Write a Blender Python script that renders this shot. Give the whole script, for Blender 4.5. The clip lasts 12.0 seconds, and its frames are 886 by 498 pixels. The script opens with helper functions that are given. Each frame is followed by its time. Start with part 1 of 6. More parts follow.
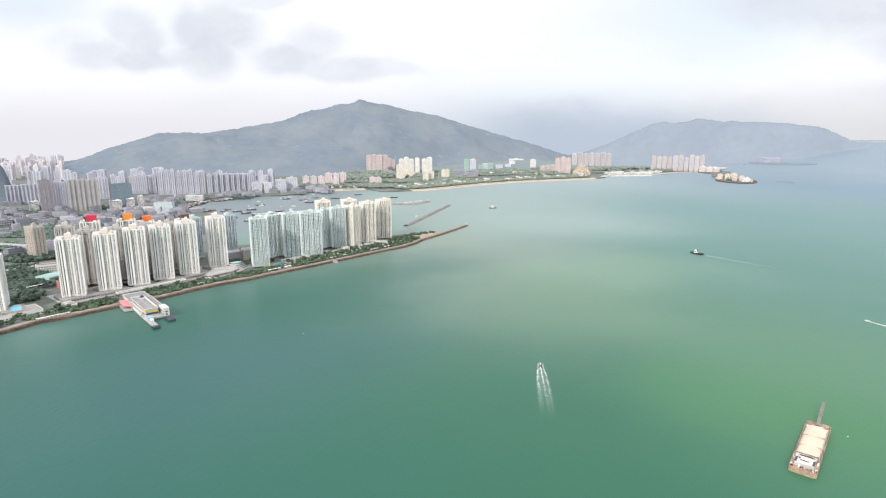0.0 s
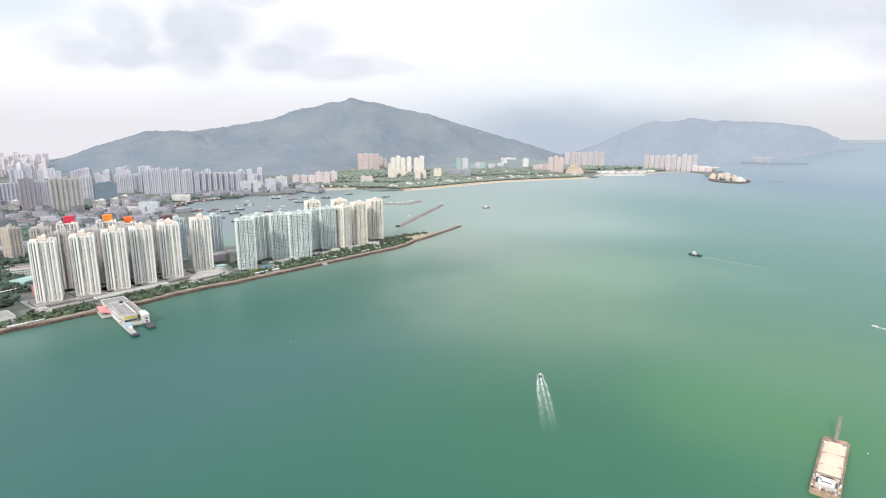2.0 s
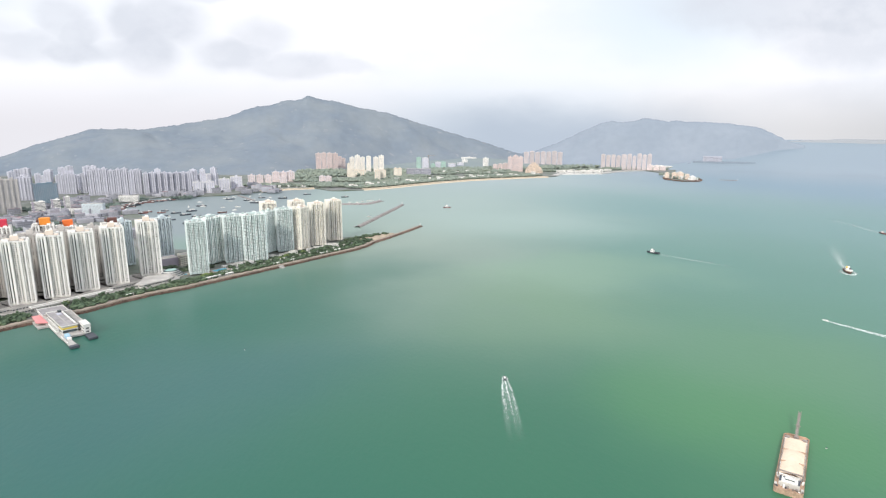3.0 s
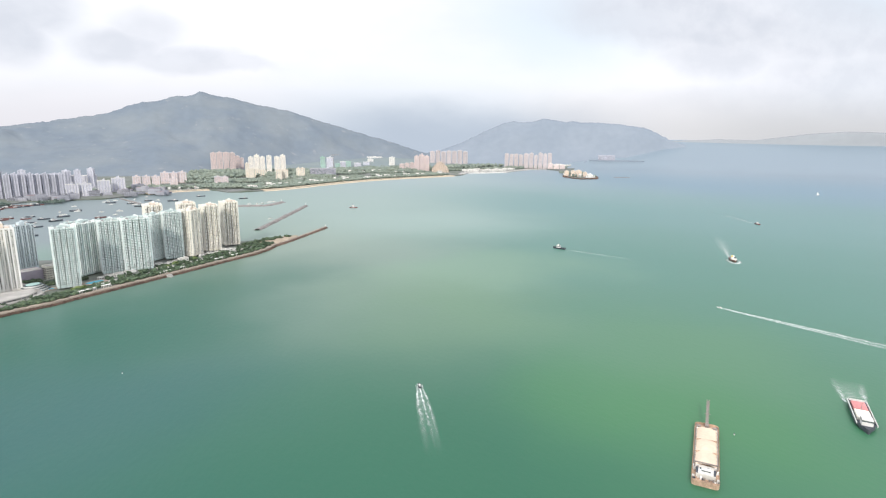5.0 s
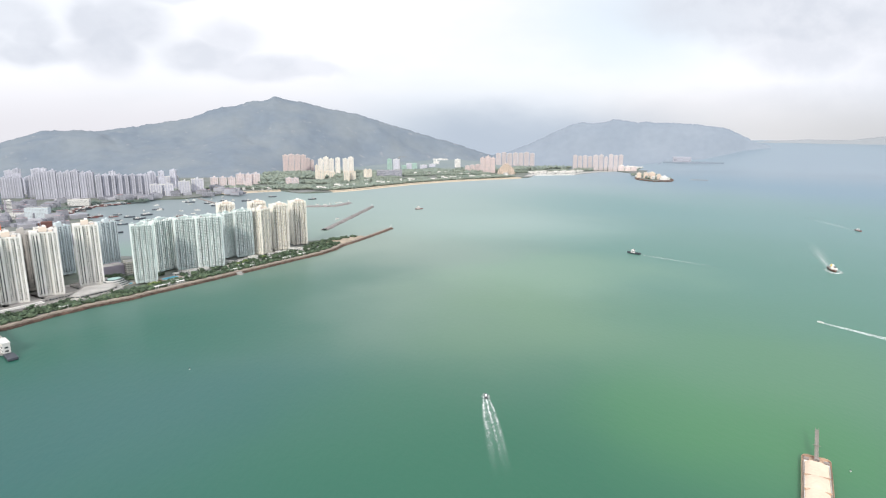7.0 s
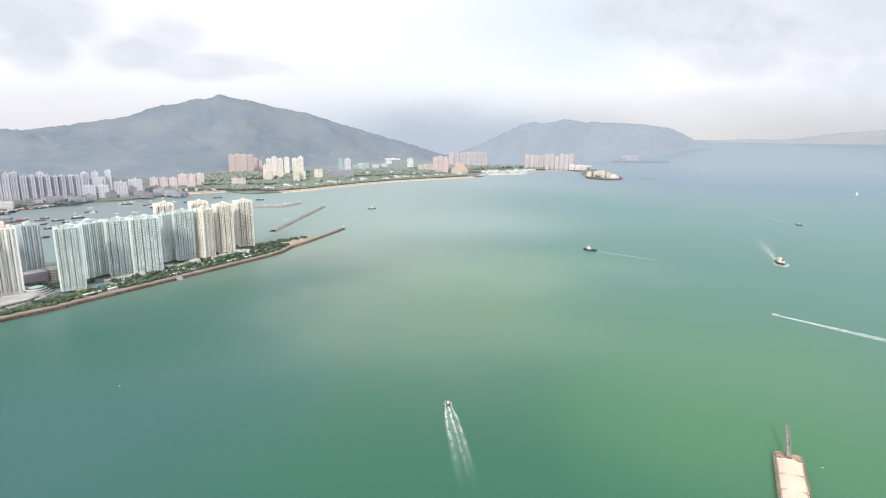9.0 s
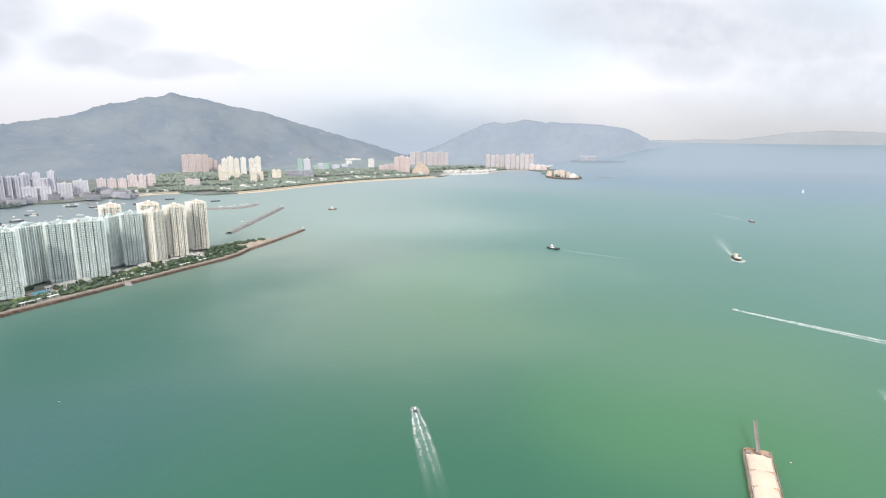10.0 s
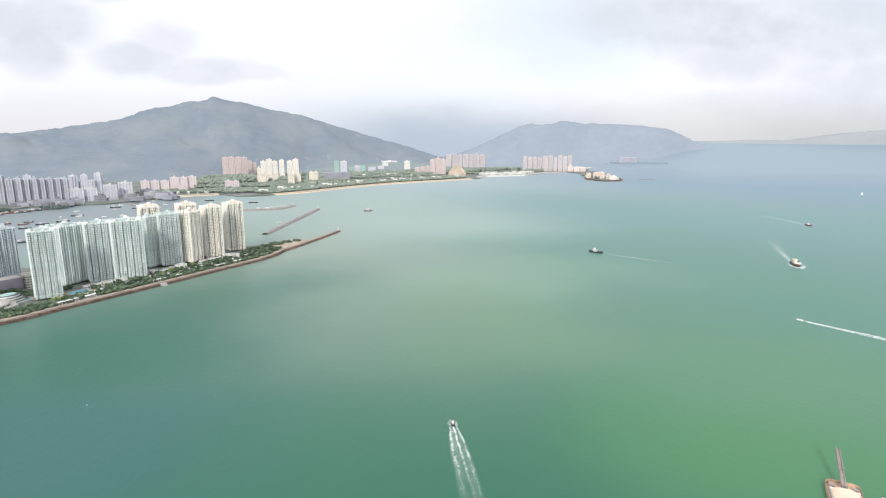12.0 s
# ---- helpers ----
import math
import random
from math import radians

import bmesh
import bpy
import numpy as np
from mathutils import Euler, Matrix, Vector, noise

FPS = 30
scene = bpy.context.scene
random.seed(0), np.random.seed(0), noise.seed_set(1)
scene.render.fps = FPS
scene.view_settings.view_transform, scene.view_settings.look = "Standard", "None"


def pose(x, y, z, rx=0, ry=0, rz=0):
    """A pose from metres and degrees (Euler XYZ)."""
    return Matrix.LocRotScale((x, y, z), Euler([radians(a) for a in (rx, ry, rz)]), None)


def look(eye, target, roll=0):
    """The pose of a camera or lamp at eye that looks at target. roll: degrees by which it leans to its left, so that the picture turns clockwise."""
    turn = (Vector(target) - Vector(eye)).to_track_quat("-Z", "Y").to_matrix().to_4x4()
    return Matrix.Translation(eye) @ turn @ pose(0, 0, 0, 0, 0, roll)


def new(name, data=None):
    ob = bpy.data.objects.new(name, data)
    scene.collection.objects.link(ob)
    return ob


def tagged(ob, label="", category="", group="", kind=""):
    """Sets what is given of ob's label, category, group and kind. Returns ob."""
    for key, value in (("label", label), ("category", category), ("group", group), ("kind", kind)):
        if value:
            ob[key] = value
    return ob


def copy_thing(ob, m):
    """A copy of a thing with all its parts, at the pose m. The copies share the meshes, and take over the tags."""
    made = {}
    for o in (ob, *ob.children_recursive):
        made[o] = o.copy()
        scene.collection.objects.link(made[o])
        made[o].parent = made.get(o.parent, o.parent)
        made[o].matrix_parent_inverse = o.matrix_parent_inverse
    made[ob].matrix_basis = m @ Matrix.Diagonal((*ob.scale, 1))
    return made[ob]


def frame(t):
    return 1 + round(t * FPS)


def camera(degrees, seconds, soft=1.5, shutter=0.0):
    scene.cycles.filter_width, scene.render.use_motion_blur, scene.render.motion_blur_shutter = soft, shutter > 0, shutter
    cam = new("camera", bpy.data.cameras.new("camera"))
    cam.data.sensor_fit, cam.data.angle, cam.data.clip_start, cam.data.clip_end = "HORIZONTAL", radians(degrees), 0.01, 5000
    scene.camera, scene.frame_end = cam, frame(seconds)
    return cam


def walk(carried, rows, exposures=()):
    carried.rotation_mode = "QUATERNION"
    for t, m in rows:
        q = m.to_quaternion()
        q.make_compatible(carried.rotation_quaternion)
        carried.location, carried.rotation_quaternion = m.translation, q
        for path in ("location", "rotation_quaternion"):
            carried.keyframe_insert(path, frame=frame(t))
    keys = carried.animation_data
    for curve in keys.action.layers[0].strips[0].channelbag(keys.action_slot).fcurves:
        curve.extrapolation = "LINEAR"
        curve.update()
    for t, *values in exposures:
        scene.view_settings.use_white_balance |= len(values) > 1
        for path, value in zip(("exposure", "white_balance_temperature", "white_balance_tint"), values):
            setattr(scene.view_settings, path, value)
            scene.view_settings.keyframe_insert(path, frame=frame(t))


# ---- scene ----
# ---- the camera and its way ----
PATH = [
    (0.0, pose(-7.29, 2.84, 241.29, 78.278, -0.019, -0.579)),
    (0.5, pose(-7.98, 10.47, 241.12, 78.248, -0.046, -0.158)),
    (1.0, pose(-8.77, 18.22, 241.05, 78.234, -0.108, 0.058)),
    (1.5, pose(-9.59, 26.11, 240.91, 78.202, -0.178, -0.791)),
    (2.0, pose(-10.09, 34.10, 240.56, 78.168, -0.161, -1.437)),
    (2.5, pose(-10.03, 42.30, 240.06, 78.148, -0.157, -2.464)),
    (3.0, pose(-9.45, 50.90, 239.50, 78.117, -0.323, -5.528)),
    (3.5, pose(-8.65, 59.55, 238.60, 78.097, -0.467, -10.364)),
    (3.7, pose(-8.19, 62.86, 238.02, 78.091, -0.530, -11.698)),
    (4.1, pose(-7.08, 69.63, 236.71, 78.099, -0.664, -13.881)),
    (4.5, pose(-5.68, 76.06, 234.98, 78.143, -0.678, -15.140)),
    (4.9, pose(-4.39, 82.26, 233.20, 78.196, -0.602, -15.237)),
    (5.3, pose(-3.58, 88.31, 231.74, 78.228, -0.468, -13.936)),
    (5.5, pose(-3.20, 91.24, 231.00, 78.267, -0.417, -12.878)),
    (6.0, pose(-2.77, 98.21, 229.24, 78.332, -0.363, -11.329)),
    (6.5, pose(-2.64, 105.11, 227.58, 78.362, -0.279, -10.102)),
    (7.0, pose(-2.46, 112.10, 225.91, 78.447, -0.217, -8.465)),
    (7.2, pose(-2.33, 114.97, 225.16, 78.467, -0.167, -7.854)),
    (7.6, pose(-1.98, 120.65, 223.57, 78.531, -0.086, -6.951)),
    (8.0, pose(-1.53, 126.61, 221.84, 78.546, -0.085, -6.958)),
    (8.4, pose(-1.09, 132.83, 220.10, 78.540, -0.136, -8.287)),
    (8.8, pose(-0.76, 139.29, 218.41, 78.540, -0.214, -11.349)),
    (9.0, pose(-0.54, 142.37, 217.62, 78.536, -0.248, -13.372)),
    (9.5, pose(0.14, 150.24, 215.79, 78.564, -0.341, -16.972)),
    (10.0, pose(1.00, 158.05, 214.09, 78.595, -0.308, -17.377)),
    (10.5, pose(2.16, 165.83, 212.46, 78.707, -0.234, -16.820)),
    (11.0, pose(3.34, 173.34, 210.83, 78.725, -0.117, -15.142)),
    (11.5, pose(4.49, 180.72, 209.09, 78.797, -0.048, -14.198)),
    (12.0, pose(5.56, 188.06, 207.29, 78.875, -0.027, -13.737)),
]
cam = camera(77.56, 12.0, soft=1.25)
walk(cam, PATH, exposures=[(0.0, 0.0), (12.0, 0.0)])

# ---- sky, sun ----
SUN = Vector((-0.36, -0.78, 0.50)).normalized()
world = bpy.data.worlds.new("sky")
scene.world = world
world.use_nodes = True
wn, wl = world.node_tree.nodes, world.node_tree.links
wn.clear()


def wnode(kind, **settings):
    n = wn.new(kind)
    for key, value in settings.items():
        if key == "op":
            n.operation = value
        elif key == "values":
            for i, v in value.items():
                n.inputs[i].default_value = v
    return n


def wmath(op, a, b=None):
    n = wnode("ShaderNodeMath", op=op)
    for i, v in enumerate((a, b)):
        if v is None:
            continue
        if isinstance(v, (int, float)):
            n.inputs[i].default_value = v
        else:
            wl.new(v, n.inputs[i])
    return n.outputs[0]


def wmix(fac, a, b):
    n = wn.new("ShaderNodeMix")
    n.data_type = "RGBA"
    for i, v in ((0, fac), (6, a), (7, b)):
        if isinstance(v, (int, float)):
            n.inputs[i].default_value = v
        elif isinstance(v, tuple):
            n.inputs[i].default_value = (*v, 1)
        else:
            wl.new(v, n.inputs[i])
    return n.outputs[2]


def wrange(v, lo, hi, to_lo=0.0, to_hi=1.0):
    n = wn.new("ShaderNodeMapRange")
    n.interpolation_type = "SMOOTHSTEP"
    wl.new(v, n.inputs[0])
    for i, x in enumerate((lo, hi, to_lo, to_hi)):
        n.inputs[i + 1].default_value = x
    return n.outputs[0]


wtc = wn.new("ShaderNodeTexCoord")
wsep = wn.new("ShaderNodeSeparateXYZ")
wl.new(wtc.outputs["Generated"], wsep.inputs[0])
ahead = wmath("MAXIMUM", wmath("ABSOLUTE", wsep.outputs[1]), 0.05)
wu = wmath("DIVIDE", wsep.outputs[0], ahead)
wv = wmath("DIVIDE", wsep.outputs[2], ahead)
wplane = wn.new("ShaderNodeCombineXYZ")
wl.new(wu, wplane.inputs[0]), wl.new(wv, wplane.inputs[1])


def wnoise(scale, detail, stretch, offset):
    m = wn.new("ShaderNodeMapping")
    wl.new(wplane.outputs[0], m.inputs[0])
    m.inputs["Location"].default_value = offset
    m.inputs["Scale"].default_value = stretch
    n = wn.new("ShaderNodeTexNoise")
    wl.new(m.outputs[0], n.inputs["Vector"])
    n.inputs["Scale"].default_value, n.inputs["Detail"].default_value = scale, detail
    n.inputs["Roughness"].default_value = 0.55
    return n


warp = wnoise(12.0, 2.5, (1, 1.4, 1), (3.1, 0.4, 0))
warp_v = wn.new("ShaderNodeVectorMath")
warp_v.operation = "MULTIPLY_ADD"
wl.new(warp.outputs["Color"], warp_v.inputs[0])
warp_v.inputs[1].default_value = (0.050, 0.036, 0)
wl.new(wplane.outputs[0], warp_v.inputs[2])
billow = wrange(wnoise(11.0, 5, (1, 1.5, 1), (2.3, 0.9, 0)).outputs["Fac"], 0.34, 0.64, 0.72, 1.0)


def puff(u, v, a, b, soft):
    """A soft, ragged-edged cloud round the sky direction (u, v)."""
    m = wn.new("ShaderNodeMapping")
    wl.new(warp_v.outputs[0], m.inputs[0])
    m.inputs["Location"].default_value = (-(u + 0.025) / a, -(v + 0.018) / b, 0)
    m.inputs["Scale"].default_value = (1 / a, 1 / b, 1)
    n = wn.new("ShaderNodeVectorMath")
    n.operation = "LENGTH"
    wl.new(m.outputs[0], n.inputs[0])
    return wrange(n.outputs["Value"], 1 + soft, 1 - soft)


wsky = wn.new("ShaderNodeTexSky")
wsky.sky_type = "NISHITA"
wsky.sun_disc = False
wsky.sun_elevation = math.asin(SUN.z)
wsky.sun_rotation = math.atan2(SUN.x, SUN.y)
sky_scaled = wn.new("ShaderNodeVectorMath")
sky_scaled.operation = "SCALE"
wl.new(wsky.outputs[0], sky_scaled.inputs[0])
sky_scaled.inputs["Scale"].default_value = 0.12
# thin blue gaps, then a bright overcast deck, then grey cumulus under it
gap = wrange(wnoise(2.2, 4, (1, 2, 1), (0.4, 1.3, 0)).outputs["Fac"], 0.60, 0.42, 0.75, 1.0)
blue = wmix(0.85, sky_scaled.outputs[0], (0.84, 0.94, 1.03))
deck = wmix(gap, blue, (1.05, 1.06, 1.12))
for u, v, a, b, w in ((-0.70, 0.225, 0.12, 0.05, 0.7), (0.50, 0.20, 0.17, 0.09, 0.75), (1.22, 0.30, 0.16, 0.05, 0.8)):
    deck = wmix(wmath("MULTIPLY", puff(u, v, a, b, 0.8), w), deck, blue)
shade = (0.745, 0.782, 0.866)
BANKS = (
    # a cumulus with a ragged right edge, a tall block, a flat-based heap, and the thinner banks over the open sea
    [(-0.52, 0.175, 0.033, 0.029, 0.8), (-0.5, 0.149, 0.029, 0.027, 0.95), (-0.509, 0.127, 0.051, 0.016, 1), (-0.571, 0.133, 0.06, 0.02, 0.7), (-0.623, 0.144, 0.048, 0.02, 0.4)],
    [(-0.417, 0.173, 0.027, 0.034, 0.9), (-0.366, 0.177, 0.048, 0.033, 0.95), (-0.394, 0.136, 0.039, 0.033, 1), (-0.325, 0.18, 0.017, 0.02, 0.6)],
    [(-0.215, 0.147, 0.039, 0.029, 0.6), (-0.251, 0.125, 0.051, 0.022, 0.85), (-0.164, 0.111, 0.074, 0.016, 0.8), (-0.086, 0.107, 0.049, 0.009, 0.6), (-0.284, 0.222, 0.042, 0.009, 0.5)],
    [(0.782, 0.227, 0.215, 0.045, 1.00), (0.865, 0.177, 0.103, 0.053, 0.75), (1.108, 0.231, 0.289, 0.06, 0.83), (1.319, 0.111, 0.285, 0.075, 0.75), (1.054, 0.073, 0.271, 0.036, 0.52)],
)
for bank in BANKS:
    mass = None
    for u, v, a, b, w in bank:
        p = wmath("MULTIPLY", puff(u, v, a * 1.3, b * 1.25, 0.45), w)
        mass = p if mass is None else wmath("MAXIMUM", mass, p)
    deck = wmix(wmath("MULTIPLY", mass, billow), deck, shade)
wisp = wrange(wnoise(3.4, 7, (1, 3.2, 1), (5.2, 2.2, 0)).outputs["Fac"], 0.46, 0.70, 0.0, 0.12)
deck = wmix(wisp, deck, (0.70, 0.73, 0.79))
haze = wrange(wv, 0.125, 0.0, 0.0, 0.94)
low_air = wmix(wrange(wu, -0.30, 0.12), (0.83, 0.82, 0.87), (0.71, 0.775, 0.865))
low_air = wmix(wrange(wu, 0.32, 0.58), low_air, (0.80, 0.795, 0.815))
low_air = wmix(wrange(wu, 0.60, 1.1), low_air, (0.655, 0.662, 0.685))
deck = wmix(haze, deck, low_air)
# rain-grey cloud lying on the saddle between the mountain and the headland
saddle = wmath("MULTIPLY", wrange(wu, -0.05, 0.20), wrange(wu, 0.84, 0.26))
lying = wmath("ADD", wv, wmath("MULTIPLY", wnoise(7.0, 4, (1, 2.2, 1), (1.2, 4.1, 0)).outputs["Fac"], -0.05))
deck = wmix(wmath("MULTIPLY", saddle, wrange(lying, 0.056, -0.026, 0.0, 0.97)), deck, (0.520, 0.596, 0.704))
# the cloud deck brightens towards the zenith
zenith = wn.new("ShaderNodeVectorMath")
zenith.operation = "SCALE"
wl.new(deck, zenith.inputs[0])
wl.new(wrange(wsep.outputs[2], 0.25, 0.95, 1.0, 1.45), zenith.inputs["Scale"])
wbg = wn.new("ShaderNodeBackground")
wl.new(zenith.outputs[0], wbg.inputs[0])
wbg.inputs[1].default_value = 1.0
wout = wn.new("ShaderNodeOutputWorld")
wl.new(wbg.outputs[0], wout.inputs[0])

sun = new("sun", bpy.data.lights.new("sun", "SUN"))
sun.data.energy, sun.data.angle, sun.data.color = 2.6, radians(8.0), (1.0, 0.95, 0.87)
sun.matrix_world = look((0, 0, 0), -SUN)
sun.location = (0, -200, 900)


# ---- materials ----
def material(name, base, rough=0.8, vary=0.2, scale=0.05, fine=1.2, metal=0.0, bump=0.0, second=None, each=0.0, spec=0.3, clump=0.0):
    """A worn surface: stains at a large scale, grain at a fine one, and a little change from thing to thing."""
    m = bpy.data.materials.new(name)
    m.use_nodes = True
    n, l = m.node_tree.nodes, m.node_tree.links
    p = n["Principled BSDF"]
    tc = n.new("ShaderNodeTexCoord")
    big, small = n.new("ShaderNodeTexNoise"), n.new("ShaderNodeTexNoise")
    for node, s, d in ((big, scale, 5), (small, fine, 3)):
        l.new(tc.outputs["Object"], node.inputs["Vector"])
        node.inputs["Scale"].default_value, node.inputs["Detail"].default_value = s, d
    ramp = n.new("ShaderNodeMapRange")
    l.new(big.outputs["Fac"], ramp.inputs[0])
    ramp.inputs[1].default_value, ramp.inputs[2].default_value = 0.36, 0.64
    mix = n.new("ShaderNodeMix")
    mix.data_type = "RGBA"
    l.new(ramp.outputs[0], mix.inputs[0])
    other = second or tuple(c * (1 - vary) for c in base)
    mix.inputs[6].default_value, mix.inputs[7].default_value = (*base, 1), (*other, 1)
    val = n.new("ShaderNodeMapRange")
    l.new(small.outputs["Fac"], val.inputs[0])
    val.inputs[1].default_value, val.inputs[2].default_value = 0.3, 0.7
    val.inputs[3].default_value, val.inputs[4].default_value = 1 - vary * 0.6, 1 + vary * 0.35
    hsv = n.new("ShaderNodeHueSaturation")
    l.new(mix.outputs[2], hsv.inputs["Color"])
    shade_in = val.outputs[0]
    if clump:
        geo = n.new("ShaderNodeNewGeometry")
        tuft = n.new("ShaderNodeMapRange")
        l.new(geo.outputs["Random Per Island"], tuft.inputs[0])
        tuft.inputs[3].default_value, tuft.inputs[4].default_value = 1 - clump, 1 + clump
        both = n.new("ShaderNodeMath")
        both.operation = "MULTIPLY"
        l.new(shade_in, both.inputs[0]), l.new(tuft.outputs[0], both.inputs[1])
        shade_in = both.outputs[0]
    if each:
        info = n.new("ShaderNodeObjectInfo")
        one = n.new("ShaderNodeMapRange")
        l.new(info.outputs["Random"], one.inputs[0])
        one.inputs[3].default_value, one.inputs[4].default_value = 1 - each, 1 + each
        mul = n.new("ShaderNodeMath")
        mul.operation = "MULTIPLY"
        l.new(shade_in, mul.inputs[0]), l.new(one.outputs[0], mul.inputs[1])
        l.new(mul.outputs[0], hsv.inputs["Value"])
    else:
        l.new(shade_in, hsv.inputs["Value"])
    l.new(hsv.outputs[0], p.inputs["Base Color"])
    p.inputs["Roughness"].default_value, p.inputs["Metallic"].default_value = rough, metal
    p.inputs["Specular IOR Level"].default_value = spec
    if bump:
        bp = n.new("ShaderNodeBump")
        bp.inputs["Strength"].default_value = bump
        bp.inputs["Distance"].default_value = 1.0 / max(fine, 0.01) * 0.3
        l.new(small.outputs["Fac"], bp.inputs["Height"])
        l.new(bp.outputs[0], p.inputs["Normal"])
    return m


M = {}
M["cream"] = material("cream_tile_facade", (0.79, 0.772, 0.722), vary=0.10, each=0.06)
M["cream_trim"] = material("white_painted_pilaster", (0.89, 0.88, 0.85), vary=0.08)
M["beige"] = material("beige_facade", (0.57, 0.545, 0.515), vary=0.15, each=0.08)
M["beige_grey"] = material("grey_beige_facade", (0.44, 0.43, 0.425), vary=0.12)
M["green"] = material("pale_green_tile_facade", (0.57, 0.675, 0.66), vary=0.16, each=0.10)
M["green_trim"] = material("white_green_bay_tiles", (0.85, 0.905, 0.885), vary=0.12, each=0.06)
M["ivory"] = material("ivory_facade", (0.84, 0.80, 0.70), vary=0.12, each=0.06)
M["ivory_trim"] = material("ivory_bay", (0.93, 0.905, 0.835), vary=0.08)
# estate greys: bluish distance haze is put into these base colours
M["grey"] = material("grey_concrete_facade", (0.46, 0.465, 0.53), vary=0.12, each=0.10)
M["grey_trim"] = material("pale_grey_bay", (0.65, 0.655, 0.73), vary=0.10, each=0.06)
M["pink"] = material("salmon_pink_facade", (0.74, 0.615, 0.595), vary=0.14, each=0.08)
M["pink_trim"] = material("pale_pink_bay", (0.78, 0.67, 0.65), vary=0.10, each=0.06)
# pinks across the bay: haze is put into the colour by dulling it
M["pink_hazed"] = material("hazed_pink_facade", (0.60, 0.535, 0.535), vary=0.12, each=0.10)
M["pink_hazed_trim"] = material("hazed_pink_bay", (0.70, 0.64, 0.66), vary=0.10, each=0.06)
M["blush"] = material("blush_white_facade", (0.78, 0.735, 0.765), vary=0.10, each=0.14)
M["stone_trim"] = material("stone_grey_bay", (0.60, 0.58, 0.53), vary=0.12)
M["mauve"] = material("mauve_plaster", (0.40, 0.365, 0.43), vary=0.15)
M["brown"] = material("brown_facade", (0.35, 0.31, 0.34), vary=0.2)
M["tan"] = material("tan_facade", (0.62, 0.545, 0.48), vary=0.15)
M["blue"] = material("dark_blue_curtain_wall", (0.17, 0.26, 0.33), rough=0.35, vary=0.25, spec=0.5)
M["bluegrey"] = material("blue_grey_facade", (0.64, 0.72, 0.75), vary=0.12, each=0.06)
# weathered town walls, with a bluish haze tone put into the colour
M["town_a"] = material("weathered_town_wall", (0.36, 0.365, 0.41), vary=0.25, each=0.35)
M["town_b"] = material("stained_town_wall", (0.27, 0.275, 0.315), vary=0.25, each=0.35)
M["town_roof"] = material("stained_flat_roof", (0.215, 0.22, 0.24), vary=0.35, each=0.4)
M["town_c"] = material("pale_town_plaster", (0.47, 0.465, 0.51), vary=0.2, each=0.22)
M["tin_roof"] = material("pale_sheet_roof", (0.34, 0.345, 0.39), vary=0.25, each=0.35)
M["rose_roof"] = material("faded_rose_sheet_roof", (0.40, 0.265, 0.27), vary=0.3, each=0.3)
M["yard"] = material("dusty_yard", (0.36, 0.315, 0.315), vary=0.3, scale=0.02, fine=0.15, second=(0.27, 0.255, 0.26))
M["scaffold"] = material("green_scaffold_net", (0.40, 0.58, 0.51), vary=0.2, each=0.12)
M["orange_wall"] = material("apricot_facade", (0.82, 0.67, 0.55), vary=0.15, each=0.06)
M["glass_pale"] = material("curtained_window_glass", (0.32, 0.35, 0.35), rough=0.4, vary=0.4, scale=0.3, fine=0.5, clump=0.6)
M["white"] = material("white_paint", (0.80, 0.79, 0.76), vary=0.12, each=0.08)
M["glass"] = material("dark_window_glass", (0.055, 0.075, 0.085), rough=0.25, vary=0.5, scale=0.3, fine=0.5, spec=0.5, clump=0.5)
M["glass_green"] = material("green_tinted_window_glass", (0.165, 0.225, 0.228), rough=0.25, vary=0.4, scale=0.3, fine=0.5, spec=0.5, clump=0.65)
# well linings: the shade inside the recess is put into the colour
M["well_green"] = material("shaded_green_well_tiles", (0.35, 0.445, 0.425), vary=0.3, scale=0.3, fine=0.4)
M["well_ivory"] = material("shaded_well_plaster", (0.36, 0.32, 0.265), vary=0.3, scale=0.3, fine=0.4)
M["glass_brown"] = material("dark_brown_window_glass", (0.105, 0.092, 0.080), rough=0.25, vary=0.4, scale=0.3, fine=0.5, spec=0.5, clump=0.6)
M["glass_tan"] = material("bronze_tinted_window_glass", (0.21, 0.190, 0.165), rough=0.25, vary=0.4, scale=0.3, fine=0.5, spec=0.5, clump=0.65)
# windows of distant blocks: glass colour lightened to stand in for haze
M["pane"] = material("hazed_window_glass", (0.43, 0.445, 0.49), rough=0.35, vary=0.3, scale=0.3, fine=0.5, spec=0.4)
M["roof"] = material("grey_roof_felt", (0.40, 0.38, 0.36), vary=0.3, scale=0.08)
M["pier_roof"] = material("mauve_grey_roof_sheet", (0.345, 0.330, 0.335), vary=0.25, scale=0.1, fine=0.8)
M["red"] = material("red_crown_paint", (0.62, 0.05, 0.09), vary=0.15)
M["orange"] = material("orange_crown_paint", (0.85, 0.30, 0.05), vary=0.15)
M["orange_red"] = material("orange_red_crown_paint", (0.82, 0.19, 0.05), vary=0.15)
M["crown_brown"] = material("dark_brown_crown_paint", (0.16, 0.08, 0.07), vary=0.2)
M["pale_ivory"] = material("pale_ivory_facade", (0.92, 0.87, 0.79), vary=0.08, each=0.06)
M["concrete"] = material("concrete", (0.52, 0.50, 0.475), vary=0.25, scale=0.06)
M["paving"] = material("promenade_paving", (0.40, 0.335, 0.28), vary=0.25, scale=0.08)
M["rock"] = material("rust_brown_armour_rock", (0.185, 0.122, 0.095), vary=0.45, scale=0.12, fine=0.5, bump=0.6, clump=0.35)
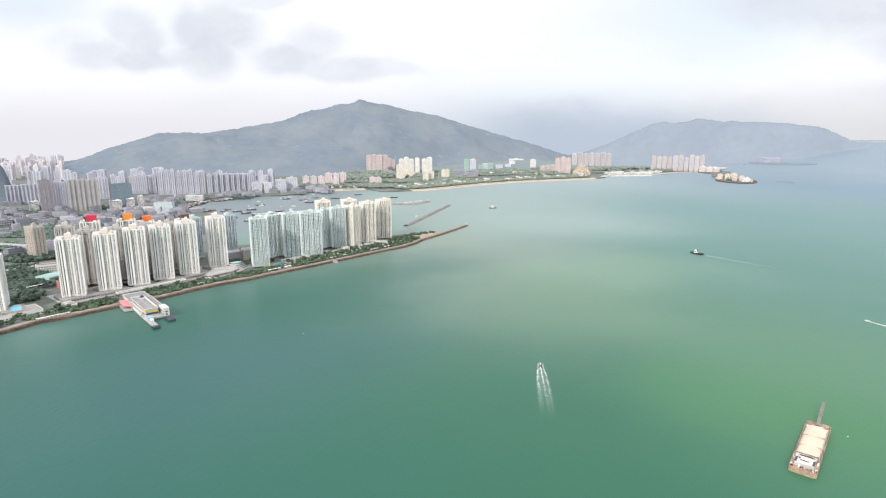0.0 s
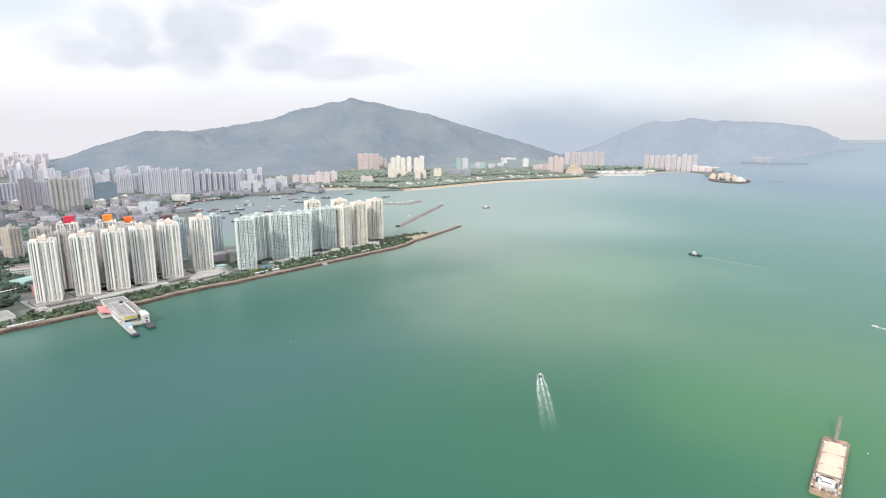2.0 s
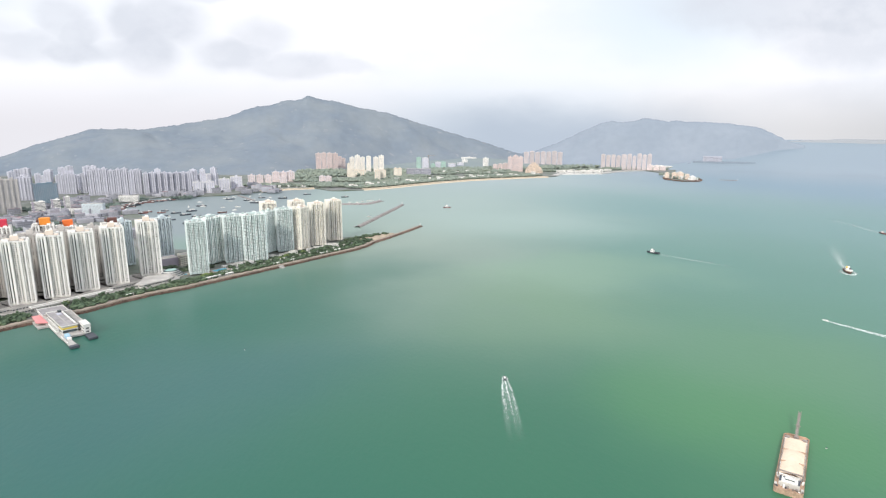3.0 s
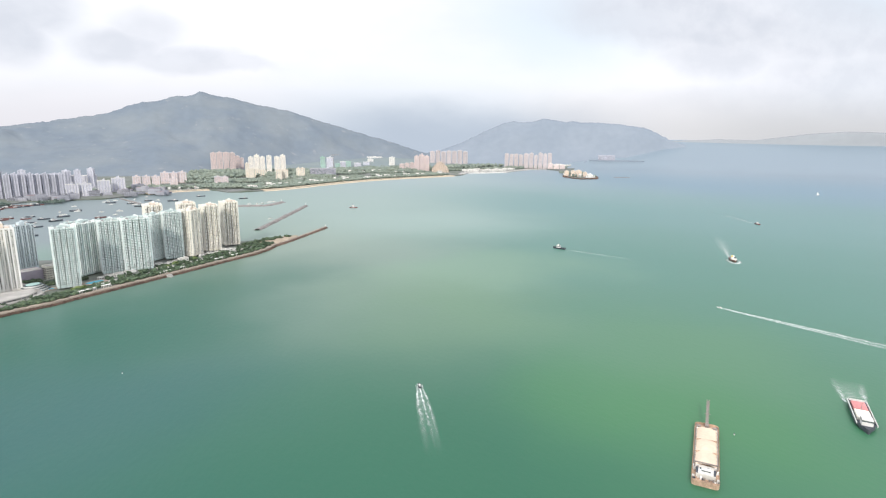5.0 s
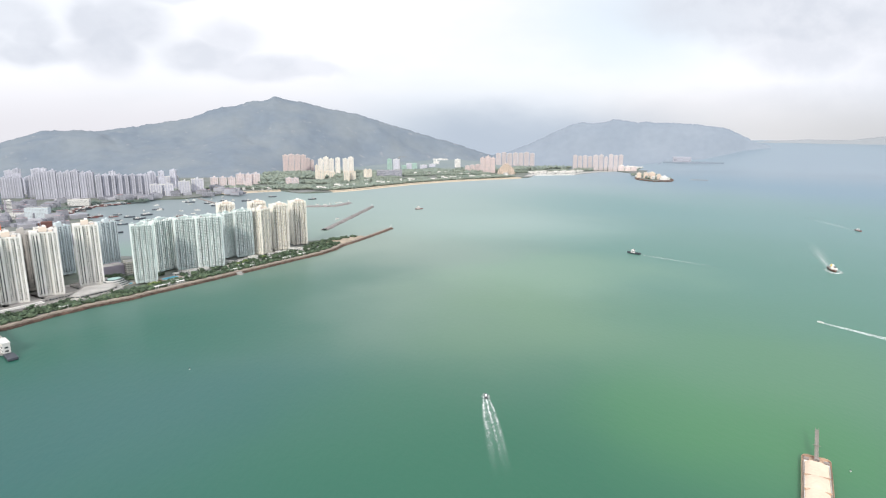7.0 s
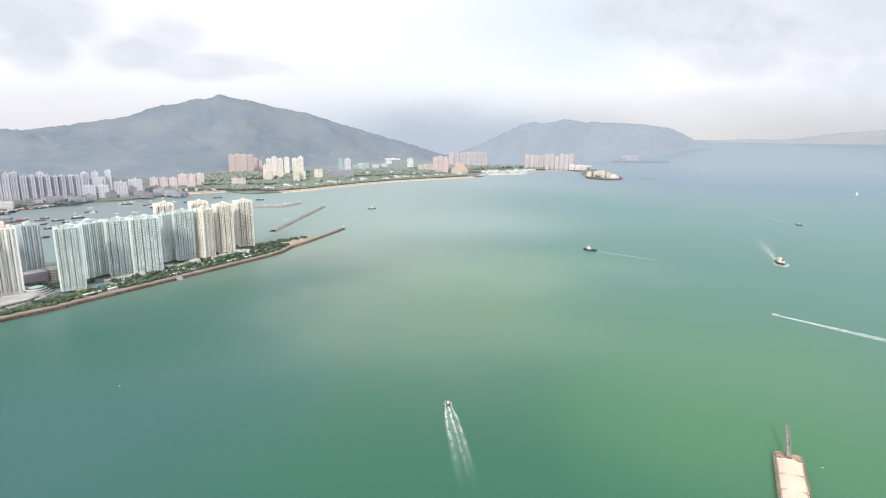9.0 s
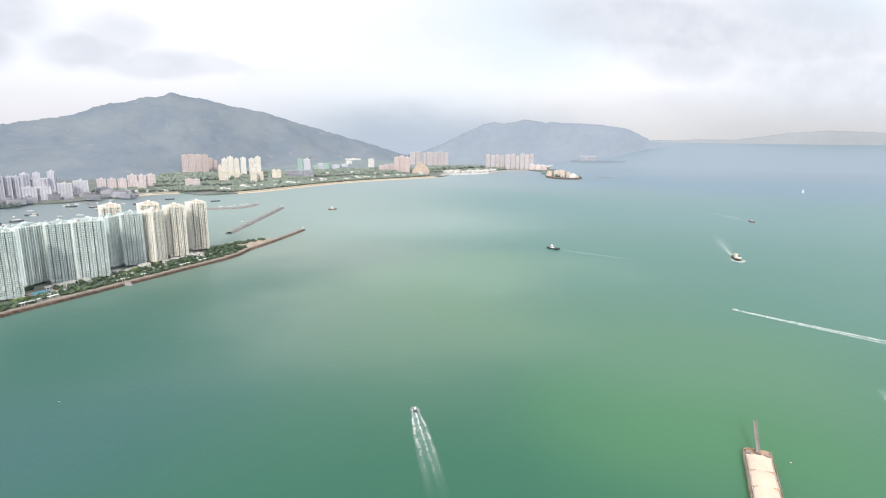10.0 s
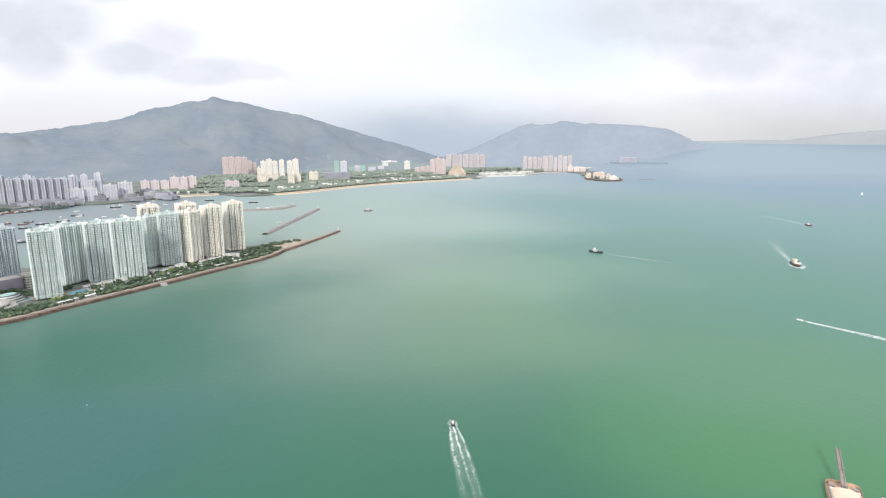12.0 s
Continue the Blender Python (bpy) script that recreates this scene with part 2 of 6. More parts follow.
M["rock_grey"] = material("grey_brown_armour_rock", (0.32, 0.29, 0.28), vary=0.4, scale=0.12, fine=0.5, bump=0.6, clump=0.3)
M["mole_top"] = material("worn_breakwater_concrete", (0.36, 0.335, 0.315), vary=0.3, scale=0.06)
M["sand"] = material("beach_sand", (0.62, 0.51, 0.38), vary=0.15)
M["leaf"] = material("tree_leaves", (0.070, 0.107, 0.070), vary=0.4, scale=0.2, fine=1.2, second=(0.108, 0.146, 0.086), each=0.3, spec=0.2, clump=0.4)
# far woods: haze is put into the leaf colour as a paler grey-green
M["leaf_far"] = material("hazed_foliage", (0.205, 0.248, 0.216), vary=0.18, scale=0.02, fine=0.2, second=(0.245, 0.278, 0.226), spec=0.1, clump=0.2)
# town trees at middle distance: some haze mixed into the leaf colour
M["leaf_town"] = material("half_hazed_town_leaves", (0.110, 0.148, 0.132), vary=0.3, scale=0.03, fine=0.4, second=(0.140, 0.175, 0.150), spec=0.1, clump=0.3)
M["leaf_park"] = material("park_tree_leaves", (0.056, 0.086, 0.070), vary=0.4, scale=0.06, fine=0.8, second=(0.088, 0.120, 0.092), spec=0.2, clump=0.45)
M["leaf_light"] = material("young_tree_leaves", (0.165, 0.215, 0.080), vary=0.4, scale=0.2, fine=1.2, second=(0.13, 0.19, 0.08), each=0.2, spec=0.2, clump=0.3)
M["bark"] = material("bark", (0.16, 0.12, 0.09), vary=0.3, scale=1)
M["grass"] = material("mown_grass", (0.105, 0.160, 0.105), vary=0.3, scale=0.03, fine=0.3, second=(0.15, 0.19, 0.13))
M["pool"] = material("pool_water", (0.12, 0.50, 0.68), rough=0.1, vary=0.15, scale=0.2)
M["asphalt"] = material("asphalt", (0.11, 0.11, 0.12), vary=0.3)
M["red_roof"] = material("red_sheet_roof", (0.29, 0.155, 0.15), vary=0.3, each=0.35)
M["rust"] = material("rusty_brown_steel", (0.62, 0.43, 0.31), vary=0.4, scale=0.15, fine=0.9)
M["tarp"] = material("pale_sand_cargo", (0.78, 0.62, 0.48), vary=0.12, scale=0.08, fine=0.6, bump=0.2)
M["foam"] = material("white_foam", (0.70, 0.76, 0.73), rough=0.9, vary=0.1, scale=0.3)
M["hull_dark"] = material("dark_hull_paint", (0.09, 0.10, 0.12), rough=0.5, vary=0.4, each=0.3)
M["hull_red"] = material("red_brown_hull_paint", (0.26, 0.125, 0.115), rough=0.5, vary=0.4, each=0.35)
M["hull_brown"] = material("dark_brown_hull_paint", (0.20, 0.115, 0.095), rough=0.5, vary=0.4)
M["steel"] = material("weathered_steel", (0.38, 0.33, 0.30), rough=0.5, metal=0.4, vary=0.3)
M["yellow"] = material("yellow_paint", (0.78, 0.60, 0.10), vary=0.15)
M["pink_roof"] = material("faded_red_roof", (0.72, 0.30, 0.30), vary=0.2)
M["teal_roof"] = material("pale_teal_roof", (0.42, 0.60, 0.57), vary=0.15)

# the town's ground: plots of scrub, paving and bare earth
M["ground"] = material("town_ground", (0.125, 0.150, 0.115), vary=0.35, scale=0.010, fine=0.07, second=(0.20, 0.205, 0.20))
# wooded hills: scrub and bare rock, with distance haze put into the blue-grey colours
M["hill"] = material("hazed_hillside", (0.182, 0.217, 0.257), vary=0.07, scale=0.0045, fine=0.022, second=(0.216, 0.246, 0.272), bump=0.18, spec=0.0)
M["hill_far"] = material("hazed_far_hillside", (0.240, 0.279, 0.328), vary=0.06, scale=0.003, fine=0.02, second=(0.262, 0.300, 0.348), bump=0.1, spec=0.0)
M["spur"] = material("hazed_wooded_slope", (0.215, 0.255, 0.268), vary=0.08, scale=0.006, fine=0.05, second=(0.245, 0.282, 0.280), bump=0.2, spec=0.0)
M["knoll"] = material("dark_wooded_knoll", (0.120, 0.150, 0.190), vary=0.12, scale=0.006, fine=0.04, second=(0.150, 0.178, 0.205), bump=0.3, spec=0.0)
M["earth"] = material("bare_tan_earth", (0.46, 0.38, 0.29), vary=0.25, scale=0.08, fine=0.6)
M["isle"] = material("hazed_farthest_hills", (0.315, 0.335, 0.355), vary=0.05, scale=0.003, fine=0.02, spec=0.0)

# a few pale scars of bare rock on the mountain
hn, hl = M["hill"].node_tree.nodes, M["hill"].node_tree.links
hp = hn["Principled BSDF"]
plain = hp.inputs["Base Color"].links[0].from_socket
htc = hn.new("ShaderNodeTexCoord")
scar = hn.new("ShaderNodeTexNoise")
hl.new(htc.outputs["Object"], scar.inputs["Vector"])
scar.inputs["Scale"].default_value, scar.inputs["Detail"].default_value = 0.017, 4
scar_range = hn.new("ShaderNodeMapRange")
hl.new(scar.outputs["Fac"], scar_range.inputs[0])
for k, v in enumerate((0.65, 0.72, 0.0, 0.4)):
    scar_range.inputs[k + 1].default_value = v
scar_mix = hn.new("ShaderNodeMix")
scar_mix.data_type = "RGBA"
hl.new(scar_range.outputs[0], scar_mix.inputs[0]), hl.new(plain, scar_mix.inputs[6])
scar_mix.inputs[7].default_value = (0.34, 0.34, 0.34, 1)
hl.new(scar_mix.outputs[2], hp.inputs["Base Color"])

# sea: silty green water with drifting clearer and milkier patches
sea_m = bpy.data.materials.new("harbour_water")
sea_m.use_nodes = True
sn, sl = sea_m.node_tree.nodes, sea_m.node_tree.links
sp = sn["Principled BSDF"]
stc = sn.new("ShaderNodeTexCoord")


def snoise(scale, detail, stretch=(1, 1, 1), turn=0.0):
    mp = sn.new("ShaderNodeMapping")
    sl.new(stc.outputs["Object"], mp.inputs[0])
    mp.inputs["Scale"].default_value = stretch
    mp.inputs["Rotation"].default_value = (0, 0, turn)
    n = sn.new("ShaderNodeTexNoise")
    sl.new(mp.outputs[0], n.inputs["Vector"])
    n.inputs["Scale"].default_value, n.inputs["Detail"].default_value = scale, detail
    return n.outputs["Fac"]


def smix(fac, lo, hi, a, b):
    r = sn.new("ShaderNodeMapRange")
    r.interpolation_type = "SMOOTHSTEP"
    sl.new(fac, r.inputs[0])
    r.inputs[1].default_value, r.inputs[2].default_value = lo, hi
    n = sn.new("ShaderNodeMix")
    n.data_type = "RGBA"
    sl.new(r.outputs[0], n.inputs[0])
    for i, v in ((6, a), (7, b)):
        if isinstance(v, tuple):
            n.inputs[i].default_value = (*v, 1)
        else:
            sl.new(v, n.inputs[i])
    return n.outputs[2]


ssep = sn.new("ShaderNodeSeparateXYZ")
sl.new(stc.outputs["Object"], ssep.inputs[0])
sdist = sn.new("ShaderNodeVectorMath")
sdist.operation = "DISTANCE"
sl.new(stc.outputs["Object"], sdist.inputs[0])
sdist.inputs[1].default_value = (0, 80, 0)


def sadd(v, w, amount):
    n = sn.new("ShaderNodeMath")
    n.operation = "MULTIPLY_ADD"
    sl.new(w, n.inputs[0]), sl.new(v, n.inputs[2])
    n.inputs[1].default_value = amount
    return n.outputs[0]


swirl = sn.new("ShaderNodeTexNoise")
sl.new(stc.outputs["Object"], swirl.inputs["Vector"])
swirl.inputs["Scale"].default_value, swirl.inputs["Detail"].default_value = 0.0042, 3
swept = sn.new("ShaderNodeVectorMath")
swept.operation = "MULTIPLY_ADD"
sl.new(swirl.outputs["Color"], swept.inputs[0]), sl.new(stc.outputs["Object"], swept.inputs[2])
swept.inputs[1].default_value = (260, 260, 0)


def stain(under, x, y, rx, ry, turn, colour, amount, soft=0.75):
    """A soft-edged patch of differently coloured water."""
    mp = sn.new("ShaderNodeMapping")
    mp.vector_type = "TEXTURE"
    sl.new(swept.outputs[0], mp.inputs[0])
    mp.inputs["Location"].default_value = (x + 130, y + 130, 0)
    mp.inputs["Rotation"].default_value = (0, 0, radians(turn))
    mp.inputs["Scale"].default_value = (rx, ry, 1)
    n = sn.new("ShaderNodeVectorMath")
    n.operation = "LENGTH"
    sl.new(mp.outputs[0], n.inputs[0])
    r = sn.new("ShaderNodeMapRange")
    r.interpolation_type = "SMOOTHSTEP"
    sl.new(n.outputs["Value"], r.inputs[0])
    for i, v in enumerate((1 + soft, 1 - soft, 0.0, amount)):
        r.inputs[i + 1].default_value = v
    m = sn.new("ShaderNodeMix")
    m.data_type = "RGBA"
    sl.new(r.outputs[0], m.inputs[0]), sl.new(under, m.inputs[6])
    m.inputs[7].default_value = (*colour, 1)
    return m.outputs[2]


# teal water by the town, green silt off the open bank; out to sea haze is put into the colour, paler and bluer
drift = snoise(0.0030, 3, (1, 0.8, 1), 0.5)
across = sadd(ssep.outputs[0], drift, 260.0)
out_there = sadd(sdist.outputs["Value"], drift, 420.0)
silt_haze = smix(across, -160, 240, (0.018, 0.102, 0.086), (0.024, 0.120, 0.069))
silt_haze = smix(across, 260, 520, silt_haze, (0.046, 0.160, 0.082))
silt_haze = smix(out_there, 560, 1350, silt_haze, smix(across, 100, 800, (0.110, 0.196, 0.160), (0.062, 0.178, 0.142)))
silt_haze = smix(out_there, 1250, 2050, silt_haze, smix(across, 250, 1100, (0.226, 0.306, 0.280), (0.100, 0.212, 0.206)))
silt_haze = smix(out_there, 2000, 3200, silt_haze, smix(across, 900, 2000, (0.234, 0.306, 0.312), (0.128, 0.216, 0.278)))
silt_haze = smix(sdist.outputs["Value"], 2900, 4300, silt_haze, smix(across, 1400, 3000, (0.262, 0.322, 0.366), (0.205, 0.262, 0.312)))
# a milky tongue off the mole, greener and yellower clouds of silt in the channel, clear green water along the sea wall
silt_haze = stain(silt_haze, 40, 1180, 230, 360, 12, (0.255, 0.300, 0.250), 0.52, 0.95)
silt_haze = stain(silt_haze, -10, 900, 130, 200, 25, (0.130, 0.204, 0.160), 0.35, 0.95)
silt_haze = stain(silt_haze, 215, 800, 120, 150, 20, (0.110, 0.212, 0.120), 0.62, 0.9)
silt_haze = stain(silt_haze, 310, 1000, 190, 120, 10, (0.150, 0.262, 0.176), 0.60)
silt_haze = stain(silt_haze, 340, 1500, 260, 200, 10, (0.258, 0.350, 0.318), 0.55)
silt_haze = stain(silt_haze, 300, 470, 110, 120, 30, (0.054, 0.182, 0.072), 0.70)
silt_haze = stain(silt_haze, 410, 590, 90, 110, 30, (0.080, 0.196, 0.104), 0.55)
silt_haze = stain(silt_haze, -250, 735, 400, 120, 51, (0.009, 0.098, 0.066), 0.85, 0.85)
silt_haze = stain(silt_haze, -260, 560, 200, 120, 20, (0.020, 0.098, 0.098), 0.60)
harbour = smix(ssep.outputs[0], -430, -230, (0.165, 0.212, 0.222), silt_haze)
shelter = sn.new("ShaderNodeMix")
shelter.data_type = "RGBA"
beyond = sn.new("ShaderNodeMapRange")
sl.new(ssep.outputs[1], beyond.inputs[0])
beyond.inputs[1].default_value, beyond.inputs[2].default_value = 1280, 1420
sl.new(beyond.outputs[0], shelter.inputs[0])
sl.new(silt_haze, shelter.inputs[6]), sl.new(harbour, shelter.inputs[7])
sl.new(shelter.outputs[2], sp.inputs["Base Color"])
sp.inputs["Roughness"].default_value = 0.38
sp.inputs["IOR"].default_value = 1.33
wave = sn.new("ShaderNodeBump")
wave.inputs["Strength"].default_value, wave.inputs["Distance"].default_value = 0.35, 0.6
sl.new(snoise(0.22, 6, (1, 0.5, 1), 0.6), wave.inputs["Height"])
sl.new(wave.outputs[0], sp.inputs["Normal"])
M["sea"] = sea_m


# foam lying on the water: thick where the churned water is, broken up by the waves
foam_m = bpy.data.materials.new("wake_foam")
foam_m.use_nodes = True
fn, fl_ = foam_m.node_tree.nodes, foam_m.node_tree.links
fp_ = fn["Principled BSDF"]
fp_.inputs["Base Color"].default_value = (0.74, 0.80, 0.77, 1)
fp_.inputs["Roughness"].default_value = 0.9
f_at = fn.new("ShaderNodeAttribute")
f_at.attribute_name = "foam"
f_tc = fn.new("ShaderNodeTexCoord")
f_sum = f_at.outputs["Fac"]
for f_scale, f_amount in ((0.22, 0.7), (0.75, 0.8)):
    f_no = fn.new("ShaderNodeTexNoise")
    fl_.new(f_tc.outputs["Object"], f_no.inputs["Vector"])
    f_no.inputs["Scale"].default_value, f_no.inputs["Detail"].default_value = f_scale, 4
    f_ra = fn.new("ShaderNodeMapRange")
    fl_.new(f_no.outputs["Fac"], f_ra.inputs[0])
    for k, v in enumerate((0.32, 0.68, 1 - f_amount, 1 + f_amount)):
        f_ra.inputs[k + 1].default_value = v
    f_mu = fn.new("ShaderNodeMath")
    f_mu.operation = "MULTIPLY"
    fl_.new(f_sum, f_mu.inputs[0]), fl_.new(f_ra.outputs[0], f_mu.inputs[1])
    f_sum = f_mu.outputs[0]
f_cl = fn.new("ShaderNodeClamp")
fl_.new(f_sum, f_cl.inputs[0])
fl_.new(f_cl.outputs[0], fp_.inputs["Alpha"])
M["wake"] = foam_m


# ---- building helpers ----
def mesh_object(name, verts, faces, mat, parent=None, label="", smooth=False):
    me = bpy.data.meshes.new(name)
    me.from_pydata([tuple(v) for v in verts], [], [tuple(f) for f in faces])
    me.update()
    me.materials.append(mat)
    if smooth:
        me.polygons.foreach_set("use_smooth", [True] * len(me.polygons))
    ob = new(name, me)
    if parent:
        ob.parent = parent
    if label:
        ob["label"] = label
    return ob


def part(name, bm, mat, parent, label="", smooth=False):
    me = bpy.data.meshes.new(name)
    bm.to_mesh(me)
    bm.free()
    me.materials.append(mat)
    if smooth:
        me.polygons.foreach_set("use_smooth", [True] * len(me.polygons))
    ob = new(name, me)
    if parent:
        ob.parent = parent
    if label:
        ob["label"] = label
    return ob


def thing(name, label, category, group="", kind=""):
    return tagged(new(name), label, category, group, kind)


def add_box(bm, x, y, z, sx, sy, sz, turn=0.0, bevel=0.0):
    """A box that stands on z, centred at x, y."""
    r = bmesh.ops.create_cube(bm, size=1.0, matrix=Matrix.Translation((x, y, z + sz / 2)) @ Matrix.Rotation(turn, 4, "Z") @ Matrix.Diagonal((sx, sy, sz, 1)))
    if bevel:
        es = {e for v in r["verts"] for e in v.link_edges}
        bmesh.ops.bevel(bm, geom=list(es), offset=bevel, segments=1, affect="EDGES")


def box(x, y, z, sx, sy, sz, turn=0.0, bevel=0.0):
    bm = bmesh.new()
    add_box(bm, x, y, z, sx, sy, sz, turn, bevel)
    return bm


def prism(pts, z0, z1, taper=0.0):
    """An upright prism over a plan; taper shrinks its top towards the plan's middle."""
    bm = bmesh.new()
    c = Vector((sum(p[0] for p in pts) / len(pts), sum(p[1] for p in pts) / len(pts)))
    lo = [bm.verts.new((p[0], p[1], z0)) for p in pts]
    hi = [bm.verts.new((*(Vector(p).lerp(c, taper)), z1)) for p in pts]
    n = len(pts)
    for i in range(n):
        bm.faces.new((lo[i], lo[(i + 1) % n], hi[(i + 1) % n], hi[i]))
    bm.faces.new(hi)
    bm.faces.new(lo[::-1])
    bmesh.ops.recalc_face_normals(bm, faces=bm.faces)
    return bm


def notched(w, d, nx, ny, depth):
    """A rectangular plan whose sides step in and out, nx and ny times."""
    pts = []

    def side(p, q, n, inward):
        p, q, inward = Vector(p), Vector(q), Vector(inward)
        cells = 2 * n + 1
        for i in range(cells):
            a, b = p.lerp(q, i / cells), p.lerp(q, (i + 1) / cells)
            off = inward * (depth if i % 2 else 0)
            pts.append(tuple(a + off)), pts.append(tuple(b + off))

    side((-w / 2, -d / 2), (w / 2, -d / 2), nx, (0, 1))
    side((w / 2, -d / 2), (w / 2, d / 2), ny, (-1, 0))
    side((w / 2, d / 2), (-w / 2, d / 2), nx, (0, -1))
    side((-w / 2, d / 2), (-w / 2, -d / 2), ny, (1, 0))
    out = []
    for p in pts:
        if not out or (Vector(p) - Vector(out[-1])).length > 0.05:
            out.append(p)
    return out


def window_mesh(pts, z0, z1, storey, pitch, ww, wh, proud=0.14, skip=0.0, seed=1):
    """Window panes in their frames, storey by storey, along every side of a plan (counter-clockwise)."""
    rnd = random.Random(seed)
    vs, fs = [], []
    n = len(pts)
    for i in range(n):
        p, q = Vector(pts[i]), Vector(pts[(i + 1) % n])
        ln = (q - p).length
        k = int(ln // pitch)
        if k < 1:
            if ln > ww + 0.5:
                k = 1
            else:
                continue
        t = (q - p) / ln
        out = Vector((t.y, -t.x))
        for j in range(k):
            c = p + t * (ln * (j + 0.5) / k)
            half = min(ww, ln / k - 0.3) / 2
            a, b = c - t * half, c + t * half
            z = z0 + storey * 0.35
            while z + wh < z1:
                if rnd.random() >= skip:
                    o = len(vs)
                    for e in (0.0, proud):
                        for r, zz in ((a, z), (b, z), (b, z + wh), (a, z + wh)):
                            s = r + out * e
                            vs.append((s.x, s.y, zz))
                    fs += [(o + 4, o + 5, o + 6, o + 7), (o, o + 1, o + 5, o + 4), (o + 2, o + 3, o + 7, o + 6), (o + 1, o + 2, o + 6, o + 5), (o + 3, o, o + 4, o + 7)]
                z += storey
    return vs, fs


def rail_ring(pts, z, height, thick):
    """A parapet wall round a plan."""
    c = Vector((sum(p[0] for p in pts) / len(pts), sum(p[1] for p in pts) / len(pts)))
    bm = bmesh.new()
    rings = []
    for f, zz in ((0, z), (0, z + height), (thick, z + height), (thick, z)):
        rings.append([bm.verts.new((*(Vector(p) + (c - Vector(p)).normalized() * f), zz)) for p in pts])
    n = len(pts)
    for k in range(3):
        for i in range(n):
            bm.faces.new((rings[k][i], rings[k][(i + 1) % n], rings[k + 1][(i + 1) % n], rings[k + 1][i]))
    bmesh.ops.recalc_face_normals(bm, faces=bm.faces)
    return bm


def tower(name, label, plan, h, wall, trim, storey=2.9, pitch=3.4, win=(1.9, 1.5), bays=(), lift=(9, 8, 6), group="", seed=1, slabs=False, pane="glass"):
    """A residential tower: body, bays that run up the facades, panes, parapet, lift house and tank."""
    t = thing(name, label, "building", group)
    part("body", prism(plan, 0, h), wall, t)
    vs, fs = window_mesh(plan, 4.0, h - 1, storey, pitch, win[0], win[1], seed=seed)
    panes = mesh_object("glazing", vs, fs, M[pane], t, "dark window panes")
    panes["kind"] = "stuff"
    if bays:
        bm = bmesh.new()
        for x, y, sx, sy in bays:
            add_box(bm, x, y, 3, sx, sy, h - 2.2)
        part("facade_ribs", bm, trim, t, "pale full-height facade ribs")["kind"] = "stuff"
    if slabs:
        vs, fs = [], []
        n = len(plan)
        z = 4.0 + storey
        while z < h - 1:
            o = len(vs)
            c = Vector((0, 0))
            for zz, e in ((z - 0.25, 1.0), (z - 0.25, 1.022), (z + 0.15, 1.022), (z + 0.15, 1.0)):
                vs += [(p[0] * e, p[1] * e, zz) for p in plan]
            for k in range(3):
                fs += [(o + k * n + i, o + k * n + (i + 1) % n, o + (k + 1) * n + (i + 1) % n, o + (k + 1) * n + i) for i in range(n)]
            z += storey
        led = mesh_object("sill_course", vs, fs, trim, t, "pale sill courses")
        led["kind"] = "stuff"
    part("parapet", rail_ring(plan, h, 1.4, 0.4), trim, t)
    part("roof_deck", prism(plan, h, h + 0.3, 0.03), M["roof"], t)
    if lift:
        top = part("lift_house", box(0, 0, h + 0.3, lift[0], lift[1], lift[2], 0, 0.25), wall, t)
        part("water_tank", box(lift[0] * 0.28, 0, h + 0.3 + lift[2], lift[0] * 0.4, lift[1] * 0.6, 2.4, 0, 0.2), trim, top)
        part("plant_box", box(-lift[0] * 0.9, lift[1] * 0.5, h + 0.3, 3.2, 2.6, 2.2, 0, 0.15), trim, t)
        part("plant_box", box(lift[0] * 0.9, -lift[1] * 0.5, h + 0.3, 2.6, 3.4, 1.8, 0, 0.15), wall, t)
    return t


def sides(w, d):
    """The four sides of a rectangular block: middle, direction, outward normal, length."""
    return [(Vector((0, -d / 2)), Vector((1, 0)), Vector((0, -1)), w), (Vector((w / 2, 0)), Vector((0, 1)), Vector((1, 0)), d),
            (Vector((0, d / 2)), Vector((-1, 0)), Vector((0, 1)), w), (Vector((-w / 2, 0)), Vector((0, -1)), Vector((-1, 0)), d)]


def cut_plan(w, d, front, flank):
    """A block's plan with light wells (from, to, depth) cut into its fronts and flanks."""
    pts = []
    for (o, t, n, l), cuts in zip(sides(w, d), (front, flank, front, flank)):
        pts.append(tuple(o - t * l / 2))
        for a, b, deep in cuts:
            pts += [tuple(o + t * a), tuple(o + t * a - n * deep), tuple(o + t * b - n * deep), tuple(o + t * b)]
    return pts


def ladder(w, d, front, flank, z0, z1, storey, proud=0.14, skip=0.0, seed=1):
    """Columns of small boxes (along, out, width, height, lift) on every storey of each side: panes, ledges, rails."""
    rnd = random.Random(seed)
    vs, fs = [], []
    for (o, t, n, l), cols in zip(sides(w, d), (front, flank, front, flank)):
        for x, out, ww, hh, lift in cols:
            z = z0 + lift
            while z + hh < z1:
                if rnd.random() >= skip:
                    k = len(vs)
                    a, b = o + t * (x - ww / 2) + n * out, o + t * (x + ww / 2) + n * out
                    for e in (0.0, proud):
                        for r, zz in ((a, z), (b, z), (b, z + hh), (a, z + hh)):
                            q = r + n * e
                            vs.append((q.x, q.y, zz))
                    fs += [(k + 4, k + 5, k + 6, k + 7), (k, k + 1, k + 5, k + 4), (k + 2, k + 3, k + 7, k + 6), (k + 1, k + 2, k + 6, k + 5), (k + 3, k, k + 4, k + 7)]
                z += storey
    return vs, fs


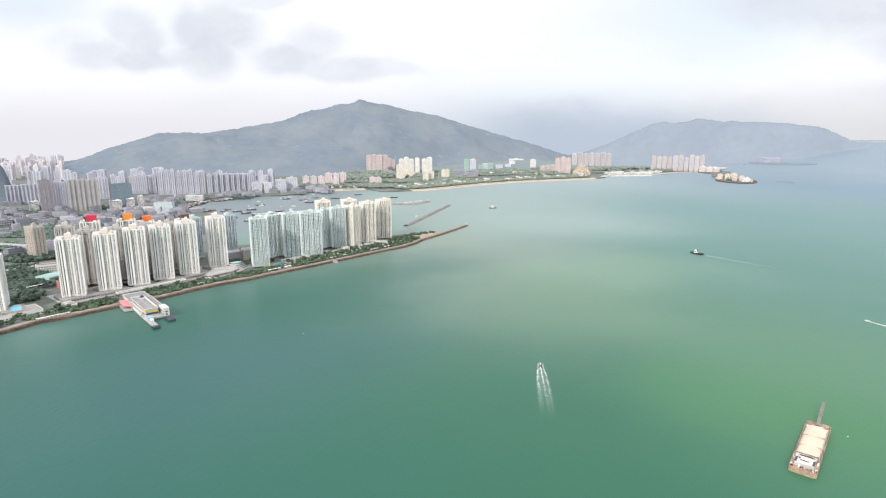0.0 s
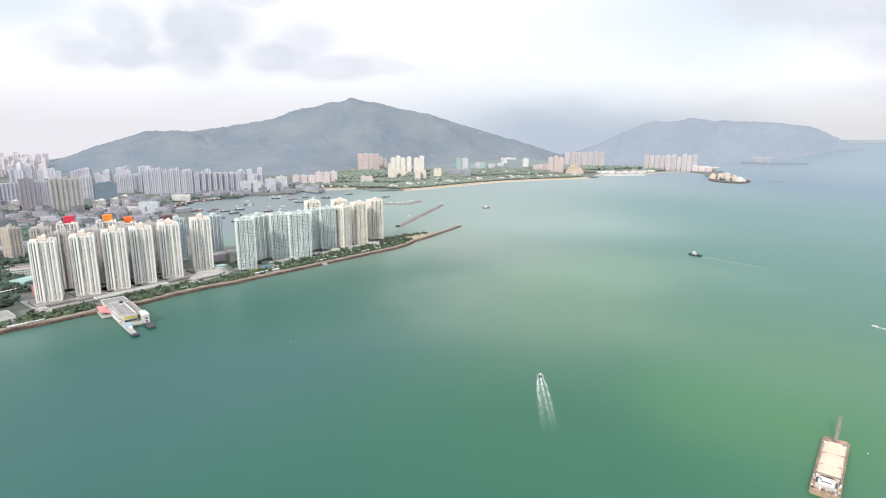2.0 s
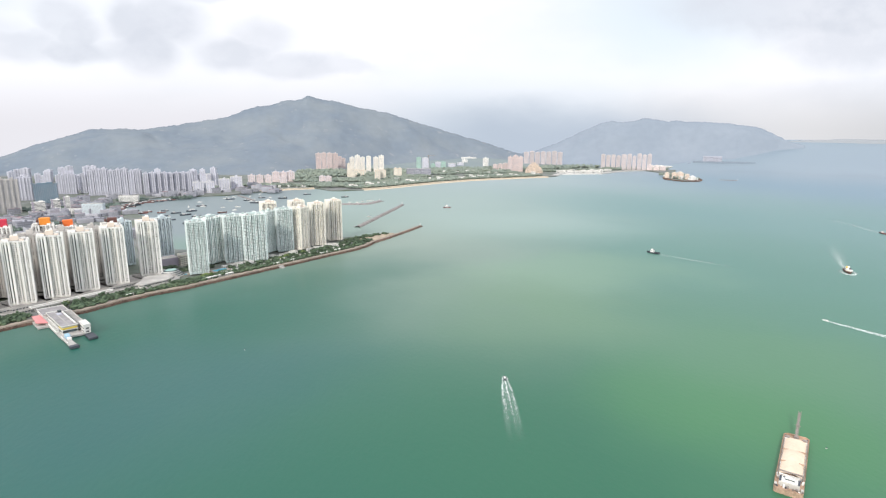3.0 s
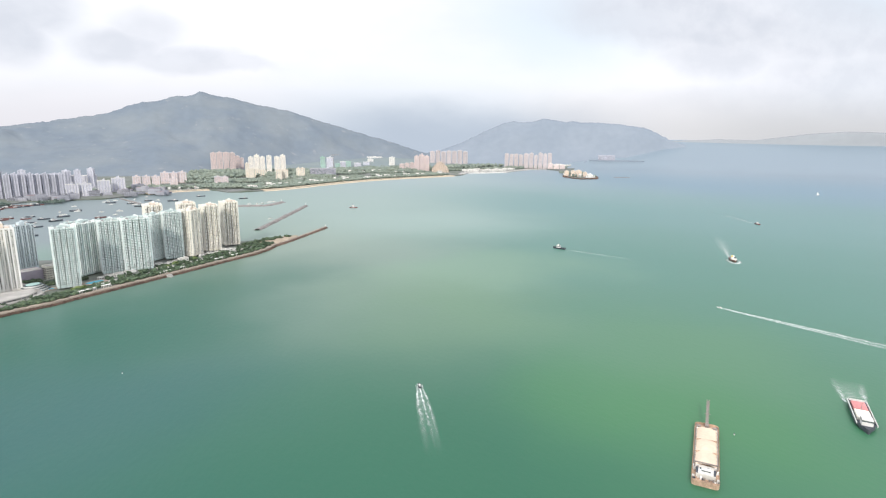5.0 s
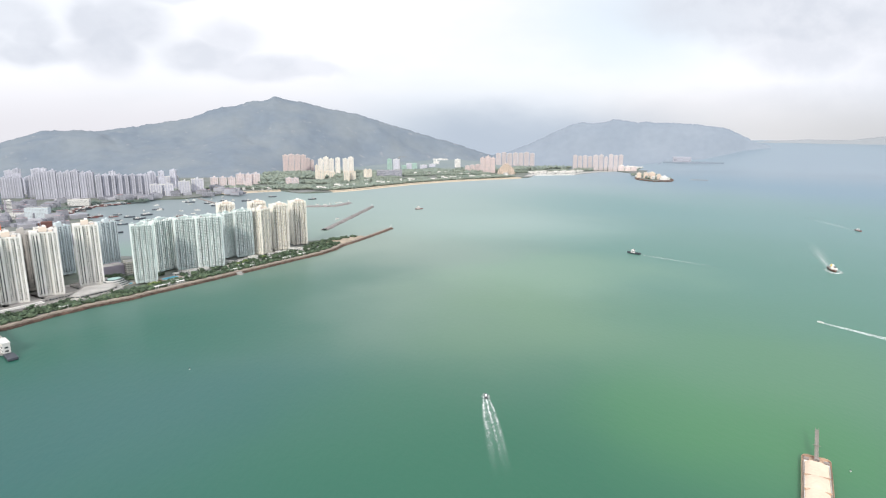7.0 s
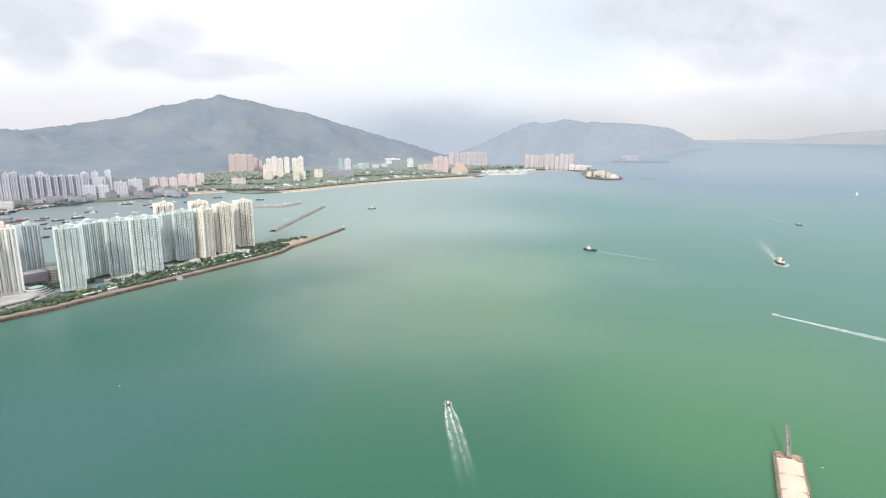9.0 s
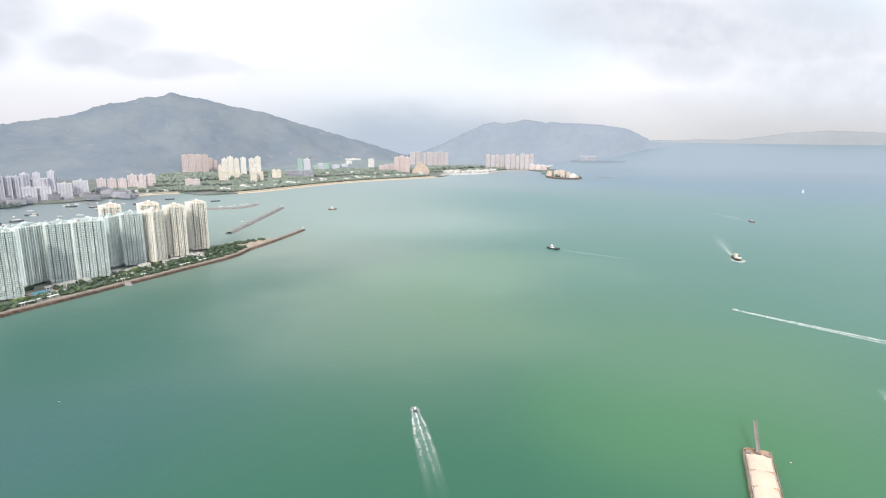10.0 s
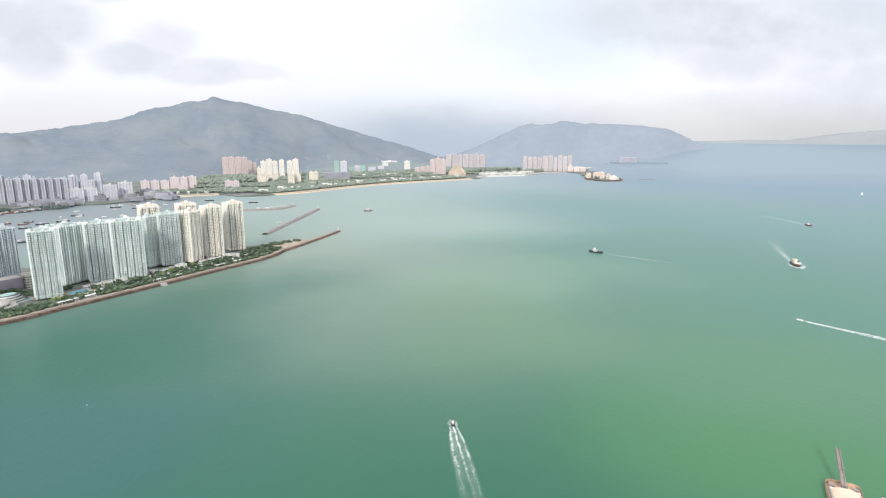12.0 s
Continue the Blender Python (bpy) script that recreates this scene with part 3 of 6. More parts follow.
def clad_tower(name, label, w, d, h, wall, trim, wells, piers, panes, ledges, top, group, seed=1, storey=2.9, roof=None, well="glass", pane="glass", caps=(0.0,)):
    """A tower with light wells, full-height piers, window columns and ledges; wells, piers, panes and ledges are (front, flank) lists."""
    t = thing(name, label, "building", group)
    plan = cut_plan(w, d, wells[0], wells[1])
    part("body", prism(plan, 0, h), wall, t)
    for (o, n_t, n, l), ws, ps in zip(sides(w, d), (wells[0], wells[1]) * 2, (piers[0], piers[1]) * 2):
        ang = math.atan2(n_t.y, n_t.x)
        for a, b, deep in ws:
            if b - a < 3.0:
                # a dark panel on the back wall adds the well's shade
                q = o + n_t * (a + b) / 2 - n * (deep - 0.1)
                part("well_shade_panel", box(q.x, q.y, 5, b - a - 0.1, 0.2, h - 8, ang), M[well], t, "dark panel giving the shade of a light well")
        for k, (x, out, ww) in enumerate(ps):
            q = o + n_t * x + n * out / 2
            part("pier", box(q.x, q.y, 3, ww, out + 0.3, h - 2.4 + caps[k % len(caps)], ang), trim, t, "white full-height pier")
    for nm, spec, mat, skip, proud, words in (("glazing", panes, M[pane], 0.10, 0.12, "dark window panes"), ("curtained_glazing", panes, M["glass_pale"], 0.66, 0.16, "window panes with drawn curtains"), ("window_ledge", ledges, trim, 0.16, 0.75, "pale ledges under the windows")):
        if spec[0] or spec[1]:
            vs, fs = ladder(w, d, spec[0], spec[1], 4.0, h - 0.8, storey, proud, skip, seed + len(nm))
            mesh_object(nm, vs, fs, mat, t, words)["kind"] = "stuff"
    part("parapet", rail_ring(plan, h, 1.3, 0.4), trim, t)
    part("roof_deck", prism(plan, h, h + 0.3, 0.03), M["roof"], t)
    for k, (x, y, sx, sy, sz) in enumerate(top):
        b = part("lift_house" if not k else "roof_block", box(x, y, h + 0.3, sx, sy, sz, 0, 0.25), (roof or wall) if k % 2 == 0 else trim, t)
        if not k:
            part("water_tank", box(x + sx * 0.2, y, h + 0.3 + sz, sx * 0.45, sy * 0.6, 2.2, 0, 0.2), trim, b)
    return t


def settle(proto, rows, size, z=4.0, turn=None, seed=3, jitter=6):
    """Copies of a building at plan places (x, y, width, height), scaled to those sizes; the first is the pattern itself."""
    rnd = random.Random(seed)
    ms = []
    for x, y, w, h in rows:
        a = turn if turn is not None else math.degrees(math.atan2(y, x)) - 90
        a += rnd.uniform(-jitter, jitter)
        ms.append(pose(x, y, z, 0, 0, a) @ Matrix.Diagonal((w / size[0], w / size[0], h / size[1], 1)))
    for m in ms[1:]:
        copy_thing(proto, m)
    proto.matrix_basis = ms[0]


# ---- the setting: sea, land, hills ----
def sea_height(r, az):
    """Height of the water sheet: flat, but far out on the right raised to meet the horizon in the camera's view."""
    w = min(max((az - 25.5) / 4, 0), 1) * min(max((110 - az) / 20, 0), 1)
    return 0.2808 * 80 * math.log1p(math.exp(min((r - 4150) / 80, 50))) * w


def sea_sheet():
    rings = [0, 60, 140, 240, 360, 500, 700, 950, 1250, 1600, 2000, 2450, 2950, 3500, 3750, 3880, 3960, 4030, 4090, 4150, 4210, 4270, 4330, 4410, 4490, 4570, 4650, 4730, 4810, 4880]
    n = 144
    vs, fs = [(0, 80, 0)], []
    for r in rings[1:]:
        for k in range(n):
            az = -math.pi + 2 * math.pi * k / n
            vs.append((r * math.sin(az), 80 + r * math.cos(az), sea_height(r, math.degrees(az))))
    for k in range(n):
        fs.append((0, 1 + (k + 1) % n, 1 + k))
    for i in range(len(rings) - 2):
        a, b = 1 + i * n, 1 + (i + 1) * n
        for k in range(n):
            j = (k + 1) % n
            fs.append((a + k, a + j, b + j, b + k))
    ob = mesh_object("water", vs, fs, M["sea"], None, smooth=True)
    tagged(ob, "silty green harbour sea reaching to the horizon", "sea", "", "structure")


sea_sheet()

SHORE = [(-900, 60), (-648, 428), (-548, 650), (-534, 678), (-527, 694), (-514, 704), (-493, 726), (-470, 753), (-417, 806), (-392, 845), (-362, 880), (-325, 910), (-306, 934), (-259, 985), (-233, 1014), (-203, 1048), (-168, 1087), (-128, 1133), (-82, 1183), (-58, 1222), (-44, 1262)]
BACK = [(-62, 1330), (-140, 1300), (-240, 1275), (-330, 1225), (-420, 1195), (-500, 1205), (-540, 1290), (-590, 1450), (-700, 1670), (-773, 1760), (-865, 1815), (-918, 1997), (-844, 2160), (-750, 2185), (-630, 2212),
        (-553, 2318), (-443, 2433), (-325, 2480), (-250, 2375), (-205, 2370), (-125, 2404), (-33, 2464), (28, 2522), (94, 2594), (237, 2734), (392, 2854), (554, 2940), (718, 3014), (879, 3084), (950, 3150), (1000, 3260), (1060, 3350),
        (1290, 3330), (1435, 3470), (1562, 3560), (1680, 3585), (1690, 3420), (1600, 3180), (1510, 3000), (1478, 2860), (1505, 2772), (1585, 2788), (1660, 2900), (1720, 3080), (1780, 3380), (1900, 3600), (2070, 3790), (2130, 4000), (1950, 4250), (1700, 4500)]


def land_sheet():
    pts = SHORE + BACK + [(-3600, 4650), (-3600, 60)]
    bm = prism(pts, -3, 4.0)
    ob = part("ground", bm, M["ground"], None)
    tagged(ob, "town ground of scrub, paving and earth behind the sea wall", "ground", "", "structure")


land_sheet()


def smooth01(x):
    x = min(max(x, 0.0), 1.0)
    return x * x * (3 - 2 * x)


def hills(name, label, skyline, near, r1, r2, mat, rough, steps=(150, 34), spurs=1.0):
    """A wooded range: its crest stands at distance r1 and follows a skyline of (bearing, height); it rises from the distance near(bearing) and falls to r2 behind."""
    na, nr = steps
    a0, a1 = skyline[0][0], skyline[-1][0]
    vs, fs = [], []
    for i in range(na + 1):
        az = a0 + (a1 - a0) * i / na
        top = float(np.interp(az, [s[0] for s in skyline], [s[1] for s in skyline]))
        top += 8 * rough * noise.noise(Vector((az * 0.9, 1.7, 0))) + (6 * noise.noise(Vector((az * 3.1, 4.1, 0))) + 4 * noise.noise(Vector((az * 9.0, 2.1, 0)))) * rough
        broad = sum(float(np.interp(az + o, [q[0] for q in skyline], [q[1] for q in skyline])) for o in (-3, -2, -1, 0, 1, 2, 3)) / 7
        r0 = near(az)
        base = sea_height(r0, az) - 3
        crest = max(r1, r0 + 60)
        for j in range(nr + 1):
            r = r0 + (r2 - r0) * j / nr
            s = smooth01((r - r0) / (crest - r0)) if r < crest else 1 - 0.5 * smooth01((r - crest) / (r2 - crest))
            x, y = r * math.sin(radians(az)), 80 + r * math.cos(radians(az))
            f = noise.fractal(Vector((x * 0.0024, y * 0.0024, 2.5)), 1.0, 2.1, 5)
            spur = abs(noise.noise(Vector((x * 0.0015 + 0.2 * f, y * 0.0011, 8.0))))
            amp = s * (1 - 0.92 * smooth01((s - 0.6) / 0.4))
            z = base + (broad + (top - broad) * max(s, 0) ** 6 - base) * s + (f * 80 - spur * 110 * spurs + 18) * amp * rough
            vs.append((x, y, max(z, sea_height(r, az) - 3)))
    for i in range(na):
        for j in range(nr):
            a = i * (nr + 1) + j
            fs.append((a, a + nr + 1, a + nr + 2, a + 1))
    ob = mesh_object(name, vs, fs, mat, None, smooth=True)
    return tagged(ob, label, "hills", "", "structure")


def steps_of(az, table):
    return float(np.interp(az, [t[0] for t in table], [t[1] for t in table]))


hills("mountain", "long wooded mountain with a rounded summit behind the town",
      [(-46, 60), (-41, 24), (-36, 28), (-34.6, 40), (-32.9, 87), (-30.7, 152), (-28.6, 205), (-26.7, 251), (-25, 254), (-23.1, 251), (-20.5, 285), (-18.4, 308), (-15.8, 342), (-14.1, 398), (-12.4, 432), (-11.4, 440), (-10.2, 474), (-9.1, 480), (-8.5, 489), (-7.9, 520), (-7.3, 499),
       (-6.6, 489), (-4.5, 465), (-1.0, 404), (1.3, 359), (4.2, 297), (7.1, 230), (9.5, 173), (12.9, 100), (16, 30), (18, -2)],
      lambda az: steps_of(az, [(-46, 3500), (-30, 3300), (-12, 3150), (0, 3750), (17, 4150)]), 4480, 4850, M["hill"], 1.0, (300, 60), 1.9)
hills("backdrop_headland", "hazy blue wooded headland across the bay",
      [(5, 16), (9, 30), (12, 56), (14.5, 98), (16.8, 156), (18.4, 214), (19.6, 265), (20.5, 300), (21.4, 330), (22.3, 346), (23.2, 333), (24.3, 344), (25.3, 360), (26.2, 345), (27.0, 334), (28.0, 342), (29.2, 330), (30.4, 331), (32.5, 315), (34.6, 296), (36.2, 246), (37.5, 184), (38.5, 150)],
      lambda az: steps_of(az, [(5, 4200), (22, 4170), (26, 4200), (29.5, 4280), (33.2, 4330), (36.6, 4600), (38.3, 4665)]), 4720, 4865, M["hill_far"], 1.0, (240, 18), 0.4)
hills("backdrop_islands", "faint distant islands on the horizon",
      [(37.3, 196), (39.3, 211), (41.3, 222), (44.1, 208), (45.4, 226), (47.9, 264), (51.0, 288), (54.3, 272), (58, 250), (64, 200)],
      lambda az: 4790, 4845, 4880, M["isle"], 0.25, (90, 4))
hills("wooded_knoll", "steep wooded knoll at the edge of the town", [(-50, 160), (-44, 156), (-41, 150), (-39.6, 143), (-39.2, 141), (-38.9, 122), (-38.6, 62), (-38.2, 2)],
      lambda az: 2440, 2600, 2860, M["knoll"], 0.25, (70, 14))
hills("low_spur", "low wooded ground behind the beach", [(-9, 10), (-7.5, 20), (-5, 36), (-2, 30), (0, 36), (3, 46), (6, 54), (9, 60), (12, 48), (15, 26), (18, 18), (21, 22), (24, 20), (26, 10)],
      lambda az: steps_of(az, [(-9, 2950), (-5, 2900), (0, 3150), (4, 3330), (10, 3480), (15, 3700), (18, 3720), (24, 3950), (26, 4100)]), 4150, 4330, M["spur"], 0.5, (120, 18))


def strip(name, line, offs, mat, label, category):
    """A band that follows a line; offs are (sideways, height) of its edges."""
    vs, fs = [], []
    n = len(offs)
    for i, p in enumerate(line):
        a, b = Vector(line[max(i - 1, 0)]), Vector(line[min(i + 1, len(line) - 1)])
        t = (b - a).normalized()
        side = Vector((t.y, -t.x))
        for off, z in offs:
            q = Vector(p) + side * off
            vs.append((q.x, q.y, z))
    for i in range(len(line) - 1):
        for k in range(n - 1):
            a = i * n + k
            fs.append((a, a + n, a + n + 1, a + 1))
    return mesh_object(name, vs, fs, mat)


def dense(line, step):
    out = []
    for a, b in zip(line, line[1:]):
        a, b = Vector(a), Vector(b)
        k = max(1, int((b - a).length / step))
        out += [tuple(a.lerp(b, i / k)) for i in range(k)]
    return out + [tuple(line[-1])]


def rubble(name, line, half, z_top, size, count, mat, label, seed):
    """Armour stones heaped along a line, one body of many rocks."""
    rnd = random.Random(seed)
    seg = [(Vector(a), Vector(b)) for a, b in zip(line, line[1:])]
    ln = [(b - a).length for a, b in seg]
    ico = bmesh.new()
    bmesh.ops.create_icosphere(ico, subdivisions=1, radius=1)
    iv, iface = [v.co.copy() for v in ico.verts], [[v.index for v in f.verts] for f in ico.faces]
    ico.free()
    vs, fs = [], []
    for _ in range(count):
        a, b = rnd.choices(seg, ln)[0]
        t = (b - a).normalized()
        s = Vector((t.y, -t.x))
        u = rnd.uniform(half[0], half[1])
        mid = (half[0] + half[1]) / 2
        q = a.lerp(b, rnd.random()) + s * u
        if half[0] < 0:
            z = z_top * (1 - abs(u - mid) / (half[1] - mid) * 0.9)
        else:
            z = z_top * (1 - (u - half[0]) / (half[1] - half[0]))
        r = size * rnd.uniform(0.5, 1.25)
        o = len(vs)
        sq = (rnd.uniform(0.7, 1.3), rnd.uniform(0.7, 1.3), rnd.uniform(0.5, 0.9))
        for v in iv:
            k = rnd.uniform(0.75, 1.2) * r
            vs.append((q.x + v.x * k * sq[0], q.y + v.y * k * sq[1], z + v.z * k * sq[2]))
        fs += [[o + i for i in f] for f in iface]
    ob = mesh_object(name, vs, fs, mat)
    return tagged(ob, label, "rocks", "", "stuff")


wall_line = dense(SHORE[1:], 12)
tagged(strip("promenade", wall_line, [(-8.5, 4.0), (-8.5, 4.35), (0.5, 4.35), (0.5, 3.2)], M["paving"], "", ""), "tan paved seaside promenade above the rocks", "promenade", "", "structure")
tagged(strip("sea_wall", wall_line, [(0.9, 2.9), (1.2, 2.6), (3.2, -1.2)], M["rock"], "", ""), "sloping rust-brown rock sea wall", "sea wall", "", "structure")
tagged(strip("parapet_wall", wall_line, [(0.4, 4.3), (0.4, 4.8), (1.0, 4.8), (1.1, 2.6)], M["paving"], "", ""), "low tan stone parapet above the armour rocks", "sea wall", "", "structure")
rubble("armour_rocks", SHORE[2:], (0.9, 3.9), 3.0, 0.8, 4200, M["rock"], "rust-brown armour rocks along the sea wall", 4)


def mole(name, line, width, z, mat, label, seed, count):
    t = thing(name, label, "breakwater")
    pts = dense(line, 15)
    a = strip("deck", pts, [(-width * 0.30, z - 0.4), (-width * 0.30, z), (width * 0.30, z), (width * 0.30, z - 0.4)], M["paving"] if mat == M["rock"] else M["mole_top"], "", "")
    b = strip("bank", pts, [(-width, -1.5), (-width * 0.35, z - 0.5), (width * 0.35, z - 0.5), (width, -1.5)], mat, "", "")
    c = rubble("rubble", pts, (-width, width), z - 0.6, 1.3, count, mat, "", seed)
    for o in (a, b, c):
        o.parent = t
    for o in (c,):
        for key in ("category", "label"):
            if key in o:
                del o[key]
    e = Vector(line[-1])
    beacon = bmesh.new()
    bmesh.ops.create_cone(beacon, cap_ends=True, segments=10, radius1=0.9, radius2=0.6, depth=6, matrix=Matrix.Translation((e.x, e.y, z + 3)))
    part("beacon", beacon, M["white"], t, "small white beacon")
    return t


mole("breakwater", [(-52, 1256), (-18, 1310), (14, 1368), (44, 1424), (70, 1474)], 8.5, 3.4, M["rock"], "narrow rock mole with a paved crest running from the promenade", 5, 700)
mole("breakwater", [(-92, 1468), (-66, 1560), (-32, 1680), (4, 1805), (33, 1912)], 9.5, 4.0, M["rock_grey"], "straight detached breakwater of grey-brown rock", 6, 1100)
mole("breakwater", [(-250, 1925), (-168, 1940), (-92, 1938), (-66, 1975), (-44, 2025)], 17, 3.6, M["rock_grey"], "curved harbour breakwater of grey-brown rock", 7, 500)
mole("breakwater", [(1756, 2871), (1795, 2852), (1834, 2832)], 7, 2.6, M["rock_grey"], "low rock bar off the headland", 8, 120)

beach_line = dense([(-118, 2404), (-33, 2458), (28, 2516), (94, 2588), (237, 2728), (392, 2848), (554, 2934), (718, 3008), (879, 3078)], 30)
tagged(strip("beach", beach_line, [(-30, 5.0), (-12, 4.6), (0, 2.2), (10, -0.6)], M["sand"], "", ""), "long curved beach of pale sand", "beach", "", "structure")

cove_line = dense([(-528, 2345), (-490, 2384), (-443, 2428), (-385, 2456), (-330, 2474)], 20)
tagged(strip("beach", cove_line, [(-22, 4.7), (-9, 4.5), (0, 2.2), (8, -0.6)], M["sand"], "", ""), "short sandy beach in the harbour cove", "beach", "", "structure")
tagged(part("bare_ground", prism([(-66, 1262), (-44, 1268), (-20, 1312), (2, 1352), (-4, 1362), (-34, 1350), (-70, 1332), (-86, 1300)], -1, 4.08), M["earth"], None), "bare tan earth at the root of the mole", "ground", "", "structure")

# ---- trees ----
rt = random.Random(21)


def clump_mesh(points, jag=0.35, seed=2):
    """Leaf clumps (x, y, z, radius) as jagged tufts in one set of vertices and faces."""
    rnd = random.Random(seed)
    ico = bmesh.new()
    bmesh.ops.create_icosphere(ico, subdivisions=1, radius=1)
    iv, iface = [v.co.copy() for v in ico.verts], [[v.index for v in f.verts] for f in ico.faces]
    ico.free()
    vs, fs = [], []
    for x, y, z, r in points:
        o = len(vs)
        q = Euler((rnd.uniform(0, 6), rnd.uniform(0, 6), 0)).to_matrix()
        for v in iv:
            w = q @ v
            k = r * rnd.uniform(1 - jag, 1 + jag)
            vs.append((x + w.x * k, y + w.y * k, z + w.z * k * 0.75))
        fs += [[o + i for i in f] for f in iface]
    return vs, fs


def tree(h, w, seed, leaf="leaf", words="broad green promenade tree with a dense uneven crown"):
    rnd = random.Random(seed)
    t = thing("tree", words, "tree", "trees along the waterfront")
    bm = bmesh.new()
    bmesh.ops.create_cone(bm, cap_ends=True, segments=7, radius1=0.32, radius2=0.16, depth=h * 0.6, matrix=Matrix.Translation((0, 0, h * 0.3)))
    for k in range(4):
        a = k * 1.6 + rnd.uniform(0, 1)
        m = Matrix.Translation((0, 0, h * 0.45)) @ Matrix.Rotation(a, 4, "Z") @ Matrix.Rotation(0.7, 4, "Y") @ Matrix.Translation((0, 0, h * 0.16))
        bmesh.ops.create_cone(bm, cap_ends=True, segments=5, radius1=0.14, radius2=0.05, depth=h * 0.32, matrix=m)
    part("trunk", bm, M["bark"], t)
    pts = []
    for _ in range(34):
        a, u, r = rnd.uniform(0, 6.283), rnd.uniform(-1, 1), rnd.uniform(0.35, 1) ** 0.6
        s = math.sqrt(1 - u * u)
        pts.append((w * r * s * math.cos(a) * rnd.uniform(0.8, 1.15), w * r * s * math.sin(a), h * 0.66 + u * r * h * 0.34, w * rnd.uniform(0.22, 0.4)))
    vs, fs = clump_mesh(pts, 0.4, seed)
    mesh_object("crown", vs, fs, M[leaf], t)
    return t


trees = [tree(9, 3.8, 1), tree(7, 3.2, 2), tree(11, 4.6, 3), tree(6, 2.6, 4)]


def along(line, s):
    """The place and heading at a share s of a line."""
    seg = [(Vector(a), Vector(b)) for a, b in zip(line, line[1:])]
    ln = [(b - a).length for a, b in seg]
    d = min(s, 0.9999) * sum(ln)
    for (a, b), l in zip(seg, ln):
        if d <= l:
            t = (b - a).normalized()
            return a.lerp(b, d / l), t, Vector((t.y, -t.x))
        d -= l


places = []
for k in range(245):
    p, t, s = along(SHORE[2:], rt.random())
    if abs((p - s * 22).x + 300) < 20 and abs((p - s * 22).y - 985) < 34:
        continue
    places.append((p - s * rt.choice((14, 16, 18, 20, 24, 29)) + t * rt.uniform(-3, 3), rt.uniform(0.6, 1.0)))
places = [(q, k) for q, k in places if not (-480 < q.x < -400 and abs(q.y - 785) < 28)]
for i, (q, k) in enumerate(places):
    src = trees[i % 4]
    m = pose(q.x, q.y, 4.2, 0, 0, rt.uniform(0, 360)) @ Matrix.Scale(k, 4)
    if i < len(places) - 4:
        copy_thing(src, m)
    else:
        src.matrix_basis = m


young = tree(8, 4.4, 9, "leaf_light", "bright yellow-green promenade tree with a broad crown")
for q in [(-315, 959), (-311, 963), (-214, 1082), (-205, 1095), (-305, 967), (-181, 1134)]:
    copy_thing(young, pose(q[0], q[1], 4.2, 0, 0, rt.uniform(0, 360)) @ Matrix.Scale(rt.uniform(0.8, 1.2), 4))
young.matrix_basis = pose(-452, 820, 4.2)


def woodland(name, label, spots, count, size, seed, z=4.0, zvar=0.0, mat="leaf"):
    """A wood of many crowns over round patches (x, y, radius)."""
    rnd = random.Random(seed)
    pts = []
    areas = [s[2] ** 2 for s in spots]
    for _ in range(count):
        x, y, r = rnd.choices(spots, areas)[0]
        a, d = rnd.uniform(0, 6.283), r * math.sqrt(rnd.random())
        k = size * rnd.uniform(0.5, 1.0) * rnd.choice((0.8, 1.0, 1.3, 1.9))
        pts.append((x + d * math.cos(a) * 1.25, y + d * math.sin(a), z + k * 0.7 + rnd.uniform(0, zvar), k))
    vs, fs = clump_mesh(pts, 0.35, seed)
    return tagged(mesh_object(name, vs, fs, M[mat]), label, "trees", "", "stuff")


belt = []
for k in range(46):
    p, t, s = along(SHORE[2:], 0.06 + 0.94 * k / 45)
    q = p - s * 14.5
    if (q - Vector((-448, 784))).length > 26 and (q - Vector((-296, 985))).length > 22:
        belt.append((q.x, q.y, 7))
for k in range(30):
    p, t, s = along(SHORE[2:], 0.08 + 0.46 * k / 29)
    q = p - s * 25
    if (q - Vector((-452, 792))).length > 30:
        belt.append((q.x, q.y, 7))
woodland("shore_trees", "dense dark green planting behind the promenade", belt, 5200, 1.9, 36, 3.8, 1.5)
woodland("park_trees", "dark green park trees between the towers", [(-640, 790, 40), (-690, 830, 40), (-650, 880, 36), (-700, 900, 40), (-740, 850, 40), (-630, 740, 30), (-600, 690, 22), (-745, 960, 35), (-800, 1060, 40)], 4200, 2.6, 31, 4, 4, "leaf_park")
slope = [(-260, 2560, 90), (-150, 2560, 90), (-60, 2660, 80), (40, 2760, 80), (-330, 2640, 60), (150, 2900, 70), (300, 3020, 60), (480, 3120, 60), (620, 3150, 60), (760, 3200, 60), (-560, 2560, 70), (-700, 2470, 50), (-420, 2560, 50), (-200, 2850, 110), (-40, 2980, 100), (120, 3080, 80), (-380, 2820, 80), (300, 3300, 90), (520, 3350, 90), (700, 3380, 60)]
for a, b in zip(beach_line, beach_line[1:]):
    slope.append((a[0] - 36, a[1] + 56, 34))
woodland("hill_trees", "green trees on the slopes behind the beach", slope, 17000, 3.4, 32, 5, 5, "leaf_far")
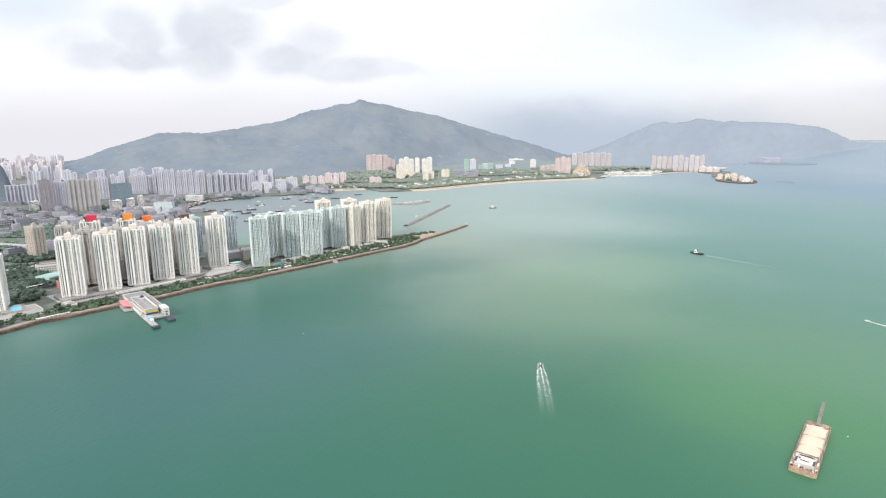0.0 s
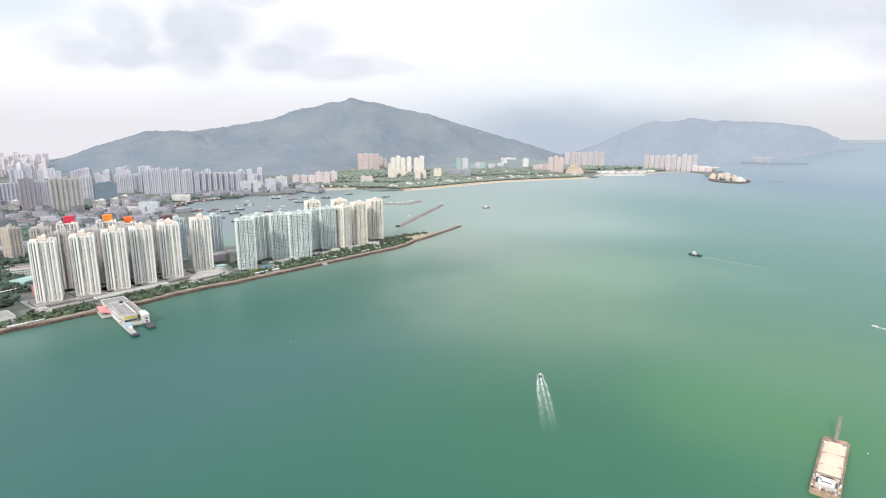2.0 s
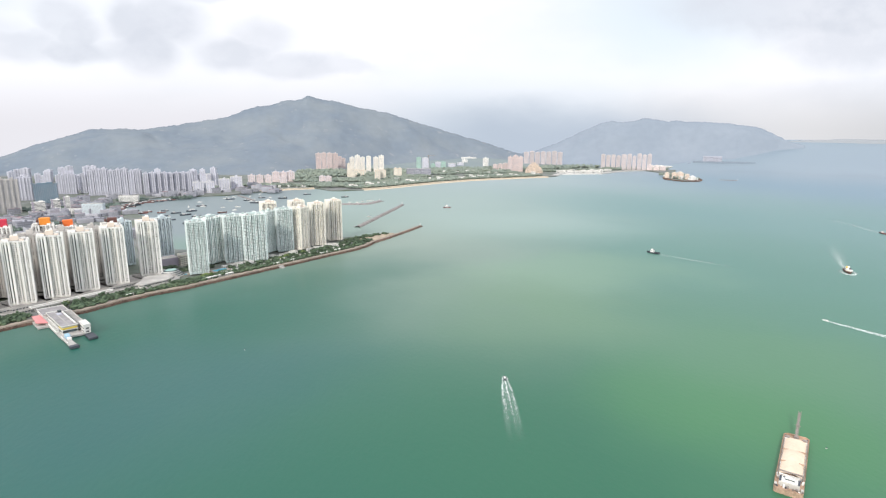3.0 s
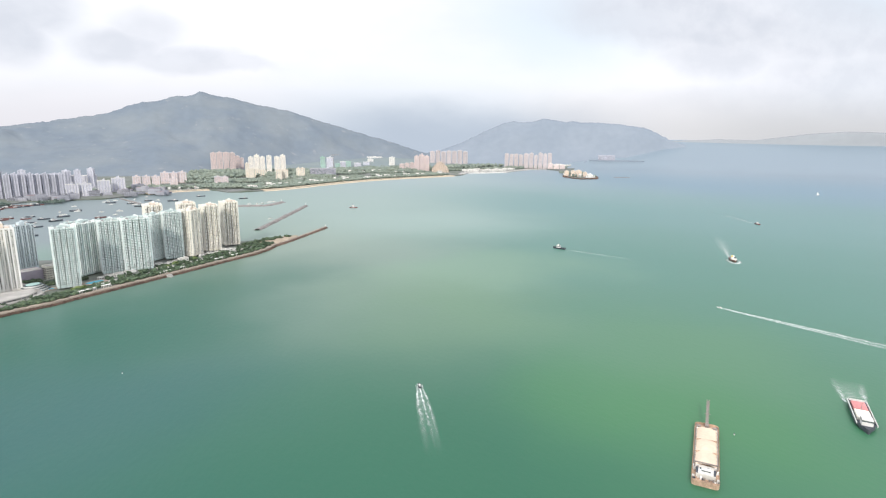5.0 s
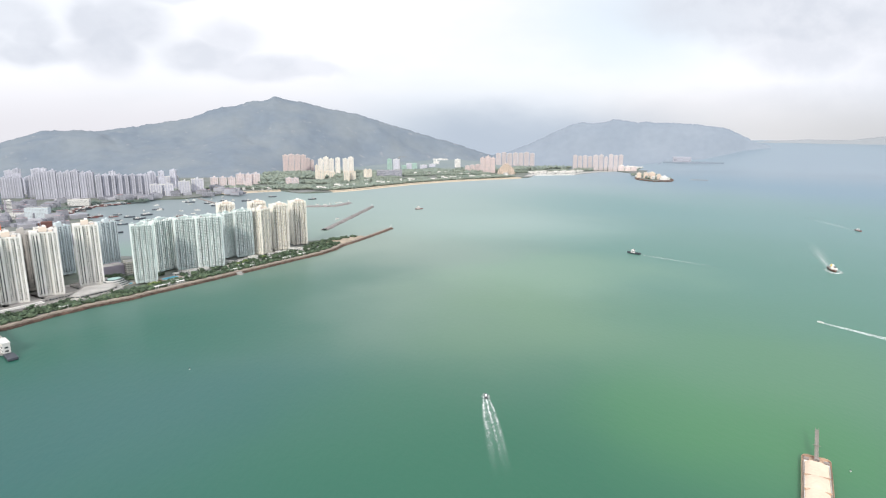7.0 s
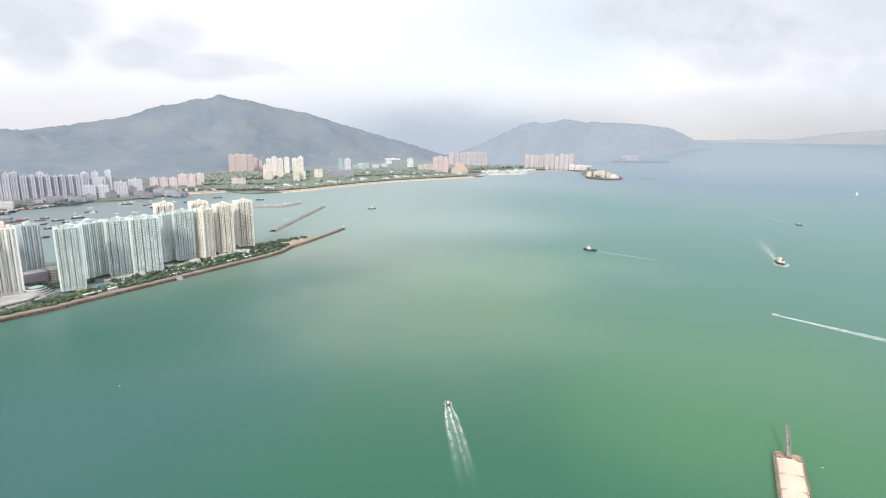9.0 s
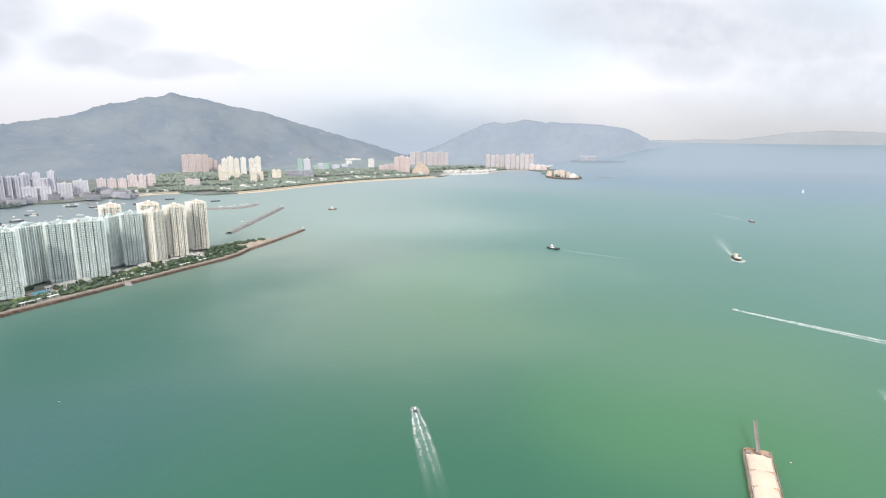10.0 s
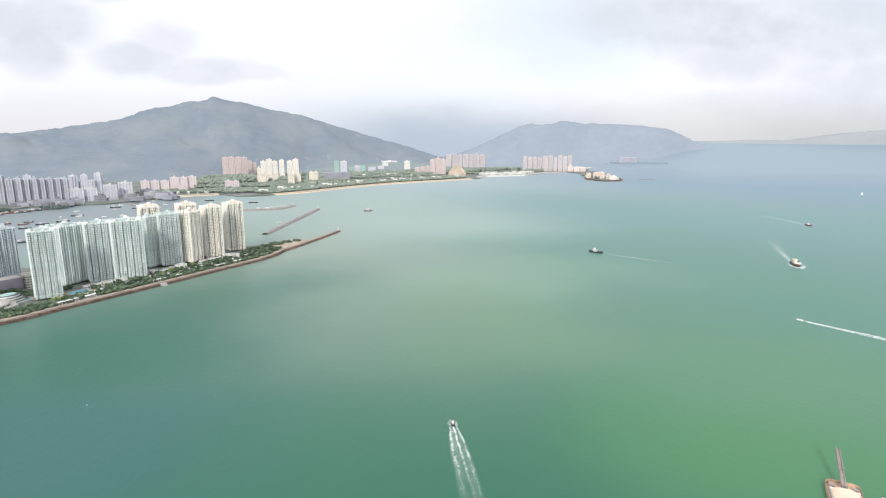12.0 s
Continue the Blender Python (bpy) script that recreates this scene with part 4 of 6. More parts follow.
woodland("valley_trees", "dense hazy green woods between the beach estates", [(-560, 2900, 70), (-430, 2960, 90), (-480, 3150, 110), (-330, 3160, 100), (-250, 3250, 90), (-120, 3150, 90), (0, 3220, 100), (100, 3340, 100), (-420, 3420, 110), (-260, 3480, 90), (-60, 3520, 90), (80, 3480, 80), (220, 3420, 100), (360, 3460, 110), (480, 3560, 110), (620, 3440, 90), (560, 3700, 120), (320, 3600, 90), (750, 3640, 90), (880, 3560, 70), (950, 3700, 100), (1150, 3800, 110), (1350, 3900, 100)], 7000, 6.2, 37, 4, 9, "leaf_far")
woodland("town_trees", "green trees among the town blocks", [(-900, 1500, 60), (-1000, 1350, 70), (-860, 1250, 60), (-1150, 1550, 60), (-930, 1900, 50), (-1250, 1700, 60), (-1060, 1830, 50), (-900, 2060, 40), (-760, 2120, 30), (-1400, 1500, 80), (-1200, 1200, 70), (-960, 1160, 50), (-1080, 1420, 60), (-1130, 1300, 60), (-900, 1330, 40), (-1020, 1620, 50)], 8000, 3.4, 33, mat="leaf_town")
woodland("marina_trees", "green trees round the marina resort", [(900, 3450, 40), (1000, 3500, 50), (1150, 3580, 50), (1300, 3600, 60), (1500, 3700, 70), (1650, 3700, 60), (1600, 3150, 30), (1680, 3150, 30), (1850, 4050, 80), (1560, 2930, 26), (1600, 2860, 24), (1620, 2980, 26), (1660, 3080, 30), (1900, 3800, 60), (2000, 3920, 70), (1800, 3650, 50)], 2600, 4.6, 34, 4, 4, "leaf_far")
woodland("estate_trees", "green garden trees at the feet of the green towers", [(-350, 1040, 14), (-378, 1010, 14), (-395, 990, 12), (-262, 1030, 9), (-240, 1062, 9), (-222, 1098, 12), (-208, 1112, 10), (-110, 1235, 12), (-85, 1255, 10), (-95, 1275, 14), (-62, 1318, 11), (-40, 1336, 8), (-20, 1346, 6), (-80, 1300, 10), (-410, 940, 12), (-330, 1035, 8), (-292, 1030, 6), (-270, 1056, 6), (-252, 1078, 6), (-226, 1106, 7), (-204, 1130, 7), (-186, 1150, 7), (-164, 1172, 7), (-140, 1200, 7), (-118, 1224, 8), (-400, 1035, 14), (-362, 1020, 12)], 1900, 1.9, 35)

# ---- the cream towers by the pier ----
TURN = 51.0
FACE = 29.0
# each side: a wing with two light wells, a set-back middle and a wing with window columns between white piers
CW = ([(-11.4, -10.3, 2.2), (-8.3, -7.2, 2.2), (-4.4, 3.0, 2.8), (7.5, 8.4, 2.0)],) * 2
CP = ([(-14.3, 0.3, 1.4), (-9.3, 0.45, 1.5), (-5.6, 0.35, 2.0), (3.9, 0.35, 1.5), (9.4, 0.4, 1.6), (13.9, 0.3, 1.6)],) * 2
CG = ([(-12.7, 0, 0.7, 1.7, 0.8), (-6.4, 0, 0.5, 1.4, 1), (-3.3, -2.8, 0.9, 1.7, 0.8), (-1.5, -2.8, 0.9, 1.7, 0.8), (1.4, -2.8, 1.2, 1.7, 0.8), (5.4, 0, 0.7, 1.7, 0.8), (6.8, 0, 0.6, 1.7, 0.8), (11.0, 0, 0.6, 1.7, 0.8), (12.4, 0, 0.7, 1.7, 0.8)],) * 2
CL = ([(-2.4, -2.8, 3.0, 0.35, 0.3), (1.4, -2.8, 2.0, 0.35, 0.3), (6.0, 0, 2.4, 0.25, 0.4), (11.7, 0, 2.6, 0.25, 0.4)],) * 2
CT = [(0, 1, 9, 8, 6.5), (-9, -8, 6, 5, 2.8), (8, -7, 5, 6, 2.2), (9, 8, 4, 5, 2.6), (-8, 8, 5, 4, 2.0)]


def cream_tower(name, label, wall, trim, group, seed, top=CT, roof=None):
    return clad_tower(name, label, 29.5, 29.5, 92, wall, trim, CW, CP, CG, CL, top, group, seed, roof=roof, pane="glass_brown")


M["lift_pink"] = material("cream_pink_plaster", (0.80, 0.70, 0.60), vary=0.12)
ct = cream_tower("apartment_tower", "cream-tiled cross-shaped apartment tower with white pilasters by the pier", M["cream"], M["cream_trim"], "cream towers by the pier", 1, CT, M["lift_pink"])
settle(ct, [(-546, 798, 30, 86), (-513, 832, 30, 87), (-484, 860, 30, 89), (-461, 894, 30, 88), (-434, 928, 30, 88.5), (-404, 980, 30, 89.5), (-607, 722, 31, 75)], (29.5, 92), 7.6, FACE, 3, 1.5)
ct2 = cream_tower("rear_tower", "dull beige apartment tower in the second row", M["beige"], M["beige"], "second-row towers", 4)
settle(ct2, [(-562, 868, 28, 85), (-618, 902, 28, 86), (-532, 896, 28, 84), (-505, 926, 28, 84), (-480, 960, 28, 82)], (29.5, 92), 7.6, FACE, 3, 1.5)
for crown, rows in ((M["red"], [(-588, 920, 28, 91)]), (M["orange"], [(-549, 958, 28, 88)]), (M["orange_red"], [(-531, 986, 28, 81)]), (M["crown_brown"], [(-476, 1014, 28, 80)])):
    rt_ = cream_tower("crowned_tower", "cream apartment tower with a brightly painted rooftop crown", M["beige"], M["cream_trim"], "towers with painted crowns", 5, CT[1:])
    part("crown", box(3, 0, 92.35, 15, 12, 11, 0, 0.3), crown, rt_, "brightly painted rooftop crown")
    part("crown_fin", box(-7, 0, 92.35, 2.6, 8, 9, 0, 0.2), M["crown_brown"], rt_, "dark brown fin beside the crown")
    settle(rt_, rows, (29.5, 92), 7.6, FACE, 3, 1.0)
bt = tower("blue_grey_tower", "pale blue-grey apartment tower behind the cream towers", notched(28, 22, 3, 2, 2.2), 92, M["bluegrey"], M["bluegrey"], group="blue-grey towers", seed=6)
settle(bt, [(-440, 1130, 27, 73), (-480, 1058, 27, 78)], (28, 92), 6, TURN, 4, 2)
tt = tower("tan_tower", "pale tan apartment tower standing alone with banded fronts", notched(42, 26, 4, 3, 1.2), 64, M["tan"], M["stone_trim"], pitch=2.6, win=(1.7, 1.3), bays=[(21, -13 + 26 * (k + 0.5) / 7, 0.8, 1.1) for k in (0, 2, 4, 6)], seed=8, slabs=True)
settle(tt, [(-795, 1073, 34, 61)], (42, 64), 4, -31, 4, 0)

# ---- the green and ivory row on the point ----
def bay_grid(length, n, sill, well=0.42):
    """Wells, piers, panes and ledges of a side: white bay columns and open balcony columns by turns, between deep light wells."""
    step = length / n
    wells, piers, panes, ledges = [], [], [], []
    for k in range(n):
        x = -length / 2 + step * (k + 0.5)
        if k:
            half = well * (1.9 if k % 2 else 0.8)
            wells.append((x - step / 2 - half, x - step / 2 + half, 5.0 if k % 2 else 2.6))
        free = step / 2 - well * 1.4
        if k % 2 == 0:
            piers += [(x - free + 0.25, 0.9, 0.45), (x + free - 0.25, 0.9, 0.45)]
            panes += [(x, 0.1, free * 1.1, 1.6, 1.1)]
            ledges += [(x, 0.4, free * 1.5, 1.0, 0.0)]
        else:
            piers += [(x + 0.1, 0.5, 0.5)]
            panes += [(x - free * 0.5, 0, free * 0.7, 2.0, 0.6), (x + free * 0.55, 0, free * 0.5, 1.4, 1.1)]
            ledges += [(x - free * 0.5, 0.3, free * 0.85, sill, 0.1)]
    return wells, piers, panes, ledges


GF, GS = bay_grid(34, 8, 1.0), bay_grid(24, 5, 1.0)
gt = clad_tower("green_tower", "pale green tiled apartment tower with white bay windows above the promenade", 34, 24, 92, M["green"], M["green_trim"], (GF[0], GS[0]), (GF[1], GS[1]), (GF[2], GS[2]), (GF[3], GS[3]),
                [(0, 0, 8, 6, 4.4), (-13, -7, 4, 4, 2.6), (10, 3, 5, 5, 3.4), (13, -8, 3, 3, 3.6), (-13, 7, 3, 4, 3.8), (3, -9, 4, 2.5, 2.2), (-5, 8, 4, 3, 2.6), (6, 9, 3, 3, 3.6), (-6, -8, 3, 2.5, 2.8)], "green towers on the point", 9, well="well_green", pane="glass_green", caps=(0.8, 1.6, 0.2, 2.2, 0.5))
side_on = copy_thing(gt, pose(0, 0, 0))
settle(gt, [(-331, 990, 29, 87), (-294, 1073, 33, 84), (-261, 1087, 40, 84.5), (-220, 1163, 30, 83.5)], (34, 92), 6.5, 22, 5, 3)
settle(side_on, [(-334, 1070, 43, 82), (-248, 1157, 25, 80.5)], (34, 92), 6.5, 57, 6, 2)
IF = bay_grid(26, 6, 1.1, 0.5)
it = clad_tower("ivory_tower", "tall ivory apartment tower with white bays on the point", 26, 24, 96, M["ivory"], M["ivory_trim"], (IF[0], GS[0]), (IF[1], GS[1]), (IF[2], GS[2]), (IF[3], GS[3]),
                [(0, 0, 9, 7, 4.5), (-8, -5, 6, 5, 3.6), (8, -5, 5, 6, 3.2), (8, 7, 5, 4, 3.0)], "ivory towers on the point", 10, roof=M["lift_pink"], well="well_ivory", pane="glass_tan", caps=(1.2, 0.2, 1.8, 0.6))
shaded = copy_thing(it, pose(0, 0, 0))
settle(it, [(-163, 1222, 29, 87), (-133, 1274, 29, 87), (-258, 1205, 29, 92), (-208, 1246, 30, 89.5)], (26, 96), 6.5, 20, 6, 3)
settle(shaded, [(-191, 1182, 27, 84.5)], (26, 96), 6.5, 58, 6, 0)

# ---- podiums, low buildings and the waterfront ----
def low_building(name, label, plan, h, wall, z=4.0, storey=3.6, roof=None, group="", blocks=(), pane="glass"):
    t = thing(name, label, "building", group)
    part("body", prism(plan, z, z + h), wall, t)
    vs, fs = window_mesh(plan, z, z + h - 0.3, storey, 3.6, 2.4, 1.6, seed=3)
    if vs:
        mesh_object("glazing", vs, fs, M[pane], t)["kind"] = "stuff"
    part("parapet", rail_ring(plan, z + h, 0.9, 0.4), wall, t)
    part("roof_deck", prism(plan, z + h, z + h + 0.25, 0.02), roof or M["roof"], t)
    for x, y, sx, sy, sz in blocks:
        part("plant_room", box(x, y, z + h + 0.25, sx, sy, sz, 0, 0.1), wall, t)
    return t


def quad(x, y, sx, sy, turn):
    c, s = math.cos(radians(turn)), math.sin(radians(turn))
    return [(x + a * sx / 2 * c - b * sy / 2 * s, y + a * sx / 2 * s + b * sy / 2 * c) for a, b in ((-1, -1), (1, -1), (1, 1), (-1, 1))]


tagged(part("forecourt", prism(quad(-486, 884, 262, 66, TURN), 3.9, 4.3), M["concrete"], None), "pale paved forecourt round the cream towers", "pavement", "", "structure")
rb = random.Random(5)
for i, (x, y) in enumerate(((-542, 798), (-509, 832), (-480, 860), (-457, 894), (-430, 928), (-400, 980))):
    low_building("podium", "pale grey car-park podium under a cream tower", quad(x, y, 50, 42, TURN), 4.6, M["concrete"], 4.0, 4.0, group="podiums")
for x, y, sx, sy, h in ((-508, 778, 62, 9, 3.2), (-412, 880, 40, 10, 4)):
    low_building("arcade", "long low grey waterfront arcade with a flat roof", quad(x, y, sx, sy, TURN), h, M["concrete"], 4.0, group="waterfront arcades")
t = thing("car_park_deck", "pale concrete car-park deck stepping down towards the promenade", "building")
for pts, z0, z1 in (([(-392, 888), (-378, 884), (-352, 918), (-346, 944), (-362, 968), (-400, 948)], 4, 9), ([(-394, 894), (-381, 893), (-358, 921), (-354, 943), (-366, 962), (-400, 945)], 9, 12)):
    part("level", prism(pts, z0, z1), M["concrete"], t)
    part("parapet", rail_ring(pts, z1, 1.1, 0.5), M["concrete"], t)
    # the shade inside the parking levels is added as dark panels on the wall
    vs, fs = window_mesh(pts, z0 + 0.2, z1, 3.0, 6.0, 5.0, 1.3, seed=6)
    mesh_object("opening", vs, fs, M["glass"], t, "dark panels standing in for shaded parking openings")["kind"] = "stuff"
low_building("yellow_school", "pale yellow four-storey block beside the towers", quad(-372, 1064, 34, 16, 40), 20, M["ivory"], group="")
low_building("mauve_hall", "mauve-grey hall with a flat roof", quad(-408, 1052, 34, 26, 40), 15, M["mauve"], pane="mauve")
low_building("tower_podium", "white podium with a pool terrace under a cream tower", quad(-570, 714, 50, 36, 50), 6, M["white"])
low_building("sports_hall", "low hall with a pale teal roof among park trees", quad(-645, 900, 31, 44, -17), 9, M["teal_roof"], roof=M["teal_roof"])
low_building("market_block", "low white block with red bands", quad(-690, 962, 50, 14, 30), 13, M["white"], roof=M["red_roof"])
low_building("red_block", "low red-roofed block between the towers", quad(-585, 852, 40, 10, TURN), 14, M["pink_roof"], roof=M["red_roof"])


def round_podium(x, y, r):
    t = thing("round_podium", "round stepped white podium with curved terraces", "building")
    for k in range(4):
        pts = [((r - 2.2 * k) * 1.35 * math.cos(a * 0.2618), (r - 2.2 * k) * math.sin(a * 0.2618)) for a in range(24)]
        part("terrace", prism(pts, k * 2.6, k * 2.6 + 1.9), M["white"], t)
        part("glazing", prism(pts, k * 2.6 + 1.9, k * 2.6 + 2.6, 0.05), M["glass"], t, "dark recessed glazing band")
    part("roof", prism([((r - 9) * 1.3 * math.cos(a * 0.2618), (r - 9) * math.sin(a * 0.2618)) for a in range(24)], 10.4, 11.2), M["teal_roof"], t, "pale teal roof disc")
    t.matrix_basis = pose(x, y, 4, 0, 0, TURN)


round_podium(-372, 978, 16)


def pool(x, y, sx, sy, turn, z=4.1):
    t = thing("swimming_pool", "blue swimming pool with a pale paved surround", "pool", "pools")
    part("surround", box(0, 0, 0, sx + 8, sy + 7, 0.5, 0, 0.1), M["paving"], t)
    pts = [(sx / 2 * math.copysign(abs(math.cos(a)) ** 0.6, math.cos(a)), sy / 2 * math.copysign(abs(math.sin(a)) ** 0.6, math.sin(a))) for a in [k * 0.314 for k in range(20)]]
    part("basin", prism(pts, 0.5, 0.62), M["pool"], t, "bright blue water")
    t.matrix_basis = pose(x, y, z, 0, 0, turn)


pool(-304, 1012, 25, 13, 47, 4.4)
rg = random.Random(12)
for x0, y0, x1, y1, n, words in ((-305, 1026, -262, 1074, 7, "green"), (-240, 1098, -196, 1148, 7, "green"), (-178, 1166, -122, 1222, 8, "ivory")):
    for k in range(n):
        f = (k + rg.uniform(0.2, 0.8)) / n
        low_building("garden_terrace", "white stepped garden terrace at the foot of the " + words + " towers", quad(x0 + (x1 - x0) * f + rg.uniform(-3, 3), y0 + (y1 - y0) * f + rg.uniform(-3, 3), rg.uniform(7, 13), rg.uniform(5, 9), 48), rg.uniform(2.5, 6.0), M[rg.choice(("white", "white", "cream", "concrete"))], group="garden terraces")
pool(-579, 724, 31, 14, -51, 10.4)
pool(-355, 985, 12, 8, TURN)


def pavilion(x, y, n):
    """A waterfront pergola: posts under a slab."""
    t = thing("pergola", "white waterfront pergola on posts", "pergola", "pergolas")
    w = n * 4.0
    part("slab", box(0, 0, 3.4, w + 1, 4.6, 0.4, 0, 0.05), M["white"], t)
    for i in range(n + 1):
        for yy in (-1.8, 1.8):
            part("post", box(-w / 2 + i * 4.0, yy, 0, 0.5, 0.5, 3.4), M["white"], t)
    t.matrix_basis = pose(x, y, 4.35, 0, 0, TURN)


for s, n in ((0.335, 3), (0.50, 6), (0.535, 3), (0.655, 6), (0.70, 4), (0.80, 6), (0.84, 4)):
    p, t, sd = along(SHORE[2:], s)
    q = p - sd * 10
    pavilion(q.x, q.y, n)
for k in range(16):
    s = 0.50 + 0.40 * k / 15 + rb.uniform(-0.008, 0.008)
    p, t, sd = along(SHORE[2:], s)
    q = p - sd * rb.uniform(24, 38)
    low_building("club_house", "small white garden club house with a flat roof", quad(q.x, q.y, rb.uniform(7, 13), rb.uniform(4, 7), 47), rb.uniform(2.8, 4.5), M["white"] if k % 3 else M["stone_trim"], group="garden club houses")
for s in (0.655,):
    p, t, sd = along(SHORE[2:], s)
    t = thing("landing_steps", "small concrete landing steps on the sea wall", "steps", "landing steps")
    for k in range(4):
        part("step", box(0, -2 - 2.2 * k, 0, 9 - k, 2.2, 3.9 - 0.9 * k), M["concrete"], t)
    t.matrix_basis = pose(p.x, p.y, 0, 0, 0, math.degrees(math.atan2(sd.y, sd.x)) + 90)


def ferry_pier():
    """The pier: a deck on piles, a shore hall, the main hall with a side gallery, a taller wing, and two landing heads."""
    t = thing("ferry_pier", "white ferry pier halls with grey roofs and a yellow stripe", "pier")
    part("deck", box(0, -32, 0.6, 30, 84, 2.4, 0, 0.2), M["concrete"], t)
    for i in range(9):
        for xx in (-13, 0, 13):
            b = bmesh.new()
            bmesh.ops.create_cone(b, cap_ends=True, segments=8, radius1=0.7, radius2=0.7, depth=4, matrix=Matrix.Translation((xx, -4 - i * 8.5, -1.2)))
            part("pile", b, M["concrete"], t)

    def hall(x0, x1, y0, y1, h, roof, lip=0.6):
        plan = [(x0, y0), (x1, y0), (x1, y1), (x0, y1)]
        body = part("hall", prism(plan, 3, h), M["white"], t)
        vs, fs = window_mesh(plan, 3, h - 0.4, 3.6, 4.0, 3.0, 1.6)
        g = mesh_object("glazing", vs, fs, M["glass"], body)
        g["kind"] = "stuff"
        part("roof", prism([(x0 - lip, y0 - lip), (x1 + lip, y0 - lip), (x1 + lip, y1 + lip), (x0 - lip, y1 + lip)], h, h + 0.5), roof, body, "flat roof slab")
        part("roof_edge", rail_ring([(x0 - lip, y0 - lip), (x1 + lip, y0 - lip), (x1 + lip, y1 + lip), (x0 - lip, y1 + lip)], h + 0.5, 0.8, 0.5), M["white"], body)

    hall(-15, 13, -16, 5, 9.0, M["pier_roof"])
    hall(-11.0, 5.0, -66, -16.6, 11.0, M["pier_roof"])
    hall(-14.8, -11.9, -58, -16.6, 5.4, M["concrete"], 0.1)
    hall(8.4, 14.2, -62, -17, 9.4, M["roof"])
    hall(8.0, 14.8, -76, -62.6, 12.4, M["white"], 0.3)
    part("roof_block", box(-1, -28, 11.5, 5, 5, 1.4, 0, 0.2), M["grey"], t)
    part("roof_gutter", box(-3, -41, 11.52, 0.8, 46, 0.25), M["concrete"], t)
    part("clerestory", box(4.2, -42, 11.5, 1.4, 40, 1.3, 0, 0.1), M["white"], t)
    part("stair_head", box(2, -20, 11.5, 4, 4, 2.0, 0, 0.2), M["glass"], t, "dark stair opening")
    part("side_canopy", prism([(-26, -28), (-15.2, -34), (-15.2, -6), (-24, -6)], 6.0, 6.8), M["pink_roof"], t, "faded red side canopy")
    for xx, yy in ((-24.5, -26), (-23, -8), (-16.5, -31)):
        part("canopy_post", box(xx, yy, 2.0, 0.6, 0.6, 4.1), M["white"], t)
    part("side_deck", box(-20, -19, 0.6, 12, 30, 2.2), M["concrete"], t)
    part("stripe", box(-11.2, -62, 8.4, 0.4, 8, 1.5), M["yellow"], t, "yellow stripe")
    part("stripe", box(-3.0, -66.3, 8.2, 15.4, 0.4, 1.8), M["yellow"], t, "yellow stripe")
    part("end_opening", box(-3.0, -66.25, 4.2, 14, 0.4, 2.6), M["glass"], t, "dark landing opening")
    part("head_deck", box(-11, -84, 0.6, 7, 28, 2.2, 0, 0.2), M["concrete"], t)
    for k in range(4):
        part("rail_frame", box(-14.2, -74 - 5 * k, 2.8, 0.3, 3.6, 1.4), M["white"], t)
    part("ramp_hood", box(-9.6, -77, 2.8, 4.5, 6, 4.2, 0, 0.3), M["hood_blue"], t, "pale blue boarding hood")
    part("ramp_hood", box(-9.6, -83, 2.8, 3.6, 4, 3.0, 0, 0.3), M["white"], t)
    part("fender", box(-11, -99, 0.3, 9, 4, 3.0, 0, 0.3), M["hull_dark"], t, "dark timber fender")
    part("fender", box(12, -83, 0.3, 9, 13, 2.6, 0, 0.3), M["hull_dark"], t, "dark timber fender")
    return t


M["hood_blue"] = material("pale_blue_paint", (0.38, 0.58, 0.74), vary=0.15)
fp = ferry_pier()
fp.matrix_basis = pose(-454, 792, 0, 0, 0, 41) @ Matrix.Diagonal((1.0, 1.5, 1.05, 1))

# ---- footbridge and roads behind the front ----
for a, b, w in (((-700, 760), (-520, 960), 12), ((-820, 900), (-600, 1180), 12), ((-950, 1120), (-560, 1160), 14), ((-640, 1100), (-540, 1200), 10), ((-1300, 1350), (-700, 1250), 14), ((-900, 1150), (-1050, 1700), 14), ((-880, 1960), (-1300, 1780), 12)):
    ln = dense([a, b], 40)
    tagged(strip("road", ln, [(-w / 2, 4.15), (w / 2, 4.15)], M["asphalt"], "", ""), "grey asphalt town road", "road", "", "structure")
t = thing("flyover", "pale concrete flyover on piers", "bridge")
fl = dense([(-1100, 1240), (-980, 1180), (-860, 1150), (-740, 1150), (-640, 1190)], 20)
strip("deck", fl, [(-6, 10.6), (-6, 12.6), (-5.6, 12.6), (-5.6, 11.8), (5.6, 11.8), (5.6, 12.6), (6, 12.6), (6, 10.6), (-6, 10.6)], M["concrete"], "", "").parent = t
for q in fl[::3]:
    part("pier", box(q[0], q[1], 4, 2, 3, 6.8), M["concrete"], t)

mole("causeway", [(-585, 2222), (-552, 2170), (-516, 2110), (-485, 2060)], 6, 2.6, M["rock_grey"], "thin stone causeway across the harbour", 13, 160)
t = thing("covered_walkway", "long white covered walkway beside the sea wall", "walkway")
wl_pts = [(-527, 688), (-501, 717)]
a, b = Vector(wl_pts[0]), Vector(wl_pts[1])
ang = math.atan2(b.y - a.y, b.x - a.x)
part("roof", box((a.x + b.x) / 2, (a.y + b.y) / 2, 7.4, (b - a).length, 3.4, 0.4, ang, 0.05), M["white"], t)
for k in range(9):
    p = a.lerp(b, (k + 0.5) / 9)
    part("post", box(p.x, p.y, 4.2, 0.4, 0.4, 3.2, ang), M["white"], t)
